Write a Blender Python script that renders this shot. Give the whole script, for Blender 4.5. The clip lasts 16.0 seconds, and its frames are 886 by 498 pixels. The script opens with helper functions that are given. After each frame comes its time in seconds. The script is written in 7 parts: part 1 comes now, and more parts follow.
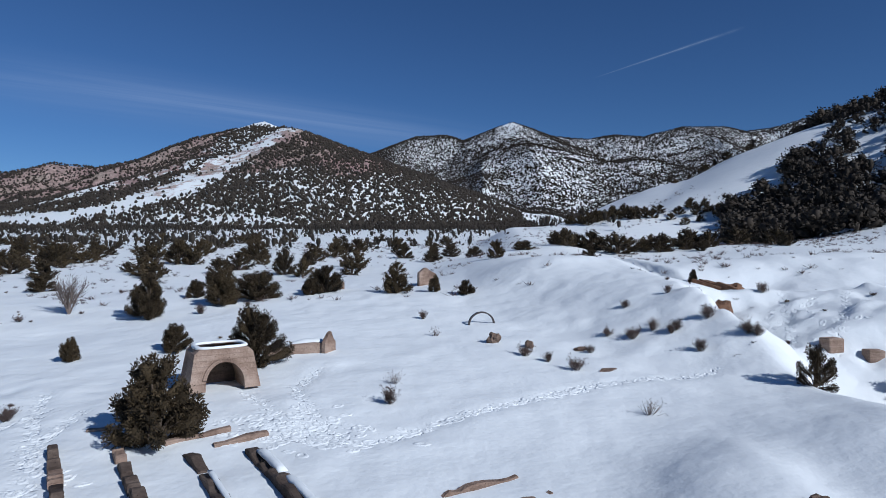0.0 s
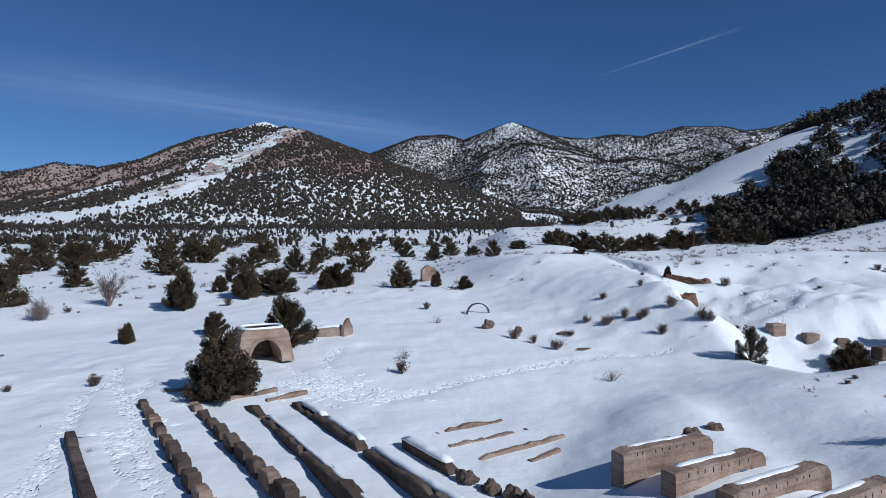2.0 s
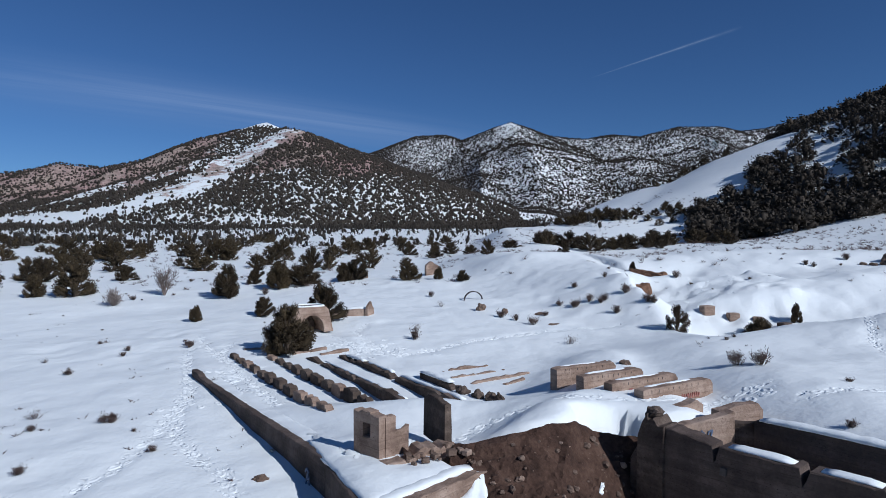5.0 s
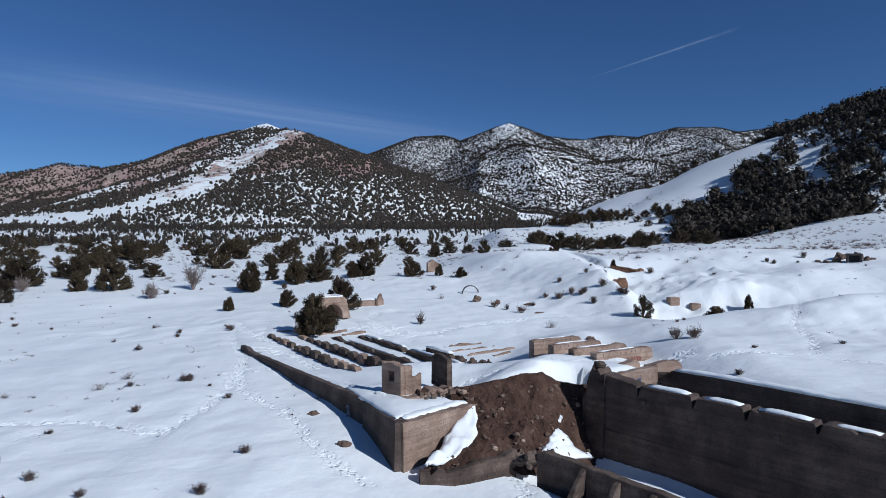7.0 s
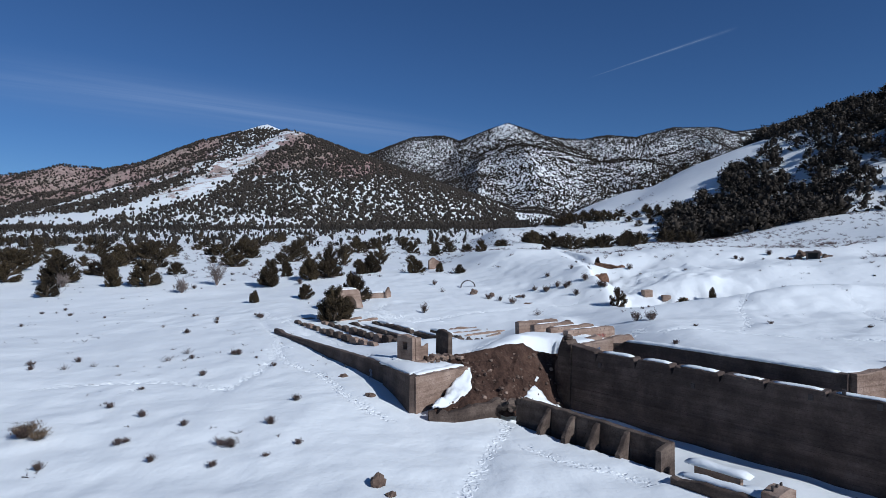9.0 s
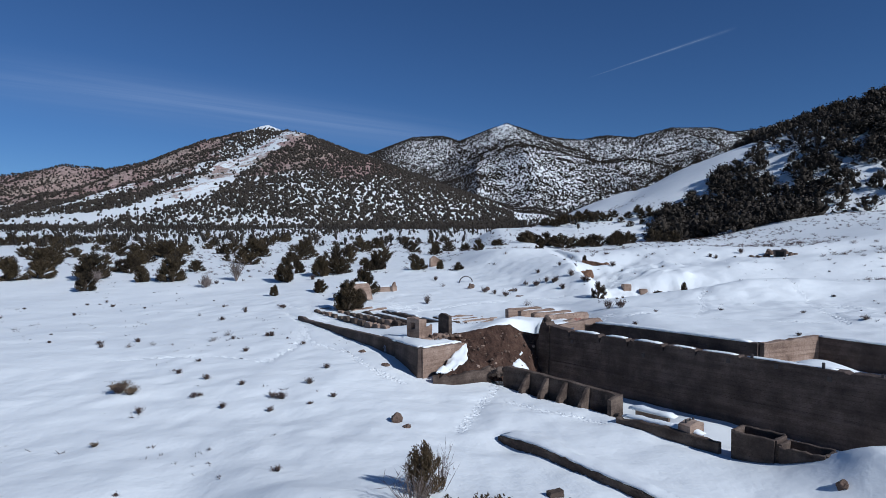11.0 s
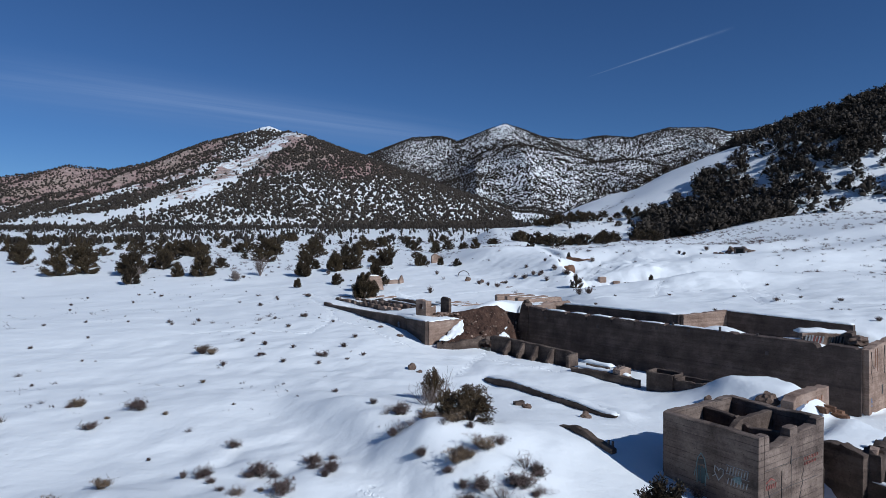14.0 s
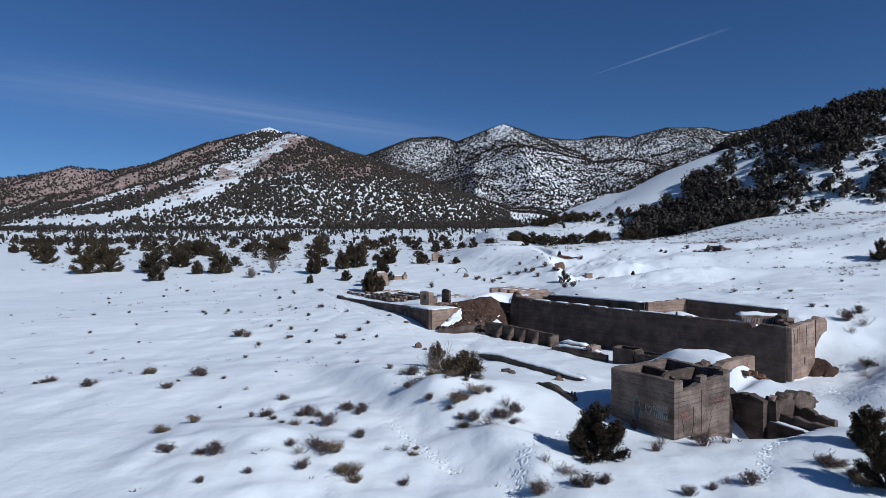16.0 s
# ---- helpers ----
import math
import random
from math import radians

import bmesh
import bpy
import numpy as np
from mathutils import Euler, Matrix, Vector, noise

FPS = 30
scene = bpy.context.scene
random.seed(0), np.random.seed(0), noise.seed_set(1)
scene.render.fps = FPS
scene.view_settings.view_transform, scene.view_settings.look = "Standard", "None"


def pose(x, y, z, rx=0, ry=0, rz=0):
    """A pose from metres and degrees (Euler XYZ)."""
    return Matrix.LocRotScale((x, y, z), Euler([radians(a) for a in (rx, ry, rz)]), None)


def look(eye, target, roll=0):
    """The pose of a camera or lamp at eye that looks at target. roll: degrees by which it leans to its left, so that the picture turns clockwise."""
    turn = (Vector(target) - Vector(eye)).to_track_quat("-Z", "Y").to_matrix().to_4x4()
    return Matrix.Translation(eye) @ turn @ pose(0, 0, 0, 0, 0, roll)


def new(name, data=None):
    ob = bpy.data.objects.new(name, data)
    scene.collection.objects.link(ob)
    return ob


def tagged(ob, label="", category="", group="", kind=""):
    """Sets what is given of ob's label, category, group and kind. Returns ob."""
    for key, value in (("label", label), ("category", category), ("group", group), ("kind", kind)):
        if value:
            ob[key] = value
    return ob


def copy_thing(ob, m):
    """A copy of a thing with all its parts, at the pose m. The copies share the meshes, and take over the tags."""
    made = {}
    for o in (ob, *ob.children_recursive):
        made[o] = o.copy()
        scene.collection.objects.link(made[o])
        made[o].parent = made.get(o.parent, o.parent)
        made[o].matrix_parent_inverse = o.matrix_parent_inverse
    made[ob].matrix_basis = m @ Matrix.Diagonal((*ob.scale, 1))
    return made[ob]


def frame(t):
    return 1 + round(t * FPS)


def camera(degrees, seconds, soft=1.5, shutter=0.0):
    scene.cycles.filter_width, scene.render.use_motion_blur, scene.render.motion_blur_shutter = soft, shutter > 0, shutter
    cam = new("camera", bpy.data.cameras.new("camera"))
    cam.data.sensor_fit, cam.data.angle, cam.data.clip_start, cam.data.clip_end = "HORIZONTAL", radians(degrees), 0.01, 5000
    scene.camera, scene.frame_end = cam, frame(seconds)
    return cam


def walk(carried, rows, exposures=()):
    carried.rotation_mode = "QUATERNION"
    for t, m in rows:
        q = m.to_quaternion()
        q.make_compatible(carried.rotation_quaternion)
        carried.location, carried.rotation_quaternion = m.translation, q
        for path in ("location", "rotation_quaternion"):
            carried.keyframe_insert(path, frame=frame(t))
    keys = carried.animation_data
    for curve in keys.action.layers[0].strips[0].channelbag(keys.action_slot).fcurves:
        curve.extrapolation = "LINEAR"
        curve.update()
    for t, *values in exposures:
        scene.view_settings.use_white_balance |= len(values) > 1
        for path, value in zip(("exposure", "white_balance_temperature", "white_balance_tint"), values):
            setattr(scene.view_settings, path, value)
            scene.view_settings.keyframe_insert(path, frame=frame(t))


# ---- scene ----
cam = camera(71.6, 16.0, soft=0.8)
PATH = [
    (0, (-1.123, -0.64, 9.835), (-1.194, 1.358, 9.811), 0.1),
    (0.5, (-1.085, -2.162, 9.844), (-1.157, -0.163, 9.819), 0.1),
    (1, (-1.053, -3.811, 9.852), (-1.124, -1.813, 9.827), 0.1),
    (1.5, (-1.024, -5.572, 9.86), (-1.095, -3.573, 9.834), 0.1),
    (2, (-0.998, -7.427, 9.867), (-1.069, -5.429, 9.841), 0.1),
    (2.5, (-0.975, -9.364, 9.874), (-1.045, -7.365, 9.847), 0.1),
    (3, (-0.954, -11.368, 9.88), (-1.023, -9.369, 9.853), 0.1),
    (3.5, (-0.934, -13.428, 9.885), (-1.003, -11.43, 9.858), 0.1),
    (4, (-0.915, -15.535, 9.89), (-0.983, -13.536, 9.862), 0.1),
    (4.5, (-0.897, -17.677, 9.894), (-0.964, -15.678, 9.866), 0.1),
    (5, (-0.878, -19.847, 9.897), (-0.945, -17.849, 9.869), 0.1),
    (5.5, (-0.86, -22.038, 9.9), (-0.925, -20.04, 9.872), 0.1),
    (6, (-0.841, -24.244, 9.902), (-0.905, -22.245, 9.874), 0.1),
    (6.5, (-0.821, -26.458, 9.903), (-0.885, -24.459, 9.875), 0.1),
    (7, (-0.8, -28.676, 9.903), (-0.863, -26.678, 9.875), 0.1),
    (7.5, (-0.778, -30.896, 9.903), (-0.841, -28.897, 9.874), 0.0),
    (8, (-0.755, -33.113, 9.902), (-0.817, -31.114, 9.873), 0.0),
    (8.5, (-0.731, -35.327, 9.9), (-0.792, -33.328, 9.871), 0.0),
    (9, (-0.706, -37.536, 9.897), (-0.766, -35.537, 9.868), 0.0),
    (9.5, (-0.68, -39.74, 9.893), (-0.739, -37.741, 9.864), -0.0),
    (10, (-0.652, -41.939, 9.889), (-0.711, -39.94, 9.859), -0.0),
    (10.5, (-0.624, -44.135, 9.884), (-0.683, -42.136, 9.853), -0.0),
    (11, (-0.596, -46.33, 9.877), (-0.654, -44.331, 9.847), -0.0),
    (11.5, (-0.567, -48.526, 9.87), (-0.624, -46.527, 9.839), -0.1),
    (12, (-0.538, -50.726, 9.862), (-0.595, -48.727, 9.831), -0.1),
    (12.5, (-0.51, -52.933, 9.853), (-0.567, -50.934, 9.822), -0.1),
    (13, (-0.483, -55.15, 9.843), (-0.539, -53.151, 9.811), -0.1),
    (13.5, (-0.457, -57.379, 9.832), (-0.513, -55.38, 9.8), -0.1),
    (14, (-0.433, -59.625, 9.82), (-0.488, -57.626, 9.788), -0.1),
    (14.5, (-0.412, -61.889, 9.807), (-0.466, -59.89, 9.774), -0.2),
    (15, (-0.394, -64.172, 9.792), (-0.448, -62.173, 9.76), -0.2),
    (15.5, (-0.379, -66.475, 9.777), (-0.433, -64.476, 9.745), -0.2),
    (16, (-0.37, -68.797, 9.761), (-0.422, -66.798, 9.729), -0.2),
]
walk(cam, [(t, look(eye, target, roll)) for t, eye, target, roll in PATH], [(0, 0.0, 5500, 10), (16, 0.0, 5500, 10)])

# ---- light ----
SUN_FROM = (0.79, -0.61)
SUN_HIGH = 33.0
world = bpy.data.worlds.new("sky")
scene.world = world
world.use_nodes = True
wn = world.node_tree
sky_node = wn.nodes.new("ShaderNodeTexSky")
sky_node.sky_type, sky_node.sun_disc = "NISHITA", False
sky_node.sun_elevation, sky_node.sun_rotation = radians(SUN_HIGH), math.atan2(SUN_FROM[0], SUN_FROM[1])
sky_node.altitude, sky_node.air_density, sky_node.dust_density, sky_node.ozone_density = 2000, 1.0, 0.0, 8.0
wn.nodes["Background"].inputs[1].default_value = 0.054
wn.links.new(sky_node.outputs[0], wn.nodes["Background"].inputs[0])
sun_lamp = bpy.data.lights.new("sun", "SUN")
sun_lamp.energy, sun_lamp.angle, sun_lamp.color = 3.8, radians(0.53), (1.0, 0.953, 0.89)
sun = new("sun", sun_lamp)
sun.matrix_world = look((SUN_FROM[0] * 100, SUN_FROM[1] * 100, math.tan(radians(SUN_HIGH)) * 100.4), (0, 0, 0))
scene.view_settings.exposure = 0.0

# ---- materials ----


def shader(name):
    m = bpy.data.materials.new(name)
    m.use_nodes = True
    return m, m.node_tree, m.node_tree.nodes["Principled BSDF"]


def node(nt, kind, **inputs):
    n = nt.nodes.new("ShaderNode" + kind)
    for key, value in inputs.items():
        sock = n.inputs[key.replace("_", " ")]
        if isinstance(value, bpy.types.NodeSocket):
            nt.links.new(value, sock)
        else:
            sock.default_value = value
    return n


def ramp(nt, fac, stops):
    n = nt.nodes.new("ShaderNodeValToRGB")
    while len(n.color_ramp.elements) < len(stops):
        n.color_ramp.elements.new(0.5)
    for e, (p, c) in zip(n.color_ramp.elements, stops):
        e.position, e.color = p, (*c, 1)
    nt.links.new(fac, n.inputs[0])
    return n.outputs[0]


def mixed(nt, fac, a, b, how="MIX"):
    n = nt.nodes.new("ShaderNodeMix")
    n.data_type, n.blend_type = "RGBA", how
    for sock, value in ((n.inputs[0], fac), (n.inputs[6], a), (n.inputs[7], b)):
        if isinstance(value, bpy.types.NodeSocket):
            nt.links.new(value, sock)
        else:
            sock.default_value = value if not isinstance(value, tuple) else (*value, 1)
    return n.outputs[2]


def maths(nt, how, a, b=0.0, clamp=False):
    n = nt.nodes.new("ShaderNodeMath")
    n.operation, n.use_clamp = how, clamp
    for sock, value in zip(n.inputs, (a, b)):
        if isinstance(value, bpy.types.NodeSocket):
            nt.links.new(value, sock)
        else:
            sock.default_value = value
    return n.outputs[0]


def place(nt):
    return nt.nodes.new("ShaderNodeNewGeometry").outputs["Position"]


def noise_at(nt, scale, detail=4.0, rough=0.55, vector=None):
    return node(nt, "TexNoise", Vector=vector or place(nt), Scale=scale, Detail=detail, Roughness=rough).outputs[0]


def bumped(nt, bsdf, height, strength, distance, before=None):
    b = node(nt, "Bump", Height=height, Strength=strength, Distance=distance)
    if before is not None:
        nt.links.new(before, b.inputs["Normal"])
    nt.links.new(b.outputs[0], bsdf.inputs["Normal"])
    return b.outputs[0]


def earthy(name, dark, mid, light, scale, rough=0.9, relief=0.04, fine=14.0):
    m, nt, bsdf = shader(name)
    big, small = noise_at(nt, scale, 6), noise_at(nt, fine, 5, 0.65)
    col = ramp(nt, maths(nt, "ADD", maths(nt, "MULTIPLY", big, 0.6), maths(nt, "MULTIPLY", small, 0.4)), [(0.3, dark), (0.5, mid), (0.7, light)])
    nt.links.new(col, bsdf.inputs["Base Color"])
    bsdf.inputs["Roughness"].default_value = rough
    bsdf.inputs["Specular IOR Level"].default_value = 0.25
    bumped(nt, bsdf, small, 0.8, relief)
    return m


def concrete(name, dark, mid, light, boards=0.0):
    """Old board-marked concrete: broad stains, fine aggregate, pits and, where boards is set, the lines of the form boards."""
    m, nt, bsdf = shader(name)
    pos = place(nt)
    big, small = noise_at(nt, 0.7, 7, 0.6), noise_at(nt, 9.0, 6, 0.7)
    streak = node(nt, "Mapping", Vector=pos, Scale=(1.1, 1.1, 0.45)).outputs[0]
    runs = noise_at(nt, 1.0, 5, 0.6, streak)
    flat = node(nt, "Mapping", Vector=pos, Scale=(0.25, 0.25, 3.4)).outputs[0]
    layers = noise_at(nt, 1.0, 3, 0.5, flat)
    val = maths(nt, "ADD", maths(nt, "MULTIPLY", big, 0.46), maths(nt, "MULTIPLY", runs, 0.14))
    val = maths(nt, "ADD", val, maths(nt, "MULTIPLY", small, 0.2))
    val = maths(nt, "ADD", val, maths(nt, "MULTIPLY", layers, 0.22))
    col = ramp(nt, val, [(0.38, dark), (0.5, mid), (0.63, light)])
    pits = node(nt, "TexVoronoi", Vector=pos, Scale=7.0).outputs["Distance"]
    col = mixed(nt, maths(nt, "LESS_THAN", pits, 0.12), col, dark)
    if boards:
        z = node(nt, "SeparateXYZ", Vector=pos).outputs[2]
        wob = maths(nt, "ADD", z, maths(nt, "MULTIPLY", noise_at(nt, 0.5, 2), 0.08))
        saw = maths(nt, "FRACT", maths(nt, "MULTIPLY", wob, 3.6))
        worn = ramp(nt, noise_at(nt, 1.3, 4, 0.6), [(0.42, (0, 0, 0)), (0.6, (1, 1, 1))])
        line = maths(nt, "MULTIPLY", maths(nt, "LESS_THAN", saw, 0.13), maths(nt, "MULTIPLY", worn, 0.7 * boards))
        col = mixed(nt, line, col, dark)
    nt.links.new(col, bsdf.inputs["Base Color"])
    bsdf.inputs["Roughness"].default_value = 0.92
    bsdf.inputs["Specular IOR Level"].default_value = 0.2
    n1 = bumped(nt, bsdf, noise_at(nt, 2.3, 5, 0.65), 0.7, 0.12)
    n1 = bumped(nt, bsdf, small, 0.8, 0.04, n1)
    if boards:
        n1 = bumped(nt, bsdf, maths(nt, "LESS_THAN", saw, 0.10), 0.9 * boards, 0.05, n1)
    bumped(nt, bsdf, layers, 0.5, 0.08, n1)
    return m


def snow_surface(name, terrain=False):
    m, nt, bsdf = shader(name)
    bsdf.inputs["Roughness"].default_value = 0.6
    bsdf.inputs["Specular IOR Level"].default_value = 0.3
    tint = ramp(nt, noise_at(nt, 0.35, 5, 0.6), [(0.3, (0.81, 0.83, 0.812)), (0.7, (0.86, 0.875, 0.85))])
    nt.links.new(tint, bsdf.inputs["Base Color"])
    n1 = bumped(nt, bsdf, noise_at(nt, 0.22, 4, 0.55), 0.4, 0.2)
    n1 = bumped(nt, bsdf, noise_at(nt, 0.9, 4, 0.5), 0.5, 0.17, n1)
    n1 = bumped(nt, bsdf, noise_at(nt, 4.2, 4, 0.55), 0.32, 0.03, n1)
    n1 = bumped(nt, bsdf, noise_at(nt, 15.0, 3, 0.5), 0.2, 0.01, n1)
    if not terrain:
        return m
    trod = nt.nodes.new("ShaderNodeAttribute")
    trod.attribute_name = "trod"
    wob = node(nt, "VectorMath", Vector=place(nt))
    wob.operation = "ADD"
    warp = node(nt, "TexNoise", Vector=place(nt), Scale=0.9)
    nt.links.new(warp.outputs["Color"], wob.inputs[1])
    prints = node(nt, "TexVoronoi", Vector=wob.outputs[0], Scale=3.3).outputs["Distance"]
    dents = maths(nt, "MULTIPLY", ramp(nt, prints, [(0.05, (0, 0, 0)), (0.42, (1, 1, 1))]), 1.0)
    b = node(nt, "Bump", Height=dents, Distance=0.12)
    nt.links.new(maths(nt, "MULTIPLY", trod.outputs["Fac"], 0.65), b.inputs["Strength"])
    nt.links.new(n1, b.inputs["Normal"])
    nt.links.new(b.outputs[0], bsdf.inputs["Normal"])
    # bare ground where the sun has melted the mountain sides free
    bare = nt.nodes.new("ShaderNodeAttribute")
    bare.attribute_name = "bare"
    earth = nt.nodes.new("ShaderNodeBsdfPrincipled")
    earth.inputs["Roughness"].default_value = 0.95
    earth.inputs["Specular IOR Level"].default_value = 0.1
    hue = ramp(nt, noise_at(nt, 0.012, 3), [(0.38, (0.48, 0.385, 0.31)), (0.5, (0.47, 0.345, 0.295)), (0.62, (0.45, 0.31, 0.275))])
    grain = ramp(nt, noise_at(nt, 0.12, 6, 0.7), [(0.3, (0.45, 0.45, 0.45)), (0.65, (1.15, 1.15, 1.15))])
    nt.links.new(mixed(nt, 1.0, hue, grain, "MULTIPLY"), earth.inputs["Base Color"])
    eb = node(nt, "Bump", Height=noise_at(nt, 0.08, 7, 0.7), Strength=1.0, Distance=6.0)
    nt.links.new(eb.outputs[0], earth.inputs["Normal"])
    patch = maths(nt, "ADD", maths(nt, "MULTIPLY", noise_at(nt, 0.06, 6, 0.75), 1.6), -0.8)
    fac = maths(nt, "ADD", bare.outputs["Fac"], patch)
    fac = ramp(nt, fac, [(0.44, (0, 0, 0)), (0.56, (1, 1, 1))])
    mix = nt.nodes.new("ShaderNodeMixShader")
    nt.links.new(fac, mix.inputs[0])
    nt.links.new(bsdf.outputs[0], mix.inputs[1])
    nt.links.new(earth.outputs[0], mix.inputs[2])
    nt.links.new(mix.outputs[0], nt.nodes["Material Output"].inputs[0])
    return m


def leafy(name, dark, light, rough=0.75):
    m, nt, bsdf = shader(name)
    g = nt.nodes.new("ShaderNodeNewGeometry")
    o = nt.nodes.new("ShaderNodeObjectInfo")
    v = maths(nt, "ADD", maths(nt, "MULTIPLY", g.outputs["Random Per Island"], 0.6), maths(nt, "MULTIPLY", o.outputs["Random"], 0.4))
    nt.links.new(ramp(nt, v, [(0.1, dark), (0.9, light)]), bsdf.inputs["Base Color"])
    bsdf.inputs["Roughness"].default_value = rough
    bsdf.inputs["Specular IOR Level"].default_value = 0.2
    return m


def plain(name, colour, rough=0.7):
    m, nt, bsdf = shader(name)
    v = ramp(nt, noise_at(nt, 12.0, 5, 0.6), [(0.3, tuple(c * 0.7 for c in colour)), (0.7, tuple(min(1, c * 1.15) for c in colour))])
    nt.links.new(v, bsdf.inputs["Base Color"])
    bsdf.inputs["Roughness"].default_value = rough
    return m


SNOW_LAND = snow_surface("snow_land", True)
SNOW = snow_surface("snow")
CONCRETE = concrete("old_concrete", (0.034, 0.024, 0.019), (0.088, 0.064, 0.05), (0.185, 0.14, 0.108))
# board-marked concrete for walls turned from the sun, shade darkened into its colours
BOARDED_SHADE = concrete("board_marked_shade_concrete", (0.046, 0.034, 0.028), (0.086, 0.063, 0.052), (0.155, 0.116, 0.095), 0.6)
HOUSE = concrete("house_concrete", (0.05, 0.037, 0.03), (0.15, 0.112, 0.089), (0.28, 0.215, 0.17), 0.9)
# lighter tan concrete, its colours raised for sunlit faces
PALE_LIT = concrete("pale_lit_concrete", (0.122, 0.078, 0.057), (0.262, 0.182, 0.134), (0.41, 0.307, 0.237), 0.6)
DIRT = earthy("red_brown_dirt", (0.024, 0.013, 0.009), (0.062, 0.034, 0.023), (0.125, 0.075, 0.052), 0.9, 0.95, 0.10, 6.0)
ROCK = earthy("brown_rock", (0.07, 0.045, 0.033), (0.14, 0.095, 0.07), (0.22, 0.16, 0.12), 1.2, 0.9, 0.05)
BARK = earthy("grey_bark", (0.05, 0.035, 0.026), (0.10, 0.075, 0.055), (0.17, 0.13, 0.10), 6.0)
WOOD = earthy("weathered_wood", (0.07, 0.035, 0.02), (0.16, 0.085, 0.05), (0.26, 0.16, 0.10), 3.0)
JUNIPER = leafy("juniper_green", (0.014, 0.0105, 0.0068), (0.080, 0.056, 0.028))
DARKWOOD = leafy("far_juniper_green", (0.017, 0.014, 0.011), (0.060, 0.047, 0.034))
JUNIPER_DRY = leafy("brownish_juniper", (0.026, 0.018, 0.010), (0.135, 0.092, 0.048))
SAGE = leafy("sage_grey", (0.055, 0.036, 0.032), (0.165, 0.115, 0.10))
TAN = leafy("dry_grass_tan", (0.13, 0.085, 0.048), (0.30, 0.215, 0.13))
TWIG = leafy("bare_twig_grey", (0.12, 0.09, 0.075), (0.26, 0.215, 0.19))
IRON = plain("rusty_iron", (0.06, 0.045, 0.04), 0.6)
PAINT_RED = plain("faded_red_paint", (0.27, 0.085, 0.065), 0.6)
PAINT_WHITE = plain("white_paint", (0.33, 0.33, 0.32), 0.6)
PAINT_BLUE = plain("faded_blue_paint", (0.11, 0.14, 0.21), 0.6)
PAINT_TEAL = plain("teal_paint", (0.15, 0.22, 0.215), 0.6)
PAINT_DARKTEAL = plain("dark_teal_paint", (0.03, 0.062, 0.066), 0.6)
PAINT_BLACK = plain("black_paint", (0.03, 0.03, 0.03), 0.6)
PAINT_ORANGE = plain("orange_paint", (0.34, 0.16, 0.08), 0.6)

# ---- lie of the land ----
def sst(a, b, v):
    t = np.clip((v - a) / (b - a), 0.0, 1.0)
    return t * t * (3 - 2 * t)


def blob(x, y, cx, cy, rx, ry, turn=0.0):
    c, s = math.cos(math.radians(turn)), math.sin(math.radians(turn))
    u, v = (x - cx) * c + (y - cy) * s, -(x - cx) * s + (y - cy) * c
    return np.exp(-((u / rx) ** 2 + (v / ry) ** 2))


def side(x, y, a, b):
    """Signed distance from the line a-b (positive to the right of it) and the way along it in metres."""
    dx, dy = b[0] - a[0], b[1] - a[1]
    n = math.hypot(dx, dy)
    return ((x - a[0]) * dy - (y - a[1]) * dx) / n, ((x - a[0]) * dx + (y - a[1]) * dy) / n


def lattice(ix, iy, seed):
    h = (ix.astype(np.int64) * 374761393 + iy.astype(np.int64) * 668265263 + seed * 974711) & 0x7FFFFFFF
    h = ((h ^ (h >> 13)) * 1274126177) & 0x7FFFFFFF
    return ((h ^ (h >> 16)) & 0xFFFF) / 65535.0


def vnoise(x, y, seed=0):
    x, y = np.asarray(x, float), np.asarray(y, float)
    ix, iy = np.floor(x), np.floor(y)
    fx, fy = x - ix, y - iy
    fx, fy = fx * fx * (3 - 2 * fx), fy * fy * (3 - 2 * fy)
    a, b = lattice(ix, iy, seed), lattice(ix + 1, iy, seed)
    c, d = lattice(ix, iy + 1, seed), lattice(ix + 1, iy + 1, seed)
    return (a + (b - a) * fx) * (1 - fy) + (c + (d - c) * fx) * fy - 0.5


def fbm(x, y, scale, octaves, seed=0):
    total, amp, f = 0.0, 1.0, 1.0 / scale
    for k in range(octaves):
        total = total + amp * vnoise(x * f + 17.3 * k, y * f - 9.1 * k, seed + k)
        amp, f = amp * 0.5, f * 2.0
    return total


def ridge(x, y, nodes, slope, steepen=0.0):
    best = np.full(np.shape(x), -1e9)
    for (ax, ay, az), (bx, by, bz) in zip(nodes, nodes[1:]):
        dx, dy = bx - ax, by - ay
        t = np.clip(((x - ax) * dx + (y - ay) * dy) / (dx * dx + dy * dy), 0, 1)
        d = np.hypot(x - ax - t * dx, y - ay - t * dy)
        best = np.maximum(best, az + t * (bz - az) - slope * d - steepen * d * d)
    return best


WALL_A = ((-17.5, 17.6), (-5.6, 2.0), (-3.5, -2.0))
LONG_A, LONG_B = (5.9, 4.3), (26.5, -18.0)
BACK_A, BACK_B = (8.4, 6.2), (18.3, -7.0)
DIRT_A, DIRT_B = (0.1, 2.4), (5.9, 4.3)

YARD = ((17.0, -27.5), (18.55, -30.6), (23.05, -27.1))
STEP = ((18.75, -30.3), (21.3, -34.5))

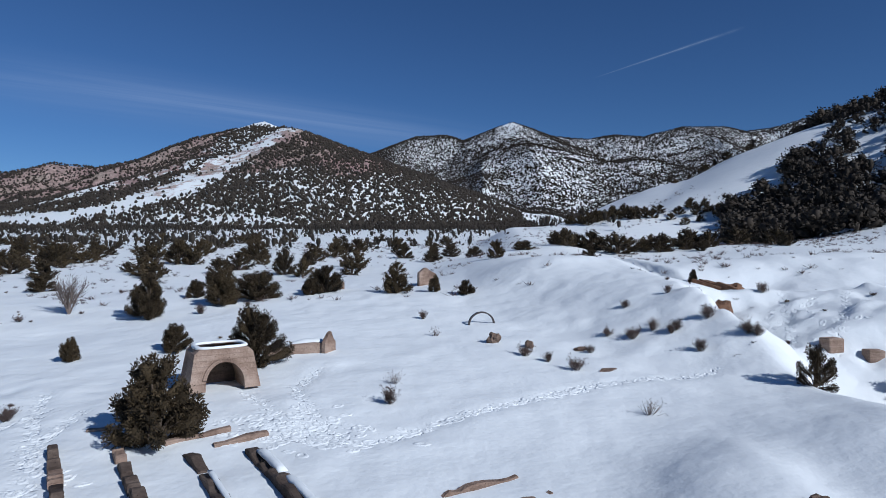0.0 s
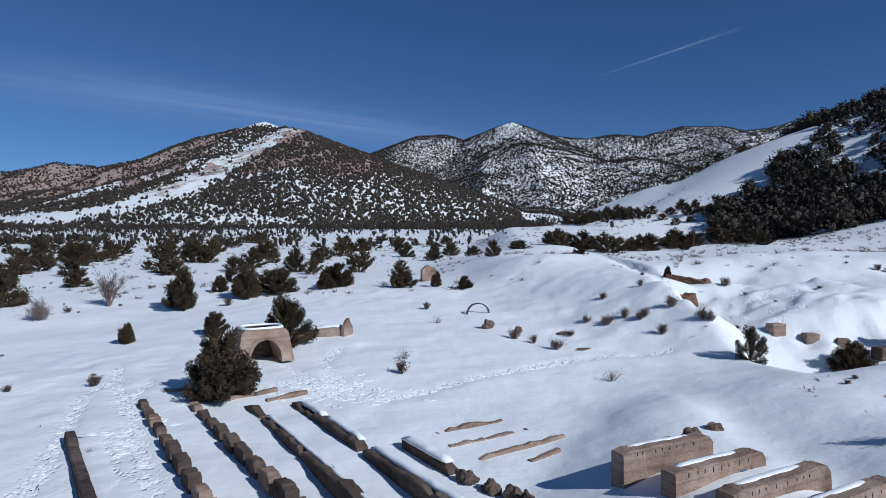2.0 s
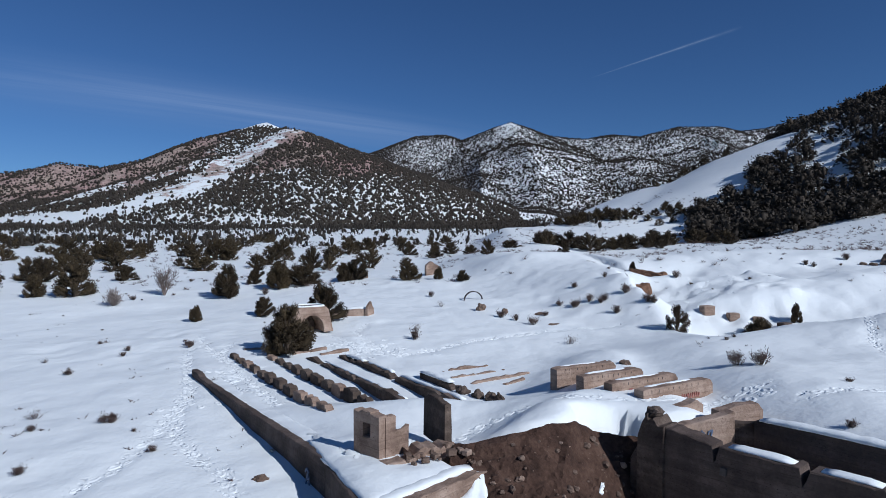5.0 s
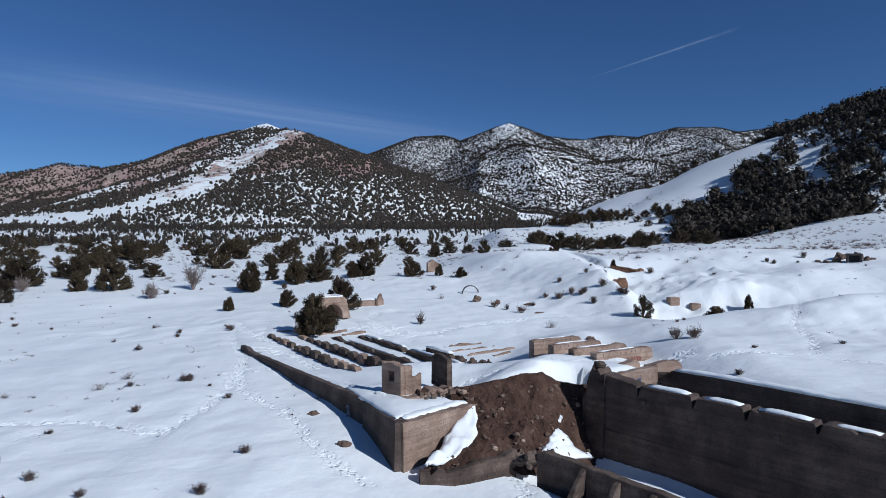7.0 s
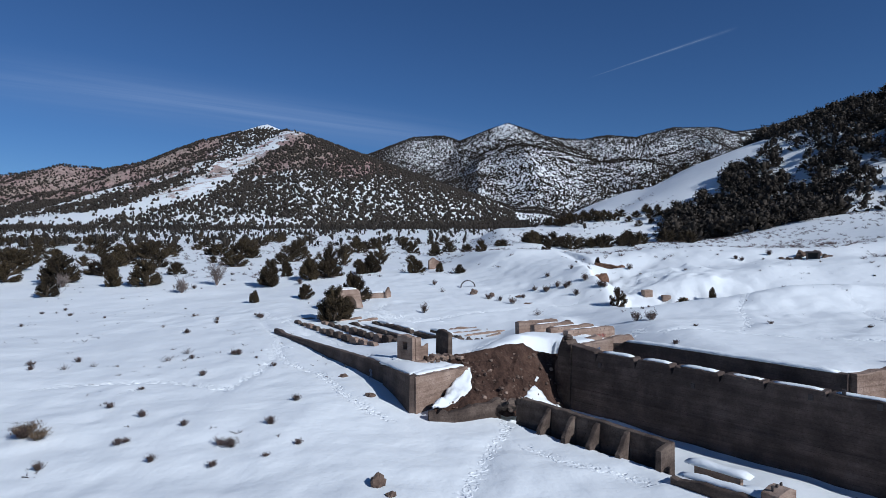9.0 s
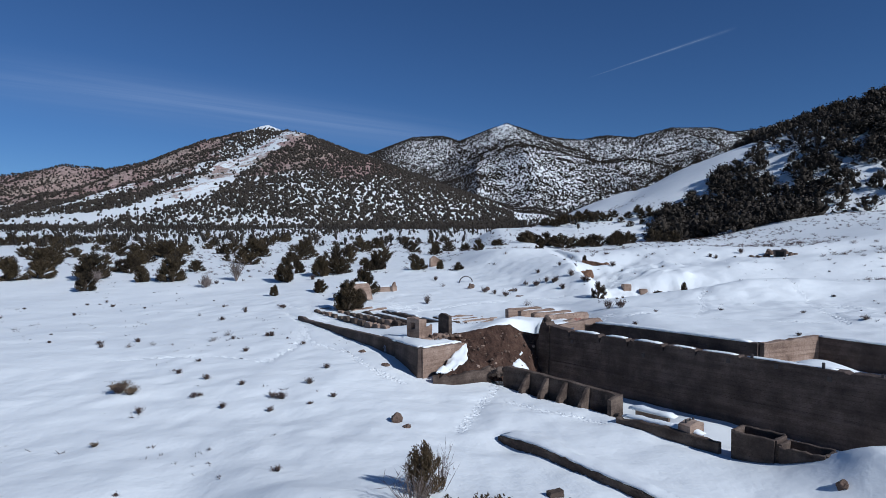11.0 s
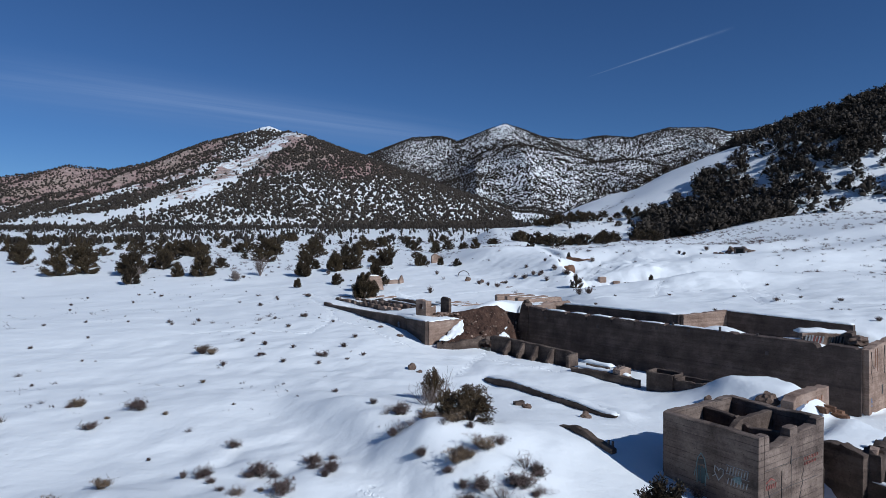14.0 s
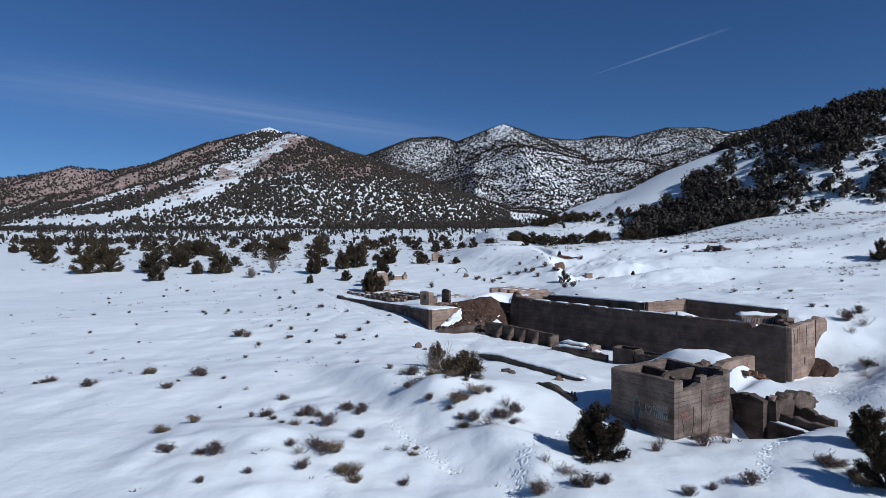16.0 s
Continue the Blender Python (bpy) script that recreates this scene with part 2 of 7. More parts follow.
MOUNT = [(-900, 1010, 114), (-757, 1000, 124), (-684, 1000, 141), (-610, 1000, 133), (-518, 1000, 152), (-454, 995, 173),
         (-385, 990, 190), (-325, 978, 204), (-286, 950, 186)]
SPUR = [(-286, 940, 183), (-237, 850, 167), (-203, 838, 154), (-157, 800, 120), (-121, 760, 94), (-81, 720, 73), (-14, 640, 47)]
RANGE = [(-480, 1720, 253), (-349, 1700, 271), (-270, 1700, 250), (-192, 1700, 274), (-130, 1700, 302), (-52, 1700, 305), (-5, 1700, 290),
         (73, 1700, 317), (128, 1700, 341), (183, 1700, 310), (276, 1700, 297), (339, 1700, 292), (402, 1700, 302), (511, 1700, 297)]
RANGE2 = [(511, 1700, 306), (589, 1700, 325), (699, 1700, 325), (761, 1700, 310), (824, 1700, 318), (965, 1700, 362), (1065, 1700, 350), (1500, 1700, 320)]


def ground(x, y):
    x, y = np.asarray(x, float), np.asarray(y, float)
    # the valley floor, rising gently towards the mountains
    z = np.interp(y, [-400, -110, -70, -35, -12, 5, 20, 35, 60, 120, 300, 480, 700, 1200, 2600],
                  [-8.0, -2.6, -1.6, -0.6, -0.1, 0.9, 1.65, 2.45, 4.4, 6.0, 12.5, 20, 32, 60, 90])
    z = z - 0.9 * sst(-8, -40, x) * sst(-20, 40, y) * sst(160, 60, y)
    # low swell of snow in the left field and along the track
    z = z + 1.2 * blob(x, y, 0.2, -30.5, 4.6, 3.4, 25) + 0.7 * blob(x, y, -4, -25, 5, 3.5) + 0.55 * blob(x, y, -11, -38, 7, 6)
    z = z - 0.5 * blob(x, y, -15, -31, 7, 5) - 0.35 * blob(x, y, -5, -37, 3, 8, 30) - 0.3 * blob(x, y, -22, -10, 8, 9)
    # east of the ruins the ground stands higher
    east = sst(6, 16, x) * sst(-30, -4, y) * sst(40, 22, y)
    z = z + east * (3.3 - z) * 0.95
    z = z + 0.1 * blob(x, y, 6.5, 9.5, 4.0, 3.6) + 0.5 * blob(x, y, 13, 8, 4, 6)
    # gully, its banks and the upper flat
    z = z - 1.5 * blob(x, y, 26, 32, 10, 4.0, 15) - 1.2 * blob(x, y, 25, 33.5, 8, 2.4, 8) + 1.9 * blob(x, y, 33, 24, 9, 4, 10) - 0.7 * blob(x, y, 17, 36, 5, 4)
    edge = y - (47.6 - 0.12 * np.clip(x - 18, -4, 16) + 0.8 * np.sin(x * 0.31) + 1.7 * np.clip(19 - x, 0, 20)) - 6 * sst(4, -8, x)
    edge = edge / (1 + 1.6 * sst(20, 16, x))
    flat = sst(-11.5, 0.8, edge) * sst(-10, 6, x) * sst(150, 90, y)
    z = z + flat * (5.7 + 1.3 * np.maximum(sst(7, 14, edge), sst(21, 15, x)) + 0.03 * np.clip(y - 57, 0, 40) * sst(22, 14, x) - z)
    z = z + 1.5 * blob(x, y, 34, 66, 11, 7) + 1.0 * blob(x, y, 8, 66, 8, 5) - 0.8 * blob(x, y, 27, 58, 6, 3)
    z = z + 0.9 * blob(x, y, 46, 30, 14, 9) + 1.6 * sst(30, 52, x) * sst(-10, 40, y) * sst(140, 90, y)
    z = z + 7.0 * sst(50, 105, x) * sst(-20, 60, y) * sst(260, 160, y)
    z = z + 0.7 * blob(x, y, 38, 84, 14, 8) + 0.6 * blob(x, y, 14, 74, 12, 8)
    z = z + sst(0, 14, x) * sst(84, 108, y) * sst(230, 180, y) * (1.6 + 0.055 * np.clip(y - 108, 0, 80))
    z = z + 2.2 * blob(x, y, 50, 172, 18, 20) + 1.0 * blob(x, y, 84, 112, 16, 12)
    # the hill in the east
    hill = ridge(x, y, [(430, 260, 112), (260, 228, 84), (196, 216, 72), (176, 214, 66), (148, 222, 57), (136, 238, 49), (110, 238, 41), (84, 231, 31), (64, 226, 21)], 0.15, 0.0028)
    hill = hill + 4 * fbm(x, y, 46, 3, 5)
    k = 4.0
    m = np.maximum(z, hill)
    z = m + k * np.log1p(np.exp(-np.abs(z - hill) / k)) * sst(90, 130, y + 0.6 * x)
    # mountains
    rough = fbm(x, y, 130, 4, 11) * 34 * sst(420, 900, y)
    for nodes, slope in ((MOUNT, 0.42), (SPUR, 0.36), (RANGE, 0.42), (RANGE2, 0.38)):
        h = ridge(x, y, nodes, slope)
        crest = sst(170, 20, h * 0 + np.maximum(0, ridge(x, y, [(a, b, 0) for a, b, c in nodes], 1.0) * -1))
        h = h + (rough - 7) * (1 - 0.85 * crest) * (0.55 if nodes is RANGE or nodes is RANGE2 else 1.0)
        if nodes is RANGE or nodes is RANGE2:
            bend = x + 90 * fbm(x, y, 420, 2, 57)
            spurs = 1 - 2.6 * np.abs(vnoise(bend / 210, y / 800, 53)) - 1.0 * np.abs(vnoise(bend / 95, y / 420, 54))
            h = h + 40 * np.minimum(spurs - 1.0, 0.0) * (1 - crest) * sst(0, 90, h)
        m = np.maximum(z, h)
        z = m + 8.0 * np.log1p(np.exp(-np.abs(z - h) / 8.0)) * (1 - crest) * sst(380, 600, y)
    # walled levels: terrace inside wall A, dirt bank, yard below the long wall
    da, sa = side(x, y, WALL_A[0], WALL_A[1])
    db, sb = side(x, y, WALL_A[1], WALL_A[2])
    dc, sc = side(x, y, WALL_A[2], (0.1, 2.4))
    dd, sd = side(x, y, DIRT_A, DIRT_B)
    dl, sl = side(x, y, LONG_A, LONG_B)
    dd = dd + 1.6 * sst(3.3, 4.8, sd) * sst(7.0, 6.3, sd)
    ter = 1.42 + 1.2 * sst(-1.0, 5.0, x + 0.35 * (9 - y)) + 0.95 * blob(x, y, -3.6, 3.2, 4.0, 2.4, -35)
    ter = ter + 0.35 * sst(-1.3, -0.1, da) * sst(12, 18, sa) + 0.25 * sst(-1.5, -0.2, np.maximum(db, dc)) * sst(19, 20, sa) + 0.75 * blob(x, y, -2.6, 8.0, 6.0, 2.1, -8) + 0.3 * blob(x, y, 3.0, 5.0, 3.0, 1.6, 15) + 0.25 * sst(15, 24, y) + 0.55 * blob(x, y, -1.8, 9.4, 4.8, 1.2, -8) - 0.95 * blob(x, y, 5.3, 4.9, 1.5, 1.3)
    inside = sst(-0.1, -0.5, da) * (1 - (1 - sst(0.15, -0.3, db)) * sst(-0.5, 0.0, sb)) * (1 - sst(-0.4, 0.2, dc) * sst(7.0, 5.6, sc)) * sst(26, 19, y) * sst(14, 8, x) * sst(-2.5, 0.5, sa + 0 * y)
    inside = inside * sst(0.15, -0.45, dd)
    zi = np.maximum(ter, z * 0 + 1.2)
    z = z + inside * (zi - z) * sst(11.5, 8.5, x)
    # the yard
    yard = sst(-0.3, 0.05, dl) * sst(-1.5 - 5 * sst(2, 7, dl), 0.2 + 2.5 * sst(2, 7, dl), sl) * sst(34, 30.5, sl) * sst(22, 12, dl)
    zy = -1.35 - 0.03 * sl + 0.5 * sst(10, 15, sl) * sst(1.0, 3.0, dl) + 1.0 * sst(5.6, 7.4, dl) * sst(16, 9, sl) + 0.35 * sst(5.0, 9.0, dl) * sst(9, 16, sl) + 0.25 * sst(1.2, 0.3, dl) * sst(9, 2, sl)
    z = z + yard * (zy - z)
    bank = 2.25 - 2.35 * sst(0.0, 3.4, dd) - 2.1 * sst(3.6, 6.1, sd) * sst(-0.2, 0.35, dd) * sst(3.4, 1.5, dd)
    onbank = sst(-0.2, 0.2, dd) * sst(-3.6, -2.6, sd) * sst(6.6, 6.0, sd) * sst(5.0, 3.4, dd) * sst(0.0, 0.5, dc) * sst(0.3, -0.2, dl)
    z = z + onbank * (bank - z)
    dw, sw = side(x, y, (1.5, -13.6), (8.75, -23.4))
    loose = sst(11.6, 12.6, sw) + sst(0.6, -0.6, sw)
    z = z - 0.26 * sst(-0.45 - 1.6 * loose, -0.05 + 1.6 * loose, dw) * sst(6.0, 1.2, dw) * sst(-5, 0.8, sw) * sst(17, 12, sw) + 0.25 * sst(-2.5, -0.6, dw) * sst(-0.05, -0.45, dw) * sst(-0.6, 0.6, sw) * sst(13.4, 12.2, sw)
    # low ground round the end of the long wall, rising to the east
    away = sst(-3.4, -7.0, dl)
    low = sst(30.1 - 2 * away, 30.7 + 9 * away, sl) * sst(40, 34, sl) * sst(-13.0, -3.2, dl) * sst(22, 12, dl)
    z = z + low * (-2.1 + 0.25 * sst(3, 10, dl) + 0.06 * (sl - 30) - z)
    # trench between the long wall and the one behind it
    dk, sk = side(x, y, BACK_A, BACK_B)
    trench = sst(-0.05, -0.4, dl) * sst(-0.45, -0.05, dk) * sst(1.0, 2.5, sl) * sst(31, 29, sl)
    d1, s1 = side(x, y, (18.35, -7.1), (22.9, -5.2))
    d2, s2 = side(x, y, (23.0, -5.3), (29.4, -12.4))
    pit = sst(-0.45, -0.05, d1) * sst(-0.45, -0.05, d2) * sst(-0.05, -0.4, dl) * sst(31, 29, sl)
    trench = np.maximum(trench, pit)
    z = z + trench * (1.5 + 1.1 * blob(x, y, 20.5, -9.5, 2.5, 2.0) + 0.9 * blob(x, y, 24, -14, 3, 2) - z)
    # filled ground behind the broken yard walls
    de, se = side(x, y, YARD[0], YARD[1])
    df, sf = side(x, y, YARD[1], YARD[2])
    z = z + sst(-0.05, -0.5, de) * sst(-0.05, -0.5, df) * sst(-5.0, -2.5, se) * sst(7.5, 5.5, sf) * sst(-4.2, -2.4, df) * (-0.42 - 0.05 * sf - z)
    dg, sg = side(x, y, STEP[0], STEP[1])
    z = z + sst(-0.3, -0.7, dg) * sst(0.3, -0.2, -df) * sst(7.5, 5.0, sg) * sst(-9.0, -5.0, dg) * (-1.45 - 0.08 * sg - z)
    # track across the field and the bank beside it
    dt, st = side(x, y, (-8.6, -26.7), (-2.1, -37.6))
    dt = dt + 0.9 * np.sin(st * 0.16)
    lane = sst(-9, -2, st) * sst(24, 16, st)
    z = z + lane * (-0.3 * np.exp(-(dt / 1.5) ** 2) + (0.4 + 0.5 * fbm(x, y, 3.2, 2, 59)) * np.exp(-((dt + 2.9) / 1.6) ** 2))
    # mound behind the block with the paint on it
    z = z + (2.3 + 0.5 * fbm(x, y, 2.4, 2, 17)) * np.minimum(1.0, 1.2 * blob(x, y, 18.6, -20.6, 4.2, 2.7, -48))
    z = z - 1.5 * blob(x, y, 18.6, -31.0, 3.6, 1.9, 30) * sst(-0.3, 0.1, np.maximum(de, df)) - 1.5 * blob(x, y, 16.9, -31.6, 1.5, 2.0) * sst(-0.3, 0.1, np.maximum(de, df))
    # small unevenness of the snow cover
    near = sst(200, 60, np.hypot(x, y + 20))
    rough = 0.26 * fbm(x, y, 5.5, 3, 3) + 0.4 * fbm(x, y, 17, 2, 8) + (0.05 + 0.12 * sst(-0.1, 0.3, fbm(x, y, 14, 2, 14))) * fbm(x, y, 1.7, 2, 13)
    rough = rough + (0.6 * np.abs(fbm(x, y, 8.0, 3, 19)) - 0.1) * sst(36, 44, y) * sst(8, 16, x) * sst(80, 60, y)
    slope = sst(16, 18.5, x) * sst(35, 30, x) * sst(38.2, 40.6, y) * sst(51, 48.5, y)
    z = z + slope * (np.minimum(2.5 + 0.27 * (x - 18), 5.2) + 0.11 * (y - 40) - z)
    # ridge of snow beside the pit, and the pit in its shade
    z = z + 0.9 * blob(x, y, 25.8, 28.6, 6.0, 2.4, 38) - 0.4 * blob(x, y, 21.0, 33.5, 3.5, 3.2)
    rough = rough + 0.55 * np.abs(fbm(x, y, 3.4, 3, 39)) * sst(7, 2, x) * sst(-18, -14, x) * sst(-24, -29, y) * sst(-50, -44, y)
    face = sst(33, 38, y) * sst(53, 48, y) * sst(13, 18, x) * sst(40, 30, x)
    rough = rough + face * (0.5 * fbm(x, y, 1.4, 2, 28) + 0.45 * fbm(x, y, 3.0, 2, 27))
    rough = rough + 0.35 * np.abs(fbm(x, y, 4.0, 3, 37)) * sst(18, 30, x) * sst(-30, -15, y) * sst(75, 60, y)
    z = z + near * rough
    z = z - 0.55 * blob(x, y, 12, -34, 5, 4)
    return z

# ---- making meshes ----


def solid(name, verts, faces, material, parent=None, label="", smooth=False):
    me = bpy.data.meshes.new(name)
    me.from_pydata([tuple(map(float, v)) for v in verts], [], faces)
    me.materials.append(material)
    if smooth:
        me.polygons.foreach_set("use_smooth", np.ones(len(me.polygons), bool))
    ob = new(name, me)
    if parent:
        ob.parent = parent
    if label:
        ob["label"] = label
    return ob


def bulk(name, verts, tris, material):
    """A mesh of triangles from numpy arrays."""
    me = bpy.data.meshes.new(name)
    me.vertices.add(len(verts))
    me.vertices.foreach_set("co", np.ascontiguousarray(verts, np.float32).ravel())
    me.loops.add(len(tris) * 3)
    me.loops.foreach_set("vertex_index", np.ascontiguousarray(tris, np.int32).ravel())
    me.polygons.add(len(tris))
    me.polygons.foreach_set("loop_start", np.arange(0, len(tris) * 3, 3, dtype=np.int32))
    me.materials.append(material)
    me.update(calc_edges=True)
    return me


def part(name, bm, material, parent, label=""):
    me = bpy.data.meshes.new(name)
    bm.to_mesh(me)
    bm.free()
    me.materials.append(material)
    ob = new(name, me)
    ob.parent = parent
    if label:
        ob["label"] = label
    return ob


def thing(name, x, y, z, label, category, group=""):
    ob = new(name)
    ob.location = (x, y, z)
    ob.empty_display_size = 0.3
    return tagged(ob, label, category, group)


# ---- the land ----


def steps(fine_a, fine_b, step, low, high, grow, most):
    mid = np.arange(fine_a, fine_b + step / 2, step)

    def run(start, end, sign):
        out, s, v = [], step, start
        while sign * (end - v) > 0:
            s = min(s * grow, most)
            v += sign * s
            out.append(v)
        return out

    return np.array(run(fine_a, low, -1)[::-1] + list(mid) + run(fine_b, high, 1))


gx = steps(-26, 32, 0.36, -1500, 1700, 1.04, 14)
gy = steps(-50, 50, 0.36, -420, 2300, 1.035, 13)
GX, GY = np.meshgrid(gx, gy)
GZ = ground(GX, GY)

TRAILS = [
    [(-16.6, 14.8), (-15.8, 11.7), (-13.8, 7.2), (-11.6, 4.7), (-10.3, 3.8), (-8.3, 0.3), (-6.3, -2.6), (-4.7, -3.7)],
    [(-12.2, 30.0), (-8.9, 25.3), (-7.2, 24.4), (-5.2, 23.3), (-2.2, 25.9), (2.4, 29.6), (7.5, 33.2), (13.1, 34.4)],
    [(-9.6, 34.3), (-9.9, 30.5), (-7.8, 26.3), (-6.5, 24.4)],
    [(-10.3, 10.8), (-12.6, 14.5), (-15.4, 18.6), (-18.1, 23.4), (-18.7, 26.8)],
    [(1.5, -0.3), (1.8, -3.5), (0.2, -9.2), (-0.6, -12.8)],
    [(1.8, -43.3), (2.2, -41.8), (2.9, -39.6), (5.4, -35.3)],
    [(-4.3, -34.4), (-2.5, -37.6), (-0.7, -40.4)],
    [(20.2, 43.2), (22.3, 45.4), (25.7, 47.6)],
    [(22.6, 47.3), (20.7, 45.0), (17.6, 40.2)],
    [(-1.2, 4.3), (-0.6, 5.4), (0.4, 6.4), (2.9, 6.8), (5.4, 7.3), (7.6, 7.6), (10.0, 8.2), (13.2, 8.7)],
    [(-27.7, 0.4), (-25.0, 1.2), (-19.9, 2.1), (-15.4, 0.3), (-14.5, 5.1), (-16.3, 14.7)],
    [(-15.3, 11.7), (-17.8, 17.2), (-21.3, 24.8), (-20.6, 27.2)],
    [(-16.9, 20.7), (-20.6, 26.4), (-22.6, 30.0)],
    [(-8.9, 27.7), (-7.1, 23.4), (-4.7, 23.8), (-1.7, 26.5), (1.8, 29.2), (5.9, 32.7)],
    [(2.6, -6.3), (4.2, -8.4), (6.6, -9.5), (7.5, -10.6)],
    [(20.0, 8.0), (22.6, 13.0), (24.6, 19.0), (28.0, 25.0)],
    [(30.0, 3.0), (32.6, 11.0), (35.5, 19.0), (36.5, 26.0)],
    [(13.5, 6.5), (18.0, 7.4), (24.0, 5.2), (30.0, 3.0)],
    [(36.0, 27.0), (39.5, 29.0), (41.5, 32.5), (38.5, 34.5)],
    [(24.5, 50.0), (22.0, 44.0), (19.5, 38.5)],
    [(29.0, 49.0), (26.0, 44.0), (21.5, 38.0)],
    [(13.0, -41.5), (15.0, -37.5), (19.0, -34.0), (23.0, -31.0)],
]


def trodden(x, y):
    near = np.full(np.shape(x), 1e9)
    for line in TRAILS:
        for a, b in zip(line, line[1:]):
            dx, dy = b[0] - a[0], b[1] - a[1]
            t = np.clip(((x - a[0]) * dx + (y - a[1]) * dy) / (dx * dx + dy * dy), 0, 1)
            near = np.minimum(near, np.hypot(x - a[0] - t * dx, y - a[1] - t * dy))
    wide = sst(0.55, 0.2, near)
    patches = blob(x, y, -8.0, 24.5, 5, 2.2) + 0.8 * blob(x, y, -15, 16, 2.2, 6, 40) + 0.8 * blob(x, y, 30, -24, 6, 6) + 0.6 * blob(x, y, 36, 12, 3, 6) + 0.55 * blob(x, y, -19, 0, 7, 3)
    return np.clip(wide + 0.8 * sst(0.35, 0.8, patches + 0.6 * fbm(x, y, 3.0, 2, 21)), 0, 1)


CHUTE = [(-262, 900, 0), (-247, 834, 0), (-253, 790, 0), (-270, 753, 0), (-282, 712, 0), (-274, 615, 0), (-281, 569, 0), (-305, 520, 0), (-341, 498, 0), (-420, 505, 0)]

CHUTE_WEST = [(-268, 880, 0), (-292, 800, 0), (-330, 735, 0), (-362, 670, 0), (-400, 600, 0), (-440, 540, 0)]


def bareness(x, y, z):
    """How far the snow has gone from the mountain sides: 0 all white, 1 bare."""
    main = sst(-300, -380, x + 0.1 * (y - 800)) * sst(48, 64, z) * sst(560, 620, y)
    spur = sst(68, 92, z + 18 * fbm(x, y, 60, 3, 33)) * sst(-275, -235, x) * sst(-40, -90, x) * sst(560, 610, y) * sst(900, 850, y)
    chute = ridge(x, y, CHUTE, 1.0)
    summit = ridge(x, y, [(-345, 975, 0), (-312, 975, 0)], 1.0)
    b = np.maximum(main * 0.86, spur * 0.78)
    b = b * (0.52 + 0.48 * sst(-8, -30, chute + 14 * fbm(x, y, 35, 3, 36)))
    streak = fbm(x * 0.6 + y * 0.35, y * 0.12 - x * 0.1, 14, 3, 38)
    b = np.maximum(b, (0.47 + 0.5 * streak) * sst(-46, -20, chute) * sst(34, 60, z) * sst(480, 540, y))
    west = sst(-34, -14, ridge(x, y, CHUTE_WEST, 1.0) + 10 * fbm(x, y, 30, 2, 39))
    b = b * (1 - west) + west * np.minimum(b, 0.5 + 0.8 * streak)
    b = b * sst(-24, -46, summit) * sst(1250, 1100, y)
    return b + 0.12 * sst(900, 1200, y) * sst(0.1, 0.4, fbm(x, y, 160, 2, 31))


GZ = GZ - 0.07 * trodden(GX, GY)
n, m_ = len(gx), len(gy)
idx = np.arange(n * m_).reshape(m_, n)
quads = np.stack([idx[:-1, :-1], idx[:-1, 1:], idx[1:, 1:], idx[1:, :-1]], -1).reshape(-1, 4)
land = bpy.data.meshes.new("ground")
land.vertices.add(n * m_)
land.vertices.foreach_set("co", np.stack([GX, GY, GZ], -1).astype(np.float32).ravel())
land.loops.add(len(quads) * 4)
land.loops.foreach_set("vertex_index", quads.astype(np.int32).ravel())
land.polygons.add(len(quads))
land.polygons.foreach_set("loop_start", np.arange(0, len(quads) * 4, 4, dtype=np.int32))
land.polygons.foreach_set("use_smooth", np.ones(len(quads), bool))
land.materials.append(SNOW_LAND)
land.update(calc_edges=True)
land.attributes.new("trod", "FLOAT", "POINT").data.foreach_set("value", trodden(GX, GY).astype(np.float32).ravel())
land.attributes.new("bare", "FLOAT", "POINT").data.foreach_set("value", bareness(GX, GY, GZ).astype(np.float32).ravel())
tagged(new("ground", land), "snow-covered valley floor rising to wooded, partly bare mountains", "ground", kind="structure")


def gz(x, y):
    """The height of the land's sheet at a place."""
    i, j = int(np.clip(np.searchsorted(gx, x) - 1, 0, n - 2)), int(np.clip(np.searchsorted(gy, y) - 1, 0, m_ - 2))
    u, v = (x - gx[i]) / (gx[i + 1] - gx[i]), (y - gy[j]) / (gy[j + 1] - gy[j])
    return float((GZ[j, i] * (1 - u) + GZ[j, i + 1] * u) * (1 - v) + (GZ[j + 1, i] * (1 - u) + GZ[j + 1, i + 1] * u) * v)


# ---- high thin cloud and a vapour trail ----


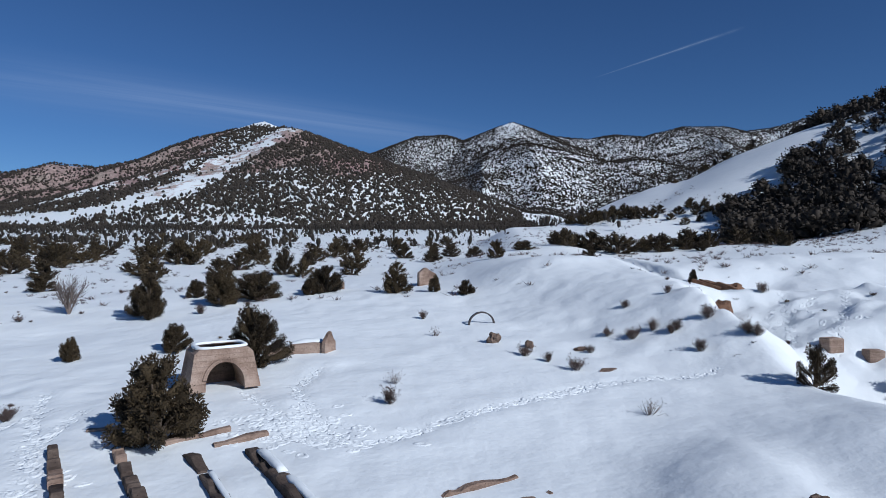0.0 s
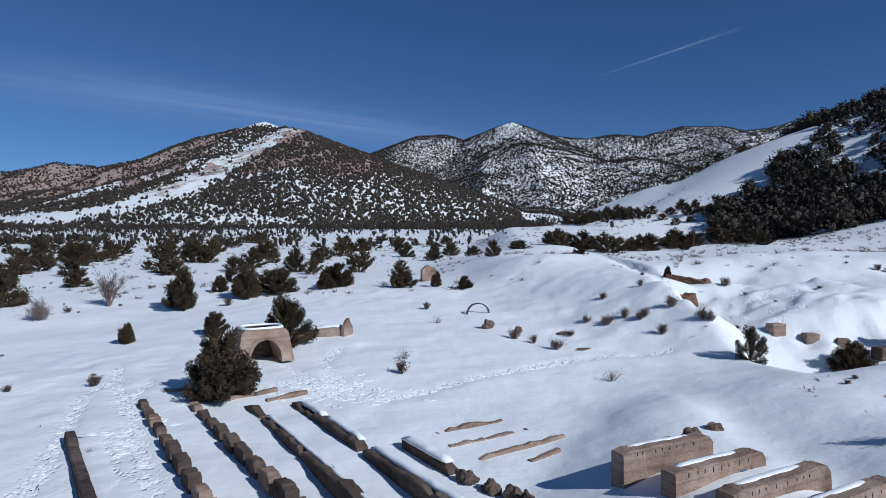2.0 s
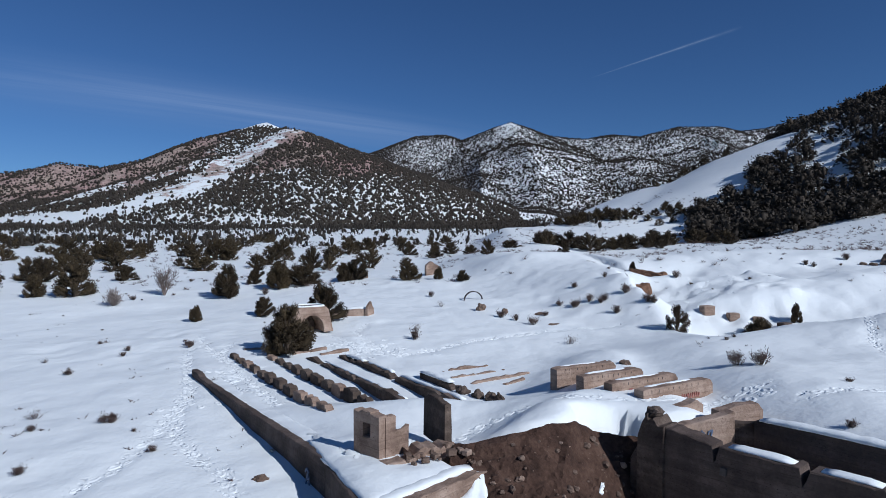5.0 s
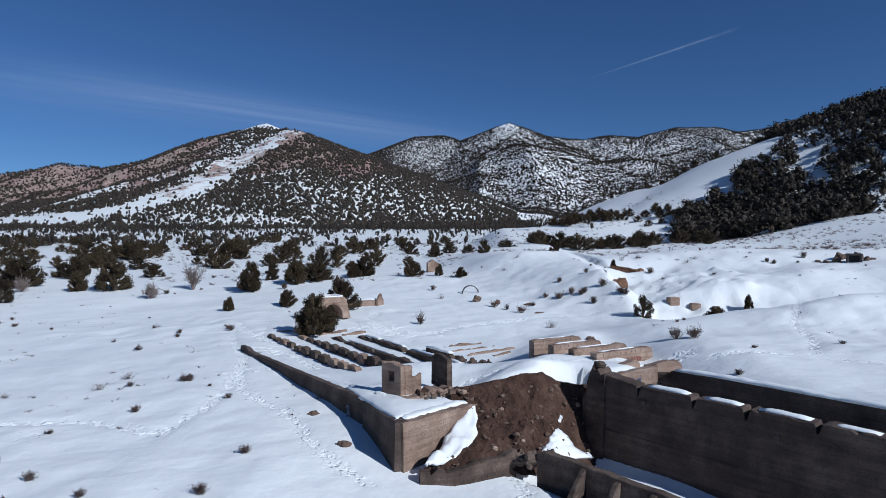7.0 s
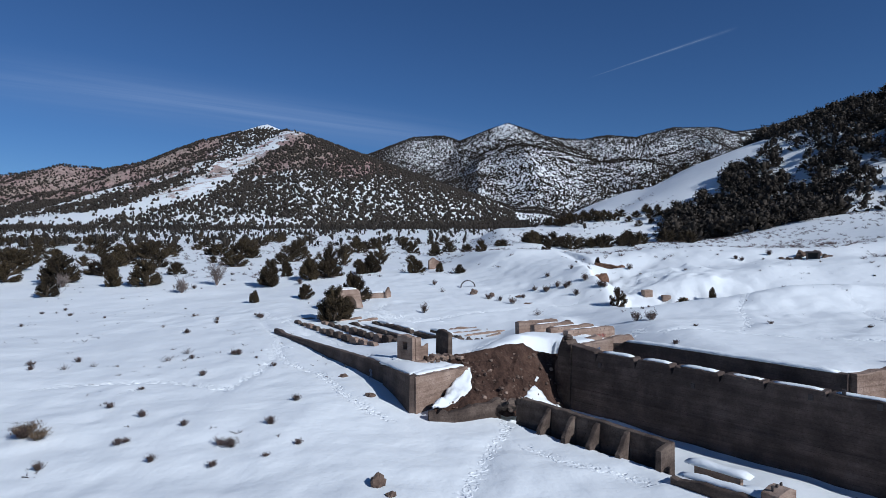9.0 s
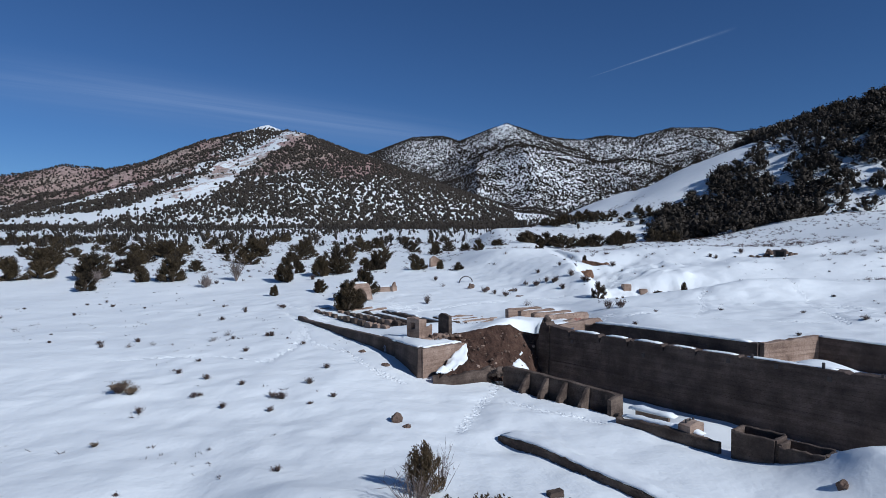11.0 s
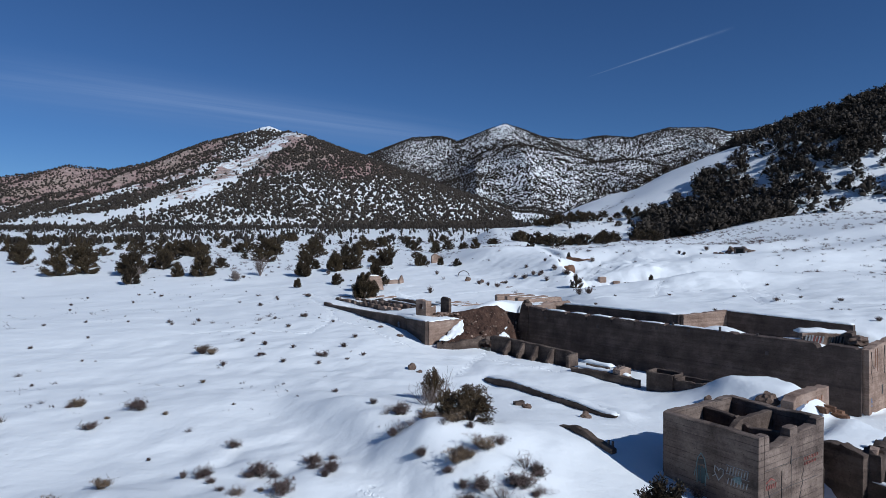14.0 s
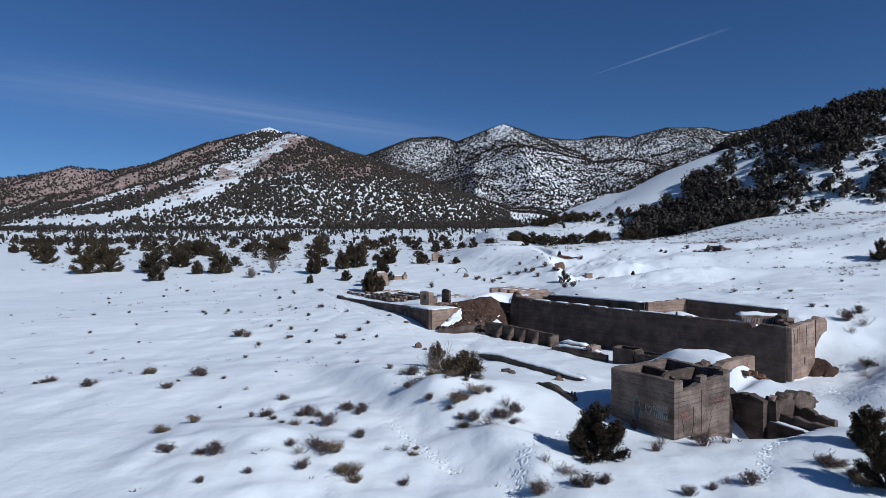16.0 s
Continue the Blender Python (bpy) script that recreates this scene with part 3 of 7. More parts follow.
def vapour(name, colour, strength, thick, stretch):
    m, nt, bsdf = shader(name)
    nt.nodes.remove(bsdf)
    uv = nt.nodes.new("ShaderNodeUVMap").outputs[0]
    xyz = node(nt, "SeparateXYZ", Vector=uv)
    across = maths(nt, "MULTIPLY", maths(nt, "ABSOLUTE", maths(nt, "SUBTRACT", xyz.outputs[1], 0.5)), 2.0)
    fade = maths(nt, "SUBTRACT", 1.0, across, True)
    fade = maths(nt, "MULTIPLY", fade, fade)
    ends = maths(nt, "MULTIPLY", maths(nt, "MULTIPLY", xyz.outputs[0], maths(nt, "SUBTRACT", 1.0, xyz.outputs[0])), 4.0, True)
    wisps = noise_at(nt, 1.0, 6, 0.6, node(nt, "Mapping", Vector=uv, Scale=stretch).outputs[0])
    wisps = ramp(nt, wisps, [(0.3, (0.25, 0.25, 0.25)), (0.7, (1, 1, 1))])
    alpha = maths(nt, "MULTIPLY", maths(nt, "MULTIPLY", fade, ends), maths(nt, "MULTIPLY", wisps, thick), True)
    clear, glow, mix = (nt.nodes.new("ShaderNode" + k) for k in ("BsdfTransparent", "Emission", "MixShader"))
    glow.inputs[0].default_value, glow.inputs[1].default_value = (*colour, 1), strength
    nt.links.new(alpha, mix.inputs[0])
    nt.links.new(clear.outputs[0], mix.inputs[1])
    nt.links.new(glow.outputs[0], mix.inputs[2])
    nt.links.new(mix.outputs[0], nt.nodes["Material Output"].inputs[0])
    return m


def sky_strip(name, a, b, wide, material, label, rows=6, cols=24):
    bm = bmesh.new()
    uvl = bm.loops.layers.uv.new("UVMap")
    a, b = Vector(a), Vector(b)
    up = Vector((0, 0, 1)).cross((b - a)).cross(b - a).normalized()
    if up.z < 0:
        up = -up
    grid = [[bm.verts.new(a.lerp(b, i / cols) + up * (j / rows - 0.5) * (wide[0] + (wide[1] - wide[0]) * i / cols)) for j in range(rows + 1)] for i in range(cols + 1)]
    for i in range(cols):
        for j in range(rows):
            f = bm.faces.new((grid[i][j], grid[i + 1][j], grid[i + 1][j + 1], grid[i][j + 1]))
            for loop, (u, v) in zip(f.loops, ((i, j), (i + 1, j), (i + 1, j + 1), (i, j + 1))):
                loop[uvl].uv = (u / cols, v / rows)
    ob = part(name, bm, material, None)
    return tagged(ob, label, "cloud", kind="structure")


CIRRUS = vapour("thin_cloud", (0.55, 0.70, 1.0), 0.5, 0.55, (1.6, 9.0, 1))
TRAIL = vapour("vapour_trail", (0.72, 0.84, 1.0), 0.55, 0.36, (9.0, 1.6, 1))
sky_strip("backdrop_cirrus", (-3700, 4000, 1180), (700, 4000, 560), (640, 330), CIRRUS, "faint veil of high thin cloud")
sky_strip("backdrop_contrail", (820, 4000, 1062), (1790, 4000, 1385), (12, 40), TRAIL, "white vapour trail across the blue sky")

# ---- ruins ----
rng = random.Random(7)


def wall_mesh(name, a, b, th, base, tops, material, parent=None, label="", step=0.36, chip=0.045, seed=1, batter=0.0, ends=(0.0, 0.0), ledge=0.0):
    """A worn concrete wall from a to b: base (two heights), tops (fraction, height) rows; batter widens its foot to the right-hand side."""
    r = random.Random(seed)
    ax, ay, bx, by = *a, *b
    long = math.hypot(bx - ax, by - ay)
    n = max(3, int(long / step) + 1)
    ux, uy = (bx - ax) / long, (by - ay) / long
    nx, ny = uy, -ux
    fr, zs = [t for t, z in tops], [z for t, z in tops]
    stations = sorted(set([i / (n - 1) for i in range(n)] + [t for t in fr if 0 < t < 1]))
    verts, rings = [], []
    for i, t in enumerate(stations):
        zt = float(np.interp(t, fr, zs)) + r.uniform(-chip, chip * 0.6)
        zt += 1.3 * chip * noise.noise(Vector((t * long * 1.4, seed * 3.7, 0.5))) - (2.2 * chip if r.random() < 0.06 else 0.0)
        zb = base[0] + (base[1] - base[0]) * t
        px, py = ax + (bx - ax) * t, ay + (by - ay) * t
        h, ring = th / 2, []
        zt = max(zt, zb + 0.05)
        c = min(r.uniform(0.015, 0.05), (zt - zb) * 0.3)
        prof = [(h + batter, zb), (h + batter * 0.55, zb + (zt - zb) * 0.45), (h, zt - c), (h - c * r.uniform(0.6, 1.6), zt),
                (-h + c * r.uniform(0.6, 1.6), zt), (-h, zt - c), (-h, zb + (zt - zb) * 0.45), (-h, zb)]
        if ledge:
            prof[1:2] = [(h + batter, zb + (zs[-1] - zb) * ledge), (h + 0.02, zb + (zs[-1] - zb) * (ledge + 0.03))]
        m = len(prof)
        along = ends[0] * (i == 0) - ends[1] * (i == len(stations) - 1)
        for k, (o, z) in enumerate(prof):
            o += r.uniform(-1, 1) * min(0.018, chip * 0.28) * (k not in (0, m - 1))
            s = along if k in (m - 5, m - 4) else (along * 0.6 if k in (m - 6, m - 3) else 0)
            s += r.uniform(-1, 1) * min(0.02, chip * 0.4)
            ring.append(len(verts))
            verts.append((px + nx * o + ux * s, py + ny * o + uy * s, z))
        rings.append(ring)
    faces = []
    for p, q in zip(rings, rings[1:]):
        faces += [(p[k], p[(k + 1) % m], q[(k + 1) % m], q[k]) for k in range(m)]
    faces += [tuple(rings[0][::-1]), tuple(rings[-1])]
    return solid(name, verts, faces, material, parent, label)


def wall(name, a, b, th, base, tops, label, material=None, group="", **more):
    ob = wall_mesh(name, a, b, th, base, tops, material or CONCRETE, **more)
    return tagged(ob, label, "wall", group)


def snow_cap(a, b, wide, tops, high=0.14, seed=3, step=0.35):
    """Snow lying along the top of a wall, rounded, thinning at its ends."""
    r = random.Random(seed)
    ax, ay, bx, by = *a, *b
    long = math.hypot(bx - ax, by - ay)
    n = max(4, int(long / step) + 1)
    ux, uy = (bx - ax) / long, (by - ay) / long
    nx, ny = uy, -ux
    fr, zs = [t for t, z in tops], [z for t, z in tops]
    verts, rings = [], []
    for i in range(n):
        t = i / (n - 1)
        fat = min(1.0, 0.35 + 3.0 * min(t, 1 - t) * long / 2) if n > 2 else 1
        z = float(np.interp(t, fr, zs)) - 0.03
        h, w = high * fat * r.uniform(0.75, 1.2), wide / 2 * (0.8 + 0.2 * fat) * r.uniform(0.9, 1.08)
        ring = []
        for o, k in ((1.0, -0.02), (1.04, 0.35), (0.75, 0.85), (0.2, 1.0), (-0.3, 0.98), (-0.8, 0.8), (-1.04, 0.35), (-1.0, -0.02)):
            ring.append(len(verts))
            px, py = ax + (bx - ax) * t, ay + (by - ay) * t
            verts.append((px + nx * w * o, py + ny * w * o, z + max(0, k) * h))
        rings.append(ring)
    faces = []
    for p, q in zip(rings, rings[1:]):
        faces += [(p[k], p[(k + 1) % 8], q[(k + 1) % 8], q[k]) for k in range(8)]
    faces += [tuple(rings[0][::-1]), tuple(rings[-1])]
    return tagged(solid("snow_layer", verts, faces, SNOW, smooth=True), "rounded layer of white snow lying on a wall top", "snow", "snow on the wall tops")


def lerp2(a, b, t):
    return (a[0] + (b[0] - a[0]) * t, a[1] + (b[1] - a[1]) * t)


def lump(name, x, y, z, sx, sy, sz, material, label, category, seed=1, turn=0.0, group="", rough=0.26, cuts=3):
    """A broken stone or block: a rounded cube pushed about by noise."""
    r = random.Random(seed)
    bm = bmesh.new()
    if cuts > 1:
        bmesh.ops.create_icosphere(bm, subdivisions=cuts if cuts < 4 else 3, radius=0.5)
        shift = Vector((seed * 1.7, seed * 0.9, 3.1))
        for v in bm.verts:
            d = v.co.normalized()
            v.co = v.co * (1 + 0.5 * noise.noise(d * 1.3 + shift) + rough * noise.noise(d * 3.4 + shift) + 0.4 * rough * noise.noise(d * 8.0 + shift))
            v.co = Vector((v.co.x * sx * 1.15, v.co.y * sy * 1.15, (v.co.z + 0.3) * sz * 1.1))
    else:
        bmesh.ops.create_cube(bm, size=1.0)
        bmesh.ops.bevel(bm, geom=bm.edges[:], offset=0.07, segments=1, affect="EDGES")
        for v in bm.verts:
            v.co += Vector((r.uniform(-1, 1), r.uniform(-1, 1), r.uniform(-1, 1))) * rough * 0.28
            v.co = Vector((v.co.x * sx, v.co.y * sy, (v.co.z + 0.35) * sz))
    ob = part(name, bm, material, None)
    ob.matrix_world = pose(x, y, z, 0, 0, turn)
    return tagged(ob, label, category, group)


def strokes(parent, origin, u, lines, width, material, name="graffiti", label="", lift=0.03):
    """Painted lines on a wall face: origin, the way u along it (the other way is up), polylines of (along, up)."""
    if len(lines) > 1:
        return [strokes(parent, origin, u, [line], width, material, name, label, lift + 0.0006 * k) for k, line in enumerate(lines)]
    u = Vector((u[0], u[1], 0)).normalized()
    out = Vector((u.y, -u.x, 0))
    verts, faces = [], []
    for line in lines:
        for (x0, y0), (x1, y1) in zip(line, line[1:]):
            d = Vector((x1 - x0, y1 - y0))
            if d.length < 1e-6:
                continue
            e = Vector((-d.y, d.x)).normalized() * width / 2
            d = d.normalized() * width * 0.3
            base = len(verts)
            for px, py in ((x0 - d.x - e.x, y0 - d.y - e.y), (x1 + d.x - e.x, y1 + d.y - e.y), (x1 + d.x + e.x, y1 + d.y + e.y), (x0 - d.x + e.x, y0 - d.y + e.y)):
                for depth in (lift, lift - 0.04):
                    p = Vector(origin) + u * px + Vector((0, 0, py)) + out * depth
                    verts.append(p)
            q = base
            faces += [(q, q + 2, q + 4, q + 6), (q + 7, q + 5, q + 3, q + 1)]
            faces += [(q + 2 * k, q + 2 * k + 1, q + (2 * k + 3) % 8, q + (2 * k + 2) % 8) for k in range(4)]
            lift += 0.0006
    return solid(name, verts, faces, material, parent, label)


def scribble(r, x, y, w, h, marks):
    """Unreadable tag: a row of upright bars of a letter's size."""
    out, step = [], w / marks
    for k in range(marks):
        cx = x + (k + 0.5) * step + r.uniform(-0.1, 0.1) * step
        out.append([(cx - 0.2 * step, y + r.uniform(0, 0.15) * h), (cx + 0.2 * step, y + h * r.uniform(0.8, 1.0))])
    return out


# -- footprints in the snow: small craters with pushed-up rims
rf = np.random.default_rng(77)
pv, pt = [], []
RIM = ((0.5, 0.008), (0.8, 0.012), (1.1, 0.034), (1.5, 0.028), (2.3, -0.04))


def step_print(x, y, turn, size):
    base = len(pv)
    c, s_ = math.cos(turn), math.sin(turn)
    for rad, lift in RIM:
        for k in range(9):
            a = k * 6.2832 / 9
            w = size * rad * rf.uniform(0.85, 1.15)
            u, v = 1.35 * w * math.cos(a), 0.85 * w * math.sin(a)
            px, py = x + u * c - v * s_, y + u * s_ + v * c
            pv.append((px, py, gz(px, py) + lift * size / 0.14 * rf.uniform(0.7, 1.3)))
    pv.append((x, y, gz(x, y) + 0.008))
    for r_ in range(len(RIM) - 1):
        for k in range(9):
            a, b = base + r_ * 9 + k, base + r_ * 9 + (k + 1) % 9
            pt.extend([(a, b, b + 9), (a, b + 9, a + 9)])
    pt.extend([(base + (k + 1) % 9, base + k, len(pv) - 1) for k in range(9)])


for line in TRAILS:
    foot = 1
    for a, b in zip(line, line[1:]):
        dx, dy = b[0] - a[0], b[1] - a[1]
        long = math.hypot(dx, dy)
        for k in range(int(long / 0.5)):
            t, foot = (k + rf.uniform(0.2, 0.8)) * 0.5 / long, -foot
            o = foot * rf.uniform(0.08, 0.17)
            step_print(a[0] + dx * t - dy / long * o, a[1] + dy * t + dx / long * o, math.atan2(dy, dx) + rf.normal() * 0.25, rf.uniform(0.09, 0.14))
for cx, cy, sx, sy, count in ((-8.0, 24.5, 4.0, 1.8, 70), (-15.0, 16.0, 1.6, 3.5, 40), (30.0, -24.0, 4.0, 4.0, 50), (36.0, 12.0, 2.4, 5.0, 50), (-2.4, 3.6, 0.9, 0.5, 26), (24.0, 43.5, 4.0, 3.5, 24), (10.5, 7.8, 1.8, 0.8, 30)):
    for _ in range(count):
        step_print(cx + rf.normal() * sx * 0.6, cy + rf.normal() * sy * 0.6, rf.uniform(0, 6.28), rf.uniform(0.09, 0.16))
prints = bulk("footprints", np.array(pv), np.array(pt), SNOW)
prints.polygons.foreach_set("use_smooth", np.ones(len(prints.polygons), bool))
tagged(new("footprints", prints), "trails of footprints trodden into the snow", "footprints", kind="stuff")

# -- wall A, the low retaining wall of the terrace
# shaded sides have shade in their colour, the sunlit end a brightened one
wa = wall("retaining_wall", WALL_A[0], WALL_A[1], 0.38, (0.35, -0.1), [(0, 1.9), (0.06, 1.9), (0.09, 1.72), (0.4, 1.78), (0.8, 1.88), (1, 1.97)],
          "long low weathered concrete retaining wall along a snowy terrace", BOARDED_SHADE, batter=0.06, seed=11, chip=0.022)
strokes(wa, (-8.9, 6.0, 0.75), (11.9, -15.6), [[(0.0, 0.0), (0.12, 0.25), (0.24, 0.0)], [(0.3, 0.05), (0.3, 0.3), (0.45, 0.3)]], 0.05, PAINT_WHITE, label="pale sprayed marks", lift=0.27)
strokes(wa, (-6.6, 3.1, 0.7), (11.9, -15.6), [[(0, 0.0), (0.2, 0.5), (0.35, 0.1)], [(0.05, 0.2), (0.35, 0.35)], [(0.0, 0.5), (0.1, 0.65), (0.3, 0.55)]], 0.06, PAINT_BLUE, label="bluish sprayed marks", lift=0.27)
wall("retaining_wall", (-5.45, 1.75), (-3.38, -2.39), 0.62, (-0.2, -0.4), [(0, 1.9), (0.5, 2.0), (1, 2.08)], "corner bay of a weathered concrete retaining wall", BOARDED_SHADE, seed=12, step=0.4, chip=0.02, batter=0.05)
wall("retaining_wall", (-3.545, -2.325), (0.6, 2.85), 0.6, (-0.35, 1.0), [(0, 2.05), (0.3, 1.98), (0.7, 1.9), (0.92, 1.8), (1, 1.6)], "sunlit cracked concrete end wall of the terrace", PALE_LIT, seed=13, chip=0.03, batter=0.02)
INNER = [(-17.0 + 11.9 * k / 10, 17.95 - 15.6 * k / 10) for k in range(11)]
snow_cap(INNER[0], INNER[-1], 1.0, [(k / 10, min(gz(x + 0.8, y + 0.6), 1.72 + 0.02 * k) - 0.06) for k, (x, y) in enumerate(INNER)], 0.13, 9)


def snow_sheet(corners, cells, deep, label, seed=1):
    """A rounded sheet of snow over four corners (x, y, z), sagging at its edges."""
    bm = bmesh.new()
    a, b, c, d = (Vector(p) for p in corners)
    grid = []
    for i in range(cells + 1):
        row = []
        for j in range(cells + 1):
            u, v = i / cells, j / cells
            p = a.lerp(b, u).lerp(d.lerp(c, u), v)
            rim = max(0.0, min(1.0, min(u, 1 - u, v, 1 - v) * 6))
            q = Vector((p.x, p.y, seed))
            p.z += deep * (1 - (1 - rim) ** 2) + 0.1 * noise.noise(q * 0.7) * rim + 0.04 * noise.noise(q * 2.1) - 0.03
            p.x += 0.1 * noise.noise(q * 1.9) * (1 - rim)
            p.y += 0.1 * noise.noise(q * 1.7 + Vector((5, 0, 0))) * (1 - rim)
            row.append(bm.verts.new(p))
        grid.append(row)
    for i in range(cells):
        for j in range(cells):
            bm.faces.new((grid[i][j], grid[i + 1][j], grid[i + 1][j + 1], grid[i][j + 1])).smooth = True
    bmesh.ops.recalc_face_normals(bm, faces=bm.faces[:])
    ob = part("snow_layer", bm, SNOW, None)
    thick = ob.modifiers.new("thick", "SOLIDIFY")
    thick.thickness, thick.offset = 0.14, -1
    return tagged(ob, label, "snow", "snow on the wall tops")


snow_sheet([(-7.15, 4.35, 1.93), (-3.72, -1.95, 2.08), (-0.95, 1.35, 1.95), (-4.4, 5.4, 2.05)], 22, 0.17, "smooth deep snow lying over the corner of a terrace wall")
snow_cap((-3.5, -1.65), (-0.6, 2.0), 0.55, [(0, 2.0), (1, 1.85)], 0.17, 6)
lump("rubble_stone", -6.2, -0.7, gz(-6.2, -0.7) - 0.1, 0.55, 0.4, 0.35, ROCK, "dark stone half buried in snow at a wall foot", "stone", 41)
lump("rubble_stone", -8.6, 3.2, gz(-8.6, 3.2) - 0.1, 0.5, 0.35, 0.3, ROCK, "dark stone half buried in snow at a wall foot", "stone", 42)

# -- pillar with a square hole, upright slab and steps on the terrace
pillar = thing("concrete_pillar", -4.1, 2.2, 2.0, "broken tan concrete pillar with a square hole through it", "pillar")


def box_part(name, parent, a, b, th, z0, z1, material, label="", seed=1, chip=0.03):
    p = parent.matrix_basis.translation
    ob = wall_mesh(name, (a[0] - p.x, a[1] - p.y), (b[0] - p.x, b[1] - p.y), th, (z0 - p.z, z0 - p.z), [(0, z1 - p.z), (1, z1 - p.z)], material, parent, label, seed=seed, chip=chip, step=0.25)
    return ob


a, b = (-4.78, 2.75), (-3.72, 1.85)
p1, p2 = lerp2(a, b, 0.36), lerp2(a, b, 0.66)
box_part("side_block", pillar, a, p1, 0.42, 2.0, 3.72, PALE_LIT, seed=21)
box_part("side_block", pillar, p2, b, 0.42, 2.0, 3.68, PALE_LIT, seed=22)
box_part("lintel", pillar, p1, p2, 0.42, 3.3, 3.74, PALE_LIT, seed=23)
box_part("sill_block", pillar, p1, p2, 0.42, 2.0, 2.78, PALE_LIT, seed=24)
box_part("return_wall", pillar, (-3.74, 2.0), (-3.42, 2.3), 0.3, 2.0, 3.6, PALE_LIT, seed=25)
box_part("broken_lug", pillar, (-3.4, 2.35), (-2.95, 2.75), 0.2, 2.0, 3.0, PALE_LIT, seed=26, chip=0.12)
slab = wall("upright_slab", (-2.35, 4.75), (-1.45, 3.2), 0.28, (2.1, 2.0), [(0, 3.62), (0.2, 3.9), (0.6, 3.82), (1, 3.72)], "upright broken slab of dark concrete", CONCRETE, seed=27, step=0.25, chip=0.06)
wall("stair_block", (-4.0, 1.1), (-1.0, 3.0), 0.55, (1.7, 1.7), [(0, 2.1), (0.3, 2.26), (0.5, 2.2), (0.52, 2.0), (0.8, 2.12), (1, 1.98)], "low broken concrete step", PALE_LIT, seed=28, chip=0.1)
wall("stair_block", (-3.4, 0.5), (-0.9, 2.4), 0.5, (1.6, 1.6), [(0, 1.95), (0.4, 2.03), (0.45, 1.88), (1, 1.95)], "low broken concrete step", PALE_LIT, seed=29, chip=0.09)

wall("stair_block", (-3.0, 2.3), (-1.15, 3.25), 0.8, (1.7, 1.7), [(0, 2.3), (0.3, 2.42), (0.6, 2.36), (0.8, 2.5), (1, 2.3)], "broken concrete ledge strewn with rubble", PALE_LIT, seed=30, chip=0.09, step=0.2)
for k in range(16):
    x, y = -2.9 + 2.2 * rng.random(), 0
    y = 1.6 + 0.5 * (x + 2.9) + rng.uniform(-0.6, 0.5)
    s = rng.uniform(0.12, 0.34)
    lump("rubble_stone", x, y, 2.16 + 0.12 * (y - 1.6), s, s * 0.7, s * 0.6, PALE_LIT if k % 2 else ROCK, "chunk of broken concrete on a ledge", "stone", 700 + k, rng.uniform(0, 180), "rubble on the ledge", cuts=1)

# -- rows of footings


def footing_row(a, b, count, z0, z1, seed, label):
    r = random.Random(seed)
    for k in range(count):
        t0, t1 = k / count, (k + r.uniform(0.66, 0.8)) / count
        zt = z0 + (z1 - z0) * k / (count - 1) + 0.16 + r.uniform(-0.08, 0.05)
        p, q = lerp2(a, b, t0), lerp2(a, b, t1)
        g = min(gz(*p), gz(*q))
        ob = wall("footing_block", p, q, 0.4 + r.uniform(-0.05, 0.06), (g - 0.25, g - 0.25), [(0, zt - 0.04), (0.25, zt + r.uniform(0, 0.05)), (0.8, zt + r.uniform(-0.05, 0.05)), (1, zt - r.uniform(0.02, 0.12))],
                  label, PALE_LIT if r.random() < 0.35 else CONCRETE, "row of footing blocks", seed=seed * 50 + k, step=0.3, chip=0.05, ends=(0.05, 0.05))


footing_row((-17.0, 22.4), (-6.9, 8.3), 11, 1.85, 1.95, 2, "squat weathered concrete footing block in a row, snow at its foot")
footing_row((-14.2, 22.0), (-5.2, 9.8), 10, 1.85, 1.98, 3, "squat weathered concrete footing block in a row, snow at its foot")
W4 = ((-10.9, 21.4), (-3.6, 10.4))
wall("footing_wall", (-11.6, 22.2), (-10.3, 20.6), 0.4, (1.2, 1.1), [(0, 1.9), (0.5, 1.98), (1, 1.8)], "short broken piece of a footing wall", CONCRETE, seed=31, chip=0.08)
wall("footing_wall", (-10.1, 20.3), W4[1], 0.45, (1.0, 0.9), [(0, 1.85), (0.3, 2.0), (0.6, 1.95), (0.85, 2.05), (1, 1.9)], "long weathered concrete footing wall edged with snow", CONCRETE, seed=32, chip=0.06)
W5 = ((-9.3, 22.6), (0.1, 9.0))
wall("footing_wall", W5[0], lerp2(*W5, 0.46), 0.5, (1.1, 1.0), [(0, 1.9), (0.1, 2.0), (0.14, 1.8), (0.5, 2.05), (0.9, 2.0), (1, 1.8)], "long weathered concrete footing wall under a snow cap", CONCRETE, seed=33, chip=0.06)
wall("footing_wall", lerp2(*W5, 0.49), lerp2(*W5, 0.9), 0.5, (1.0, 1.0), [(0, 1.9), (0.2, 2.02), (0.9, 2.0), (1, 1.8)], "long weathered concrete footing wall under a snow cap", CONCRETE, seed=34, chip=0.06)
snow_cap(lerp2((W4[0][0] + 0.12, W4[0][1] + 0.08), (W4[1][0] + 0.12, W4[1][1] + 0.08), 0.12), lerp2((W4[0][0] + 0.12, W4[0][1] + 0.08), (W4[1][0] + 0.12, W4[1][1] + 0.08), 0.97), 0.18, [(0, 1.95), (0.5, 1.98), (1, 1.95)], 0.08, 36)
W5S = ((W5[0][0] + 0.14, W5[0][1] + 0.1), (W5[1][0] + 0.14, W5[1][1] + 0.1))
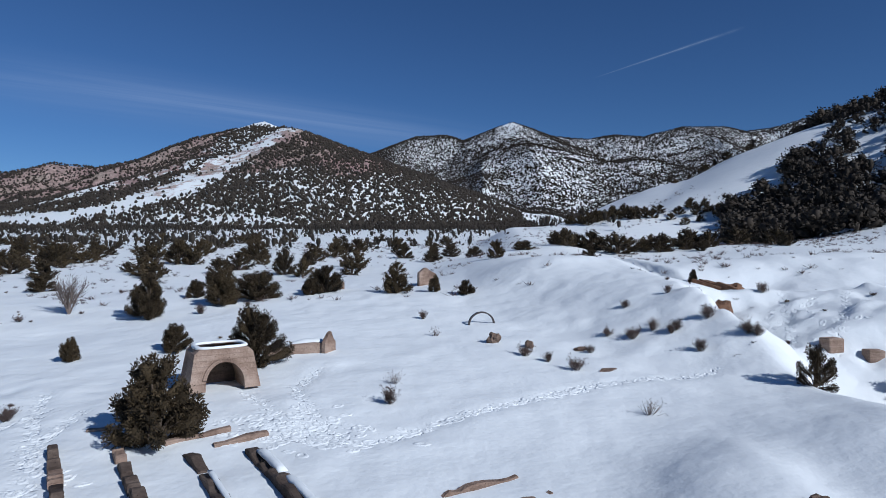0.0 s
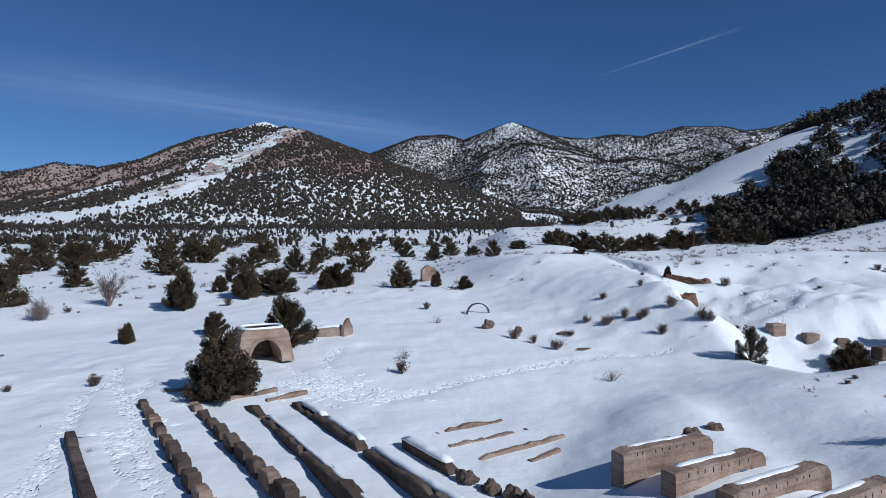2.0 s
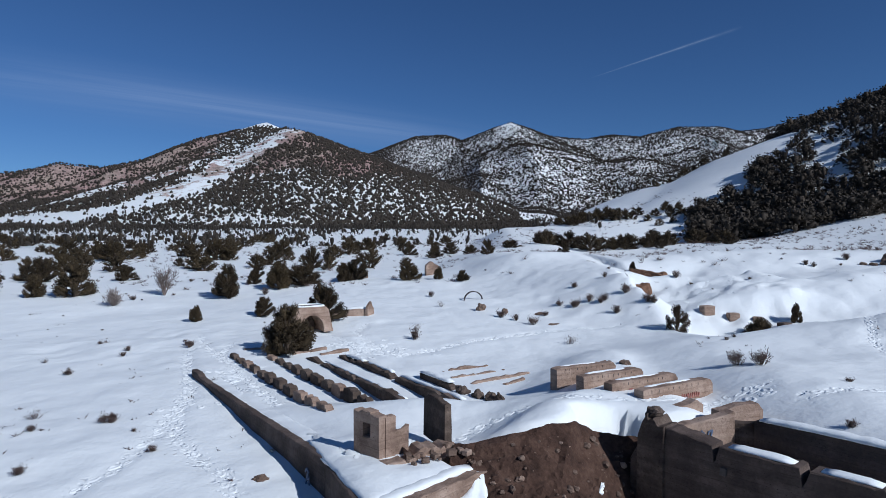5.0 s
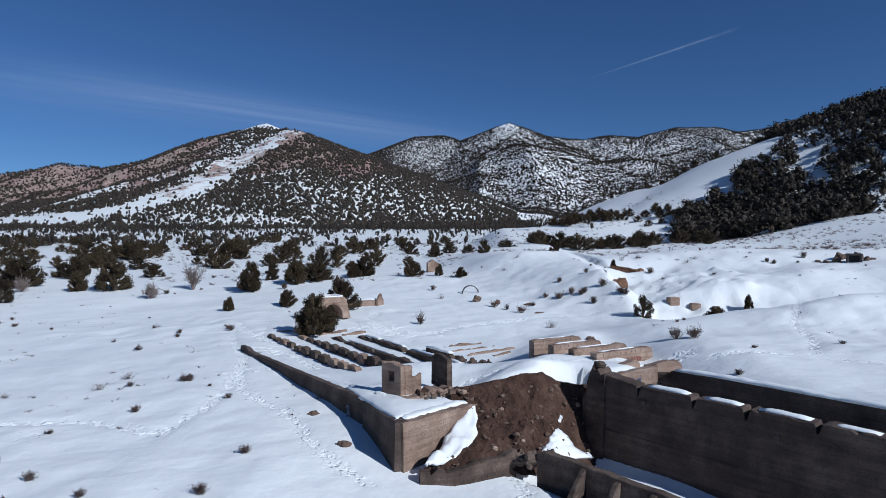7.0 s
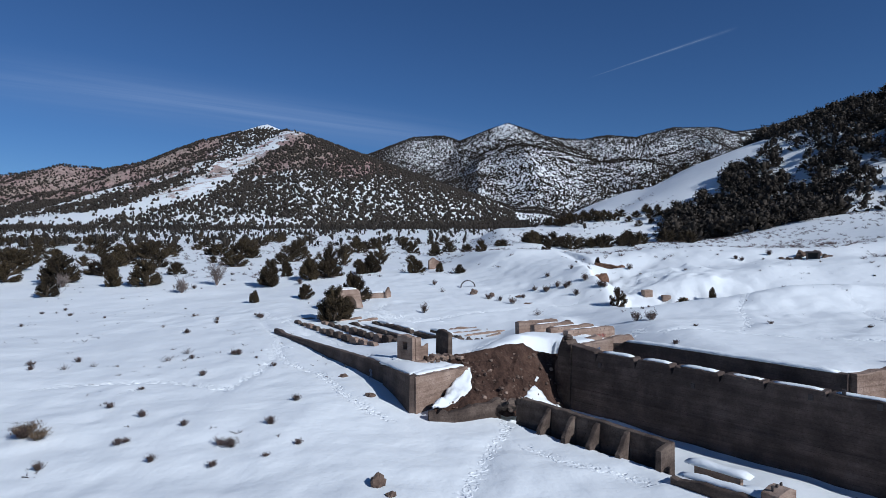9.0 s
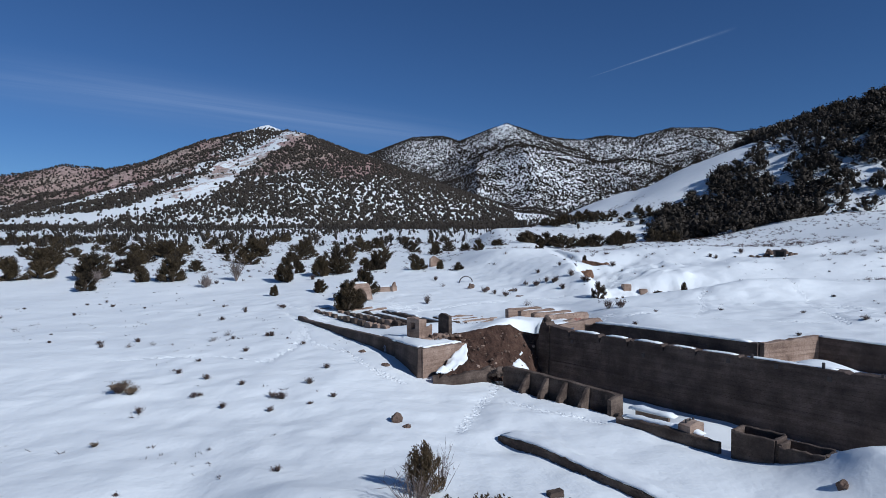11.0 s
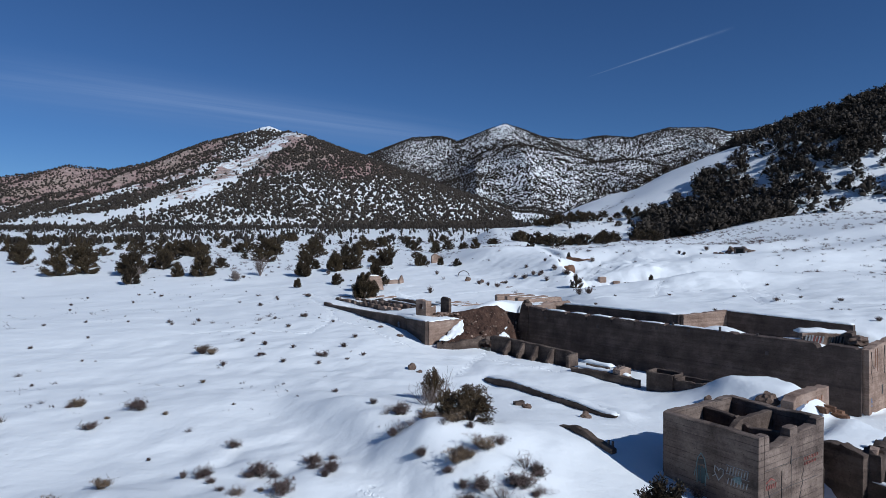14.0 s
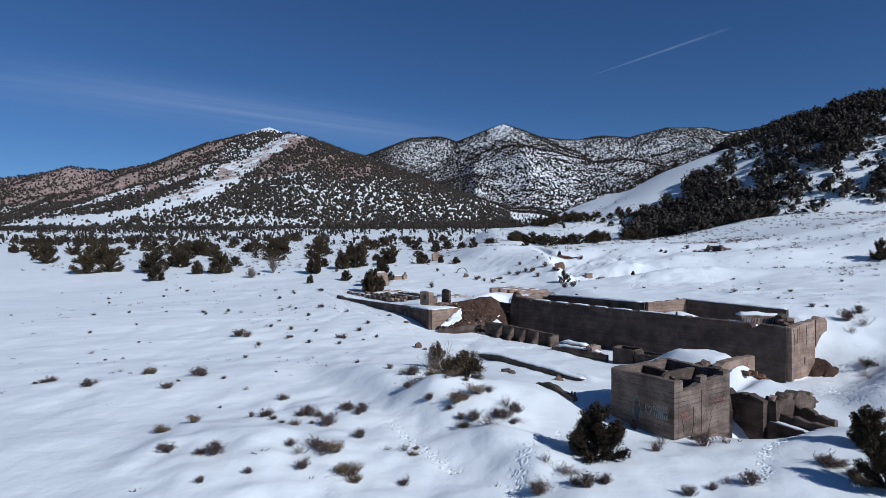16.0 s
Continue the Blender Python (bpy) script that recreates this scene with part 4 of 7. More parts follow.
snow_cap(lerp2(*W5S, 0.03), lerp2(*W5S, 0.2), 0.34, [(0, 1.95), (1, 2.0)], 0.17, 37)
snow_cap(lerp2(*W5S, 0.22), lerp2(*W5S, 0.44), 0.3, [(0, 2.0), (0.5, 2.03), (1, 2.0)], 0.13, 137)
snow_cap(lerp2(*W5S, 0.5), lerp2(*W5S, 0.89), 0.32, [(0, 1.97), (1, 2.0)], 0.15, 38)
wall("footing_wall", (-3.3, 17.0), (-1.4, 14.4), 0.45, (1.2, 1.2), [(0, 1.95), (0.5, 2.05), (1, 1.8)], "short dark footing wall under a snow cap", CONCRETE, seed=39, chip=0.08)
snow_cap((-3.35, 17.0), (-1.5, 14.5), 0.45, [(0, 2.0), (1, 1.95)], 0.18, 40)
for k, (x, y, s) in enumerate(((-0.9, 13.8, 0.8), (-0.1, 13.0, 0.6), (0.6, 12.4, 0.7), (1.0, 11.9, 0.5))):
    lump("footing_stump", x, y, gz(x, y) - 0.15, s, s * 0.7, 0.65, CONCRETE, "broken stump of a footing in the snow", "stone", 60 + k, -50, "broken footings")
for k, (p, q, zt) in enumerate((((-2.2, 18.7), (0.7, 20.9), 1.95), ((-1.6, 17.3), (-0.2, 18.2), 1.95), ((-0.1, 18.3), (1.7, 19.5), 2.0), ((-0.4, 16.0), (3.2, 18.6), 1.98), ((1.5, 15.9), (2.7, 16.8), 1.85))):
    g = min(gz(*p), gz(*q))
    wall("footing_strip", p, q, 0.26, (g - 0.3, g - 0.3), [(0, g + 0.06), (0.5, max(gz(*p), gz(*q)) + 0.12), (1, gz(*q) + 0.08)], "low sunlit strip of concrete footing in the snow", PALE_LIT, "low footing strips", seed=70 + k, chip=0.07)
wall("footing_strip", (-16.9, 24.4), (-15.6, 24.7), 0.3, (1.2, 1.2), [(0, 2.0), (1, 2.02)], "low sunlit strip of concrete footing in the snow", PALE_LIT, "low footing strips", seed=76)
wall("footing_strip", (-12.9, 23.0), (-10.9, 24.6), 0.3, (1.2, 1.2), [(0, 1.98), (1, 2.15)], "low sunlit strip of concrete footing in the snow", PALE_LIT, "low footing strips", seed=77)
wall("footing_strip", (-10.9, 22.9), (-9.2, 24.2), 0.3, (1.2, 1.2), [(0, 1.95), (1, 2.1)], "low sunlit strip of concrete footing in the snow", PALE_LIT, "low footing strips", seed=78)

# -- the four big piers
PIERS = [((3.75, 11.75), (7.15, 13.5)), ((4.8, 10.2), (8.2, 12.1)), ((5.85, 8.9), (9.6, 11.1)), ((6.95, 7.75), (10.9, 10.1))]
for k, (p, q) in enumerate(PIERS):
    zt = 3.38 - 0.03 * k
    pier = wall("concrete_pier", p, q, 0.55, (1.6, 1.8), [(0, zt - 0.05), (0.06, zt), (0.5, zt + 0.02), (0.9, zt + 0.04), (0.97, zt), (1, zt - 0.16)],
                ("tall tan concrete pier with a snowy top", "tan concrete pier with faded marks on its side", "tan concrete pier with a red painted mark", "tan concrete pier with red and blue graffiti")[k],
                PALE_LIT, "row of concrete piers", seed=80 + k, chip=0.014, batter=0.05, step=0.3)
    snow_cap(lerp2((p[0] - 0.08, p[1] + 0.13), (q[0] - 0.08, q[1] + 0.13), 0.1), lerp2((p[0] - 0.08, p[1] + 0.13), (q[0] - 0.08, q[1] + 0.13), 0.8), 0.22, [(0, zt), (1, zt + 0.03)], 0.06, 90 + k)
    u = (q[0] - p[0], q[1] - p[1])
    r = random.Random(300 + k)
    for s in range(8):
        t = 0.14 + s * 0.09 + r.uniform(-0.03, 0.03)
        x = lerp2(p, q, t)
        strokes(pier, (x[0], x[1], zt - 0.32), u, [[(0, 0.24 - r.uniform(0.05, 0.14)), (0.0, 0.24)]], 0.03, IRON, "drain_stain", lift=0.29)
    if k == 1:
        strokes(pier, (*lerp2(p, q, 0.7), zt - 0.7), u, [[(0, 0), (0.0, 0.3), (0.2, 0.3), (0.2, 0), (0, 0)], [(0.3, 0), (0.5, 0.3)]], 0.07, PAINT_BLUE, label="blue sprayed marks", lift=0.32)
    if k == 2:
        strokes(pier, (*lerp2(p, q, 0.24), zt - 0.8), u, [[(0, 0), (0.05, 0.4), (0.22, 0.4), (0.25, 0), (0, 0)], [(0.08, 0.15), (0.18, 0.2)]], 0.07, PAINT_RED, label="red sprayed mark", lift=0.32)
        strokes(pier, (*lerp2(p, q, 0.02), zt - 0.75), u, [[(0, 0), (0.3, 0.2), (0.35, 0)], [(0.05, 0.3), (0.3, 0.35)]], 0.06, PAINT_BLACK, label="black sprayed mark", lift=0.32)
    if k == 3:
        strokes(pier, (*lerp2(p, q, 0.52), zt - 0.72), u, scribble(r, 0, 0, 1.25, 0.25, 9), 0.06, PAINT_RED, label="row of faded red sprayed bars", lift=0.32)
        strokes(pier, (*lerp2(p, q, 0.16), zt - 0.9), u, scribble(r, 0, 0, 0.7, 0.4, 4), 0.09, PAINT_BLUE, label="faded blue sprayed bars", lift=0.32)
wall("concrete_stub", (7.95, 6.3), (9.3, 7.0), 0.5, (1.8, 2.0), [(0, 2.95), (0.8, 3.08), (1, 2.85)], "short stub of a concrete pier in the snow", PALE_LIT, seed=88)
lump("rubble_stone", 7.2, 15.0, gz(7.2, 15.0) - 0.02, 0.55, 0.45, 0.6, ROCK, "brown boulder behind the piers", "stone", 43)
lump("rubble_stone", 8.6, 16.4, gz(8.6, 16.4) - 0.02, 0.5, 0.4, 0.32, ROCK, "low brown stone with snow on it", "stone", 44)

# -- the dirt bank between the terrace and the long wall
LIP = [(0, -1.2, 2.75, 2.36), (0.2, 0.6, 2.95, 2.6), (0.38, 2.0, 3.35, 2.92), (0.56, 3.4, 3.95, 2.95), (0.62, 3.8, 4.5, 2.62), (0.7, 4.3, 4.9, 2.3), (0.85, 5.2, 5.2, 2.05), (1, 6.6, 5.0, 2.0)]
FOOT = [(0, -2.55, -3.15, 0.5), (0.25, -1.4, -2.9, 0.32), (0.5, 0.9, -1.5, 0.3), (0.66, 2.3, -1.8, 0.0), (0.8, 3.4, -0.3, -0.1), (0.9, 4.6, 1.3, -0.7), (1, 6.4, 2.8, -1.3)]


def along(rows, u):
    us = [r_[0] for r_ in rows]
    return Vector([float(np.interp(u, us, [r_[k] for r_ in rows])) for k in (1, 2, 3)])


def bank_at(u, v):
    """The face of the dirt bank: u along it, v from its lip down to its foot."""
    p = along(LIP, u).lerp(along(FOOT, u), v)
    q = Vector((p.x, p.y, 0))
    p.z -= (0.42 + 0.2 * u) * math.sin(v * math.pi) - 0.35 * math.exp(-((v - 0.05) / 0.06) ** 2) * 0.2
    p.z += (0.22 * noise.noise(q * 1.1) + 0.16 * noise.noise(q * 2.9) + 0.1 * noise.noise(q * 7.0)) * min(1.0, 0.25 + v * 4)
    p.y -= 0.25 * (1 - min(1.0, v * 9)) * (0.6 + noise.noise(q * 2.2))
    return p


bm = bmesh.new()
rows, cols = 44, 56
pts = {}
for i in range(rows + 1):
    for j in range(cols + 1):
        p = bank_at(j / cols, i / rows)
        edge = min(j / cols, 1 - j / cols, 1 - i / rows) * 9
        p.z -= 0.45 * max(0, 1 - edge) * (0.0 if i < 6 else 1.0)
        pts[i, j] = bm.verts.new(p)
for i in range(rows):
    for j in range(cols):
        bm.faces.new((pts[i, j], pts[i + 1, j], pts[i + 1, j + 1], pts[i, j + 1]))
bank_edge = [pts[0, j] for j in range(cols + 1)]
down = [bm.verts.new((v.co.x, v.co.y + 0.5, v.co.z - 0.8)) for v in bank_edge]
for j in range(cols):
    bm.faces.new((bank_edge[j], bank_edge[j + 1], down[j + 1], down[j]))
tagged(part("dirt_bank", bm, DIRT, None), "collapsed bank of bare red-brown earth and stones", "bank", kind="stuff")
for k in range(230):
    u, v = rng.uniform(0.04, 0.97), rng.uniform(0.08, 0.97)
    p = bank_at(u, v)
    s = rng.choice((0.05, 0.07, 0.08, 0.1, 0.13, 0.18, 0.28)) * rng.uniform(0.8, 1.2)
    lump("loose_stone", p.x, p.y, p.z - 0.04, s, s * rng.uniform(0.5, 0.9), s * 0.7, PALE_LIT if k % 5 == 0 else ROCK, "loose stone on a bank of bare earth", "stone", 400 + k, rng.uniform(0, 180), "stones on the dirt bank", cuts=2)


def bank_snow(cells, u0, u1, v0, v1, label, deep=0.13):
    """A tongue of snow on the bank: u0 and u1 are its two edges, as (v, u) rows."""
    bm = bmesh.new()
    grid = []
    for i in range(cells + 1):
        v = v0 + (v1 - v0) * i / cells
        a, b = (float(np.interp(v, [k for k, e in rows_], [e for k, e in rows_])) for rows_ in (u0, u1))
        row = []
        for j in range(9):
            t = j / 8
            wob = 0.012 * noise.noise(Vector((v * 14, t * 3, 2.0)))
            p = bank_at(a + (b - a) * t + wob * (2 * t - 1), v)
            p.z += deep * max(0.0, math.sin(math.pi * (0.06 + 0.88 * t))) ** 0.5 * (0.35 + 0.65 * math.sin(math.pi * (0.08 + 0.84 * i / cells))) - 0.02
            row.append(bm.verts.new(p))
        grid.append(row)
    for i in range(cells):
        for j in range(8):
            bm.faces.new((grid[i][j], grid[i + 1][j], grid[i + 1][j + 1], grid[i][j + 1])).smooth = True
    bmesh.ops.recalc_face_normals(bm, faces=bm.faces[:])
    ob = part("snow_patch", bm, SNOW, None)
    thick = ob.modifiers.new("thick", "SOLIDIFY")
    thick.thickness, thick.offset = 0.16, -1
    tagged(ob, label, "snow")


bank_snow(20, [(0.2, 0.12), (0.9, 0.04), (1, 0.02)], [(0.2, 0.14), (0.35, 0.22), (0.6, 0.29), (0.85, 0.26), (0.97, 0.15)], 0.24, 0.97, "tongue of snow lying on a dirt bank", 0.2)
bank_snow(18, [(0.5, 0.76), (0.7, 0.72), (0.97, 0.7)], [(0.5, 0.79), (0.65, 0.86), (0.8, 0.93), (0.97, 0.97)], 0.55, 0.97, "snow drifted onto the foot of a dirt bank", 0.16)
bank_snow(6, [(0.3, 0.79), (0.5, 0.77)], [(0.3, 0.81), (0.5, 0.8)], 0.34, 0.46, "small patch of snow on bare earth", 0.07)
wall("kerb_wall", (-2.55, -3.2), (-1.1, -2.95), 0.4, (-0.9, -0.9), [(0, 0.36), (0.3, 0.4), (1, 0.34)], "low broken concrete wall at the foot of a dirt bank", CONCRETE, seed=101, chip=0.08)
wall("kerb_wall", (-1.2, -2.95), (1.5, -1.3), 0.4, (-0.6, -0.7), [(0, 0.3), (0.4, 0.38), (0.8, 0.45), (1, 0.6)], "low broken concrete wall at the foot of a dirt bank", CONCRETE, seed=102, chip=0.1)
for k, (x, y, s) in enumerate(((1.7, -1.4, 0.7), (2.2, -1.9, 0.8), (1.9, -0.8, 0.6), (2.6, -1.3, 0.5))):
    lump("rubble_stone", x, y, 0.0 + 0.15 * (k % 2), s, s * 0.6, s * 0.7, CONCRETE, "tilted chunk of broken concrete", "stone", 110 + k, 40 * k, "rubble at the dirt bank")

# -- the long wall
LDIR = Vector((LONG_B[0] - LONG_A[0], LONG_B[1] - LONG_A[1], 0)).normalized()
LLEN = math.hypot(LONG_B[0] - LONG_A[0], LONG_B[1] - LONG_A[1])
notch = []
for s, wide, deep in ((3.3, 0.3, 0.55), (6.1, 0.36, 0.5), (8.45, 0.4, 0.5), (11.2, 0.35, 0.45), (13.5, 0.25, 0.35), (16.3, 0.2, 0.25), (27.9, 0.9, 0.35)):
    f, w = s / LLEN, wide / LLEN / 3.4
    zt = 2.85 - 0.33 * f
    notch += [(f - w * 1.5, zt), (f - w, zt - deep * 0.45), (f - w * 0.5, zt - deep), (f + w * 0.3, zt - deep * 0.85), (f + w * 0.8, zt - deep * 0.4), (f + w * 1.6, zt)]
# the shaded face is also darkened by its material
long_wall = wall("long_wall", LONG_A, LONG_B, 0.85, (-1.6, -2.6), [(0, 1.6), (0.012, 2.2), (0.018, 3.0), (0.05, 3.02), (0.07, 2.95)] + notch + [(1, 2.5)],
                 "very long tall board-marked concrete wall in shade, its top notched", BOARDED_SHADE, seed=121, step=0.24, chip=0.03, batter=0.07, ledge=0.45)
for s0, s1 in ((3.65, 5.75), (6.5, 8.1), (8.85, 10.85), (11.55, 13.2), (13.8, 16.0), (16.6, 21.5)):
    p = lerp2(LONG_A, LONG_B, s0 / LLEN)
    q = lerp2(LONG_A, LONG_B, s1 / LLEN)
    snow_cap(p, q, 0.55 if s1 < 12 else 0.5, [(0, 2.86 - 0.33 * s0 / LLEN), (1, 2.86 - 0.33 * s1 / LLEN)], 0.12 if s1 < 12 else 0.08, 130 + int(s0))
# end buttress, end face and what stands behind
wall("end_buttress", (LONG_A[0] + 0.25, LONG_A[1] - 0.3), (LONG_A[0] + 0.95, LONG_A[1] - 1.06), 1.05, (-1.5, -1.5), [(0, 2.55), (0.15, 3.05), (0.35, 3.4), (0.6, 3.34), (1, 3.05)],
     "rough concrete buttress at the end of a long wall", CONCRETE, seed=122, chip=0.07, batter=0.14, step=0.2)
lump("boulder", 6.4, 3.62, 3.28, 0.6, 0.5, 0.35, CONCRETE, "broken lump of concrete on top of a buttress", "stone", 147, 20)
# end and cross walls take the lighter concrete, sunlight included in its colour
wall("end_wall", (26.35, -18.25), (29.7, -15.6), 0.6, (-2.6, -2.4), [(0, 2.5), (0.35, 2.62), (0.7, 2.8), (1, 2.75)], "sunlit cracked concrete end wall with rust streaks", PALE_LIT, seed=123, chip=0.06, batter=0.05)
wall("end_wall", (30.0, -15.2), (31.6, -14.0), 0.7, (0.0, 0.6), [(0, 2.7), (0.5, 3.0), (1, 2.6)], "leaning sunlit slab of concrete beside a wall", PALE_LIT, seed=124, chip=0.08)
cw = wall("cross_wall", (6.75, 3.35), (9.4, 4.1), 0.5, (0.2, 0.2), [(0, 2.9), (0.5, 3.1), (1, 3.36)], "sunlit concrete cross wall between two long walls, faint graffiti", PALE_LIT, seed=125)
strokes(cw, (6.75, 3.35, 0), (2.65, 0.75), [[(1.25, 2.3), (1.4, 2.65), (1.3, 2.75)], [(1.5, 2.3), (1.6, 2.7), (1.75, 2.75), (1.65, 2.3), (1.5, 2.35)]], 0.06, PAINT_BLUE, label="blue sprayed marks", lift=0.3)
wall("cross_wall", (9.25, 5.1), (11.25, 5.75), 0.5, (0.2, 0.2), [(0, 3.12), (0.5, 3.26), (0.9, 3.35), (1, 3.1)], "concrete cross wall between two long walls", PALE_LIT, seed=126, chip=0.05)
wall("cross_wall", (9.35, 4.3), (10.25, 3.85), 0.4, (0.2, 0.2), [(0, 2.95), (0.6, 2.85), (1, 3.0)], "low dark concrete sill in a gap between walls", CONCRETE, seed=146, chip=0.07)
BACK_S = lerp2(BACK_A, BACK_B, 0.19)
# back walls: shade-darkened colour on the long runs, sunlit colour on the return
back = wall("back_wall", BACK_S, BACK_B, 0.55, (0.6, 0.6), [(0, 3.15), (0.1, 3.2), (0.2, 3.28), (0.5, 3.3), (1, 3.35)], "dark concrete wall behind the long wall, snow on top", BOARDED_SHADE, seed=127, chip=0.025)
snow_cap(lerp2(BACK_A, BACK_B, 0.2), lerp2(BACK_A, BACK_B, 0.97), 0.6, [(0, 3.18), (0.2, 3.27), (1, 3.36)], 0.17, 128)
wall("back_wall", (18.35, -7.1), (22.9, -5.2), 0.5, (0.8, 0.8), [(0, 3.4), (0.5, 3.45), (1, 3.6)], "sunlit pale return of a concrete wall", PALE_LIT, seed=129)
wall("back_wall", (23.0, -5.3), (29.4, -12.4), 0.5, (0.8, 0.8), [(0, 3.55), (1, 3.3)], "dark concrete wall behind the long wall, snow on top", BOARDED_SHADE, seed=130, chip=0.025)
snow_cap((23.0, -5.3), (29.4, -12.4), 0.6, [(0, 3.56), (1, 3.3)], 0.15, 131)
tank = wall("painted_tank", (24.4, -14.2), (27.6, -14.9), 0.9, (0.8, 0.8), [(0, 3.0), (0.5, 3.05), (1, 2.9)], "low concrete box covered with white and red graffiti", PALE_LIT, seed=132)
snow_cap((24.2, -13.9), (27.7, -14.6), 1.2, [(0, 3.02), (1, 2.98)], 0.3, 133)
r = random.Random(5)
strokes(tank, (24.4, -14.25, 2.35), (3.2, -0.7), scribble(r, 0.1, 0, 1.3, 0.5, 6), 0.12, PAINT_WHITE, label="white sprayed bars", lift=0.49)
strokes(tank, (25.0, -14.38, 2.3), (3.2, -0.7), scribble(r, 0.0, 0, 0.6, 0.5, 3), 0.09, PAINT_RED, label="red sprayed bars", lift=0.5)
strokes(tank, (26.0, -14.55, 2.3), (3.2, -0.7), scribble(r, 0.0, 0, 1.4, 0.55, 7), 0.1, PAINT_BLACK, label="black sprayed bars", lift=0.5)
strokes(tank, (26.1, -14.55, 2.4), (3.2, -0.7), scribble(r, 0.1, 0, 1.2, 0.4, 5), 0.09, PAINT_WHITE, label="white sprayed bars", lift=0.51)
lump("rubble_stone", 27.3, -16.3, 2.45, 1.6, 0.9, 0.7, ROCK, "heap of earth and twigs on a wall top", "stone", 46, 40)
wall("broken_pier", (26.9, -15.7), (27.5, -15.2), 0.5, (1.0, 1.0), [(0, 3.15), (1, 3.35)], "short broken concrete pier", CONCRETE, seed=134, chip=0.08)
bm = bmesh.new()
heap = {}
for i in range(27):
    for j in range(27):
        u, v = i / 13 - 1, j / 13 - 1
        x, y = 31.7 + 4.4 * u, -15.6 + 3.3 * v
        p = Vector((x, y, 0))
        z = -3.1 + 3.0 * math.exp(-1.3 * ((u + 0.2) ** 2 + (v - 0.3) ** 2)) + 0.35 * noise.noise(p * 0.9) + 0.22 * noise.noise(p * 2.6) + 0.1 * noise.noise(p * 7.0)
        heap[i, j] = bm.verts.new((x, y, z))
for i in range(26):
    for j in range(26):
        bm.faces.new((heap[i, j], heap[i + 1, j], heap[i + 1, j + 1], heap[i, j + 1]))
tagged(part("earth_slope", bm, DIRT, None), "slumped bare brown earth beside a wall", "bank", kind="stuff")
# cracks, pipe stubs and holes of the long wall
for s, z in ((9.7, 1.7), (15.6, 2.2), (21.2, 2.0), (24.4, 1.3), (3.6, 1.9), (18.4, 2.3)):
    p = LONG_A[0] + LDIR.x * s, LONG_A[1] + LDIR.y * s
    lump("socket", p[0] - 0.73 * 0.42, p[1] - 0.68 * 0.42, z, 0.22, 0.16, 0.28, IRON, "dark iron socket in a concrete wall", "socket", int(s * 7), -47, "sockets in the long wall", cuts=1)
for s, z, h in ((16.9, 2.55, 0.35), (20.8, 2.5, 0.45), (23.6, 2.45, 0.3)):
    p = LONG_A[0] + LDIR.x * s, LONG_A[1] + LDIR.y * s
    wall("iron_stub", (p[0] - 0.2, p[1] - 0.15), (p[0] - 0.1, p[1] - 0.25), 0.12, (z - 0.2, z - 0.2), [(0, z + h), (1, z + h)], "dark iron pipe stub on a wall top", IRON, "iron stubs", seed=int(s), chip=0.0)
ex = Vector((3.35, 2.65, 0))
endw = [o for o in bpy.data.objects if o.name == "end_wall"][0]
strokes(endw, (26.35, -18.25, 0), ex, [[(0.3, 2.3), (0.45, 1.6), (0.35, 0.9), (0.6, 0.2)], [(0.5, 1.4), (0.9, 1.1)], [(2.7, 2.5), (2.55, 1.5), (2.7, 0.6)]], 0.014, PAINT_BLACK, "crack", "dark cracks", lift=0.34)
strokes(endw, (26.35, -18.25, 0), ex, [[(2.3, -0.7), (2.3, -0.2)]], 0.2, PAINT_BLACK, "slot", "dark slot in the wall", lift=0.345)
strokes(endw, (26.35, -18.25, 0), ex, [[(1.0, 2.4), (1.0, 1.2)], [(1.35, 2.45), (1.38, 0.9)]], 0.014, PAINT_ORANGE, "rust_streak", "rust streaks", lift=0.34)
strokes(endw, (26.35, -18.25, 0), ex, [[(0.25, -1.2), (0.35, -0.8), (0.5, -1.1)], [(0.3, -1.3), (0.5, -1.3)]], 0.08, PAINT_BLUE, "graffiti", "blue sprayed mark", lift=0.35)

# -- the row of bins below the long wall
BIN_A, BIN_B = (2.6, -1.9), (9.3, -8.3)
wall("bin_wall", BIN_A, BIN_B, 0.4, (-1.4, -1.8), [(0, 0.75), (0.05, 0.85), (0.5, 0.6), (1, 0.35)], "low dark concrete wall of a row of bins", CONCRETE, seed=141, chip=0.03)
bd = Vector((BIN_B[0] - BIN_A[0], BIN_B[1] - BIN_A[1], 0)).normalized()
bn = Vector((bd.y, -bd.x, 0))
for k, t in enumerate((0.25, 0.42, 0.58, 0.76, 0.985)):
    p = Vector((*lerp2(BIN_A, BIN_B, t), 0)) + bn * 0.15
    q = p + bn * 1.05
    zt = 0.72 - 0.4 * t
    wall("bin_partition", (p.x, p.y), (q.x, q.y), 0.26, (-1.6, -1.6), [(0, zt), (0.3, zt - 0.1), (1, zt - 0.95)] if k < 4 else [(0, zt), (1, zt - 0.12)],
         "sloping concrete partition of a row of bins", CONCRETE, "bin partitions", seed=150 + k, step=0.25, chip=0.03)
wall("basin_wall", (8.5, -10.6), (12.6, -14.8), 0.35, (-2.2, -2.2), [(0, -0.35), (0.5, -0.3), (1, -0.4)], "low concrete basin wall with snow on it", CONCRETE, seed=160)
wall("basin_wall", (9.9, -9.6), (11.3, -11.0), 0.35, (-2.0, -2.0), [(0, -0.15), (1, -0.2)], "low concrete basin wall with snow on it", PALE_LIT, seed=161)
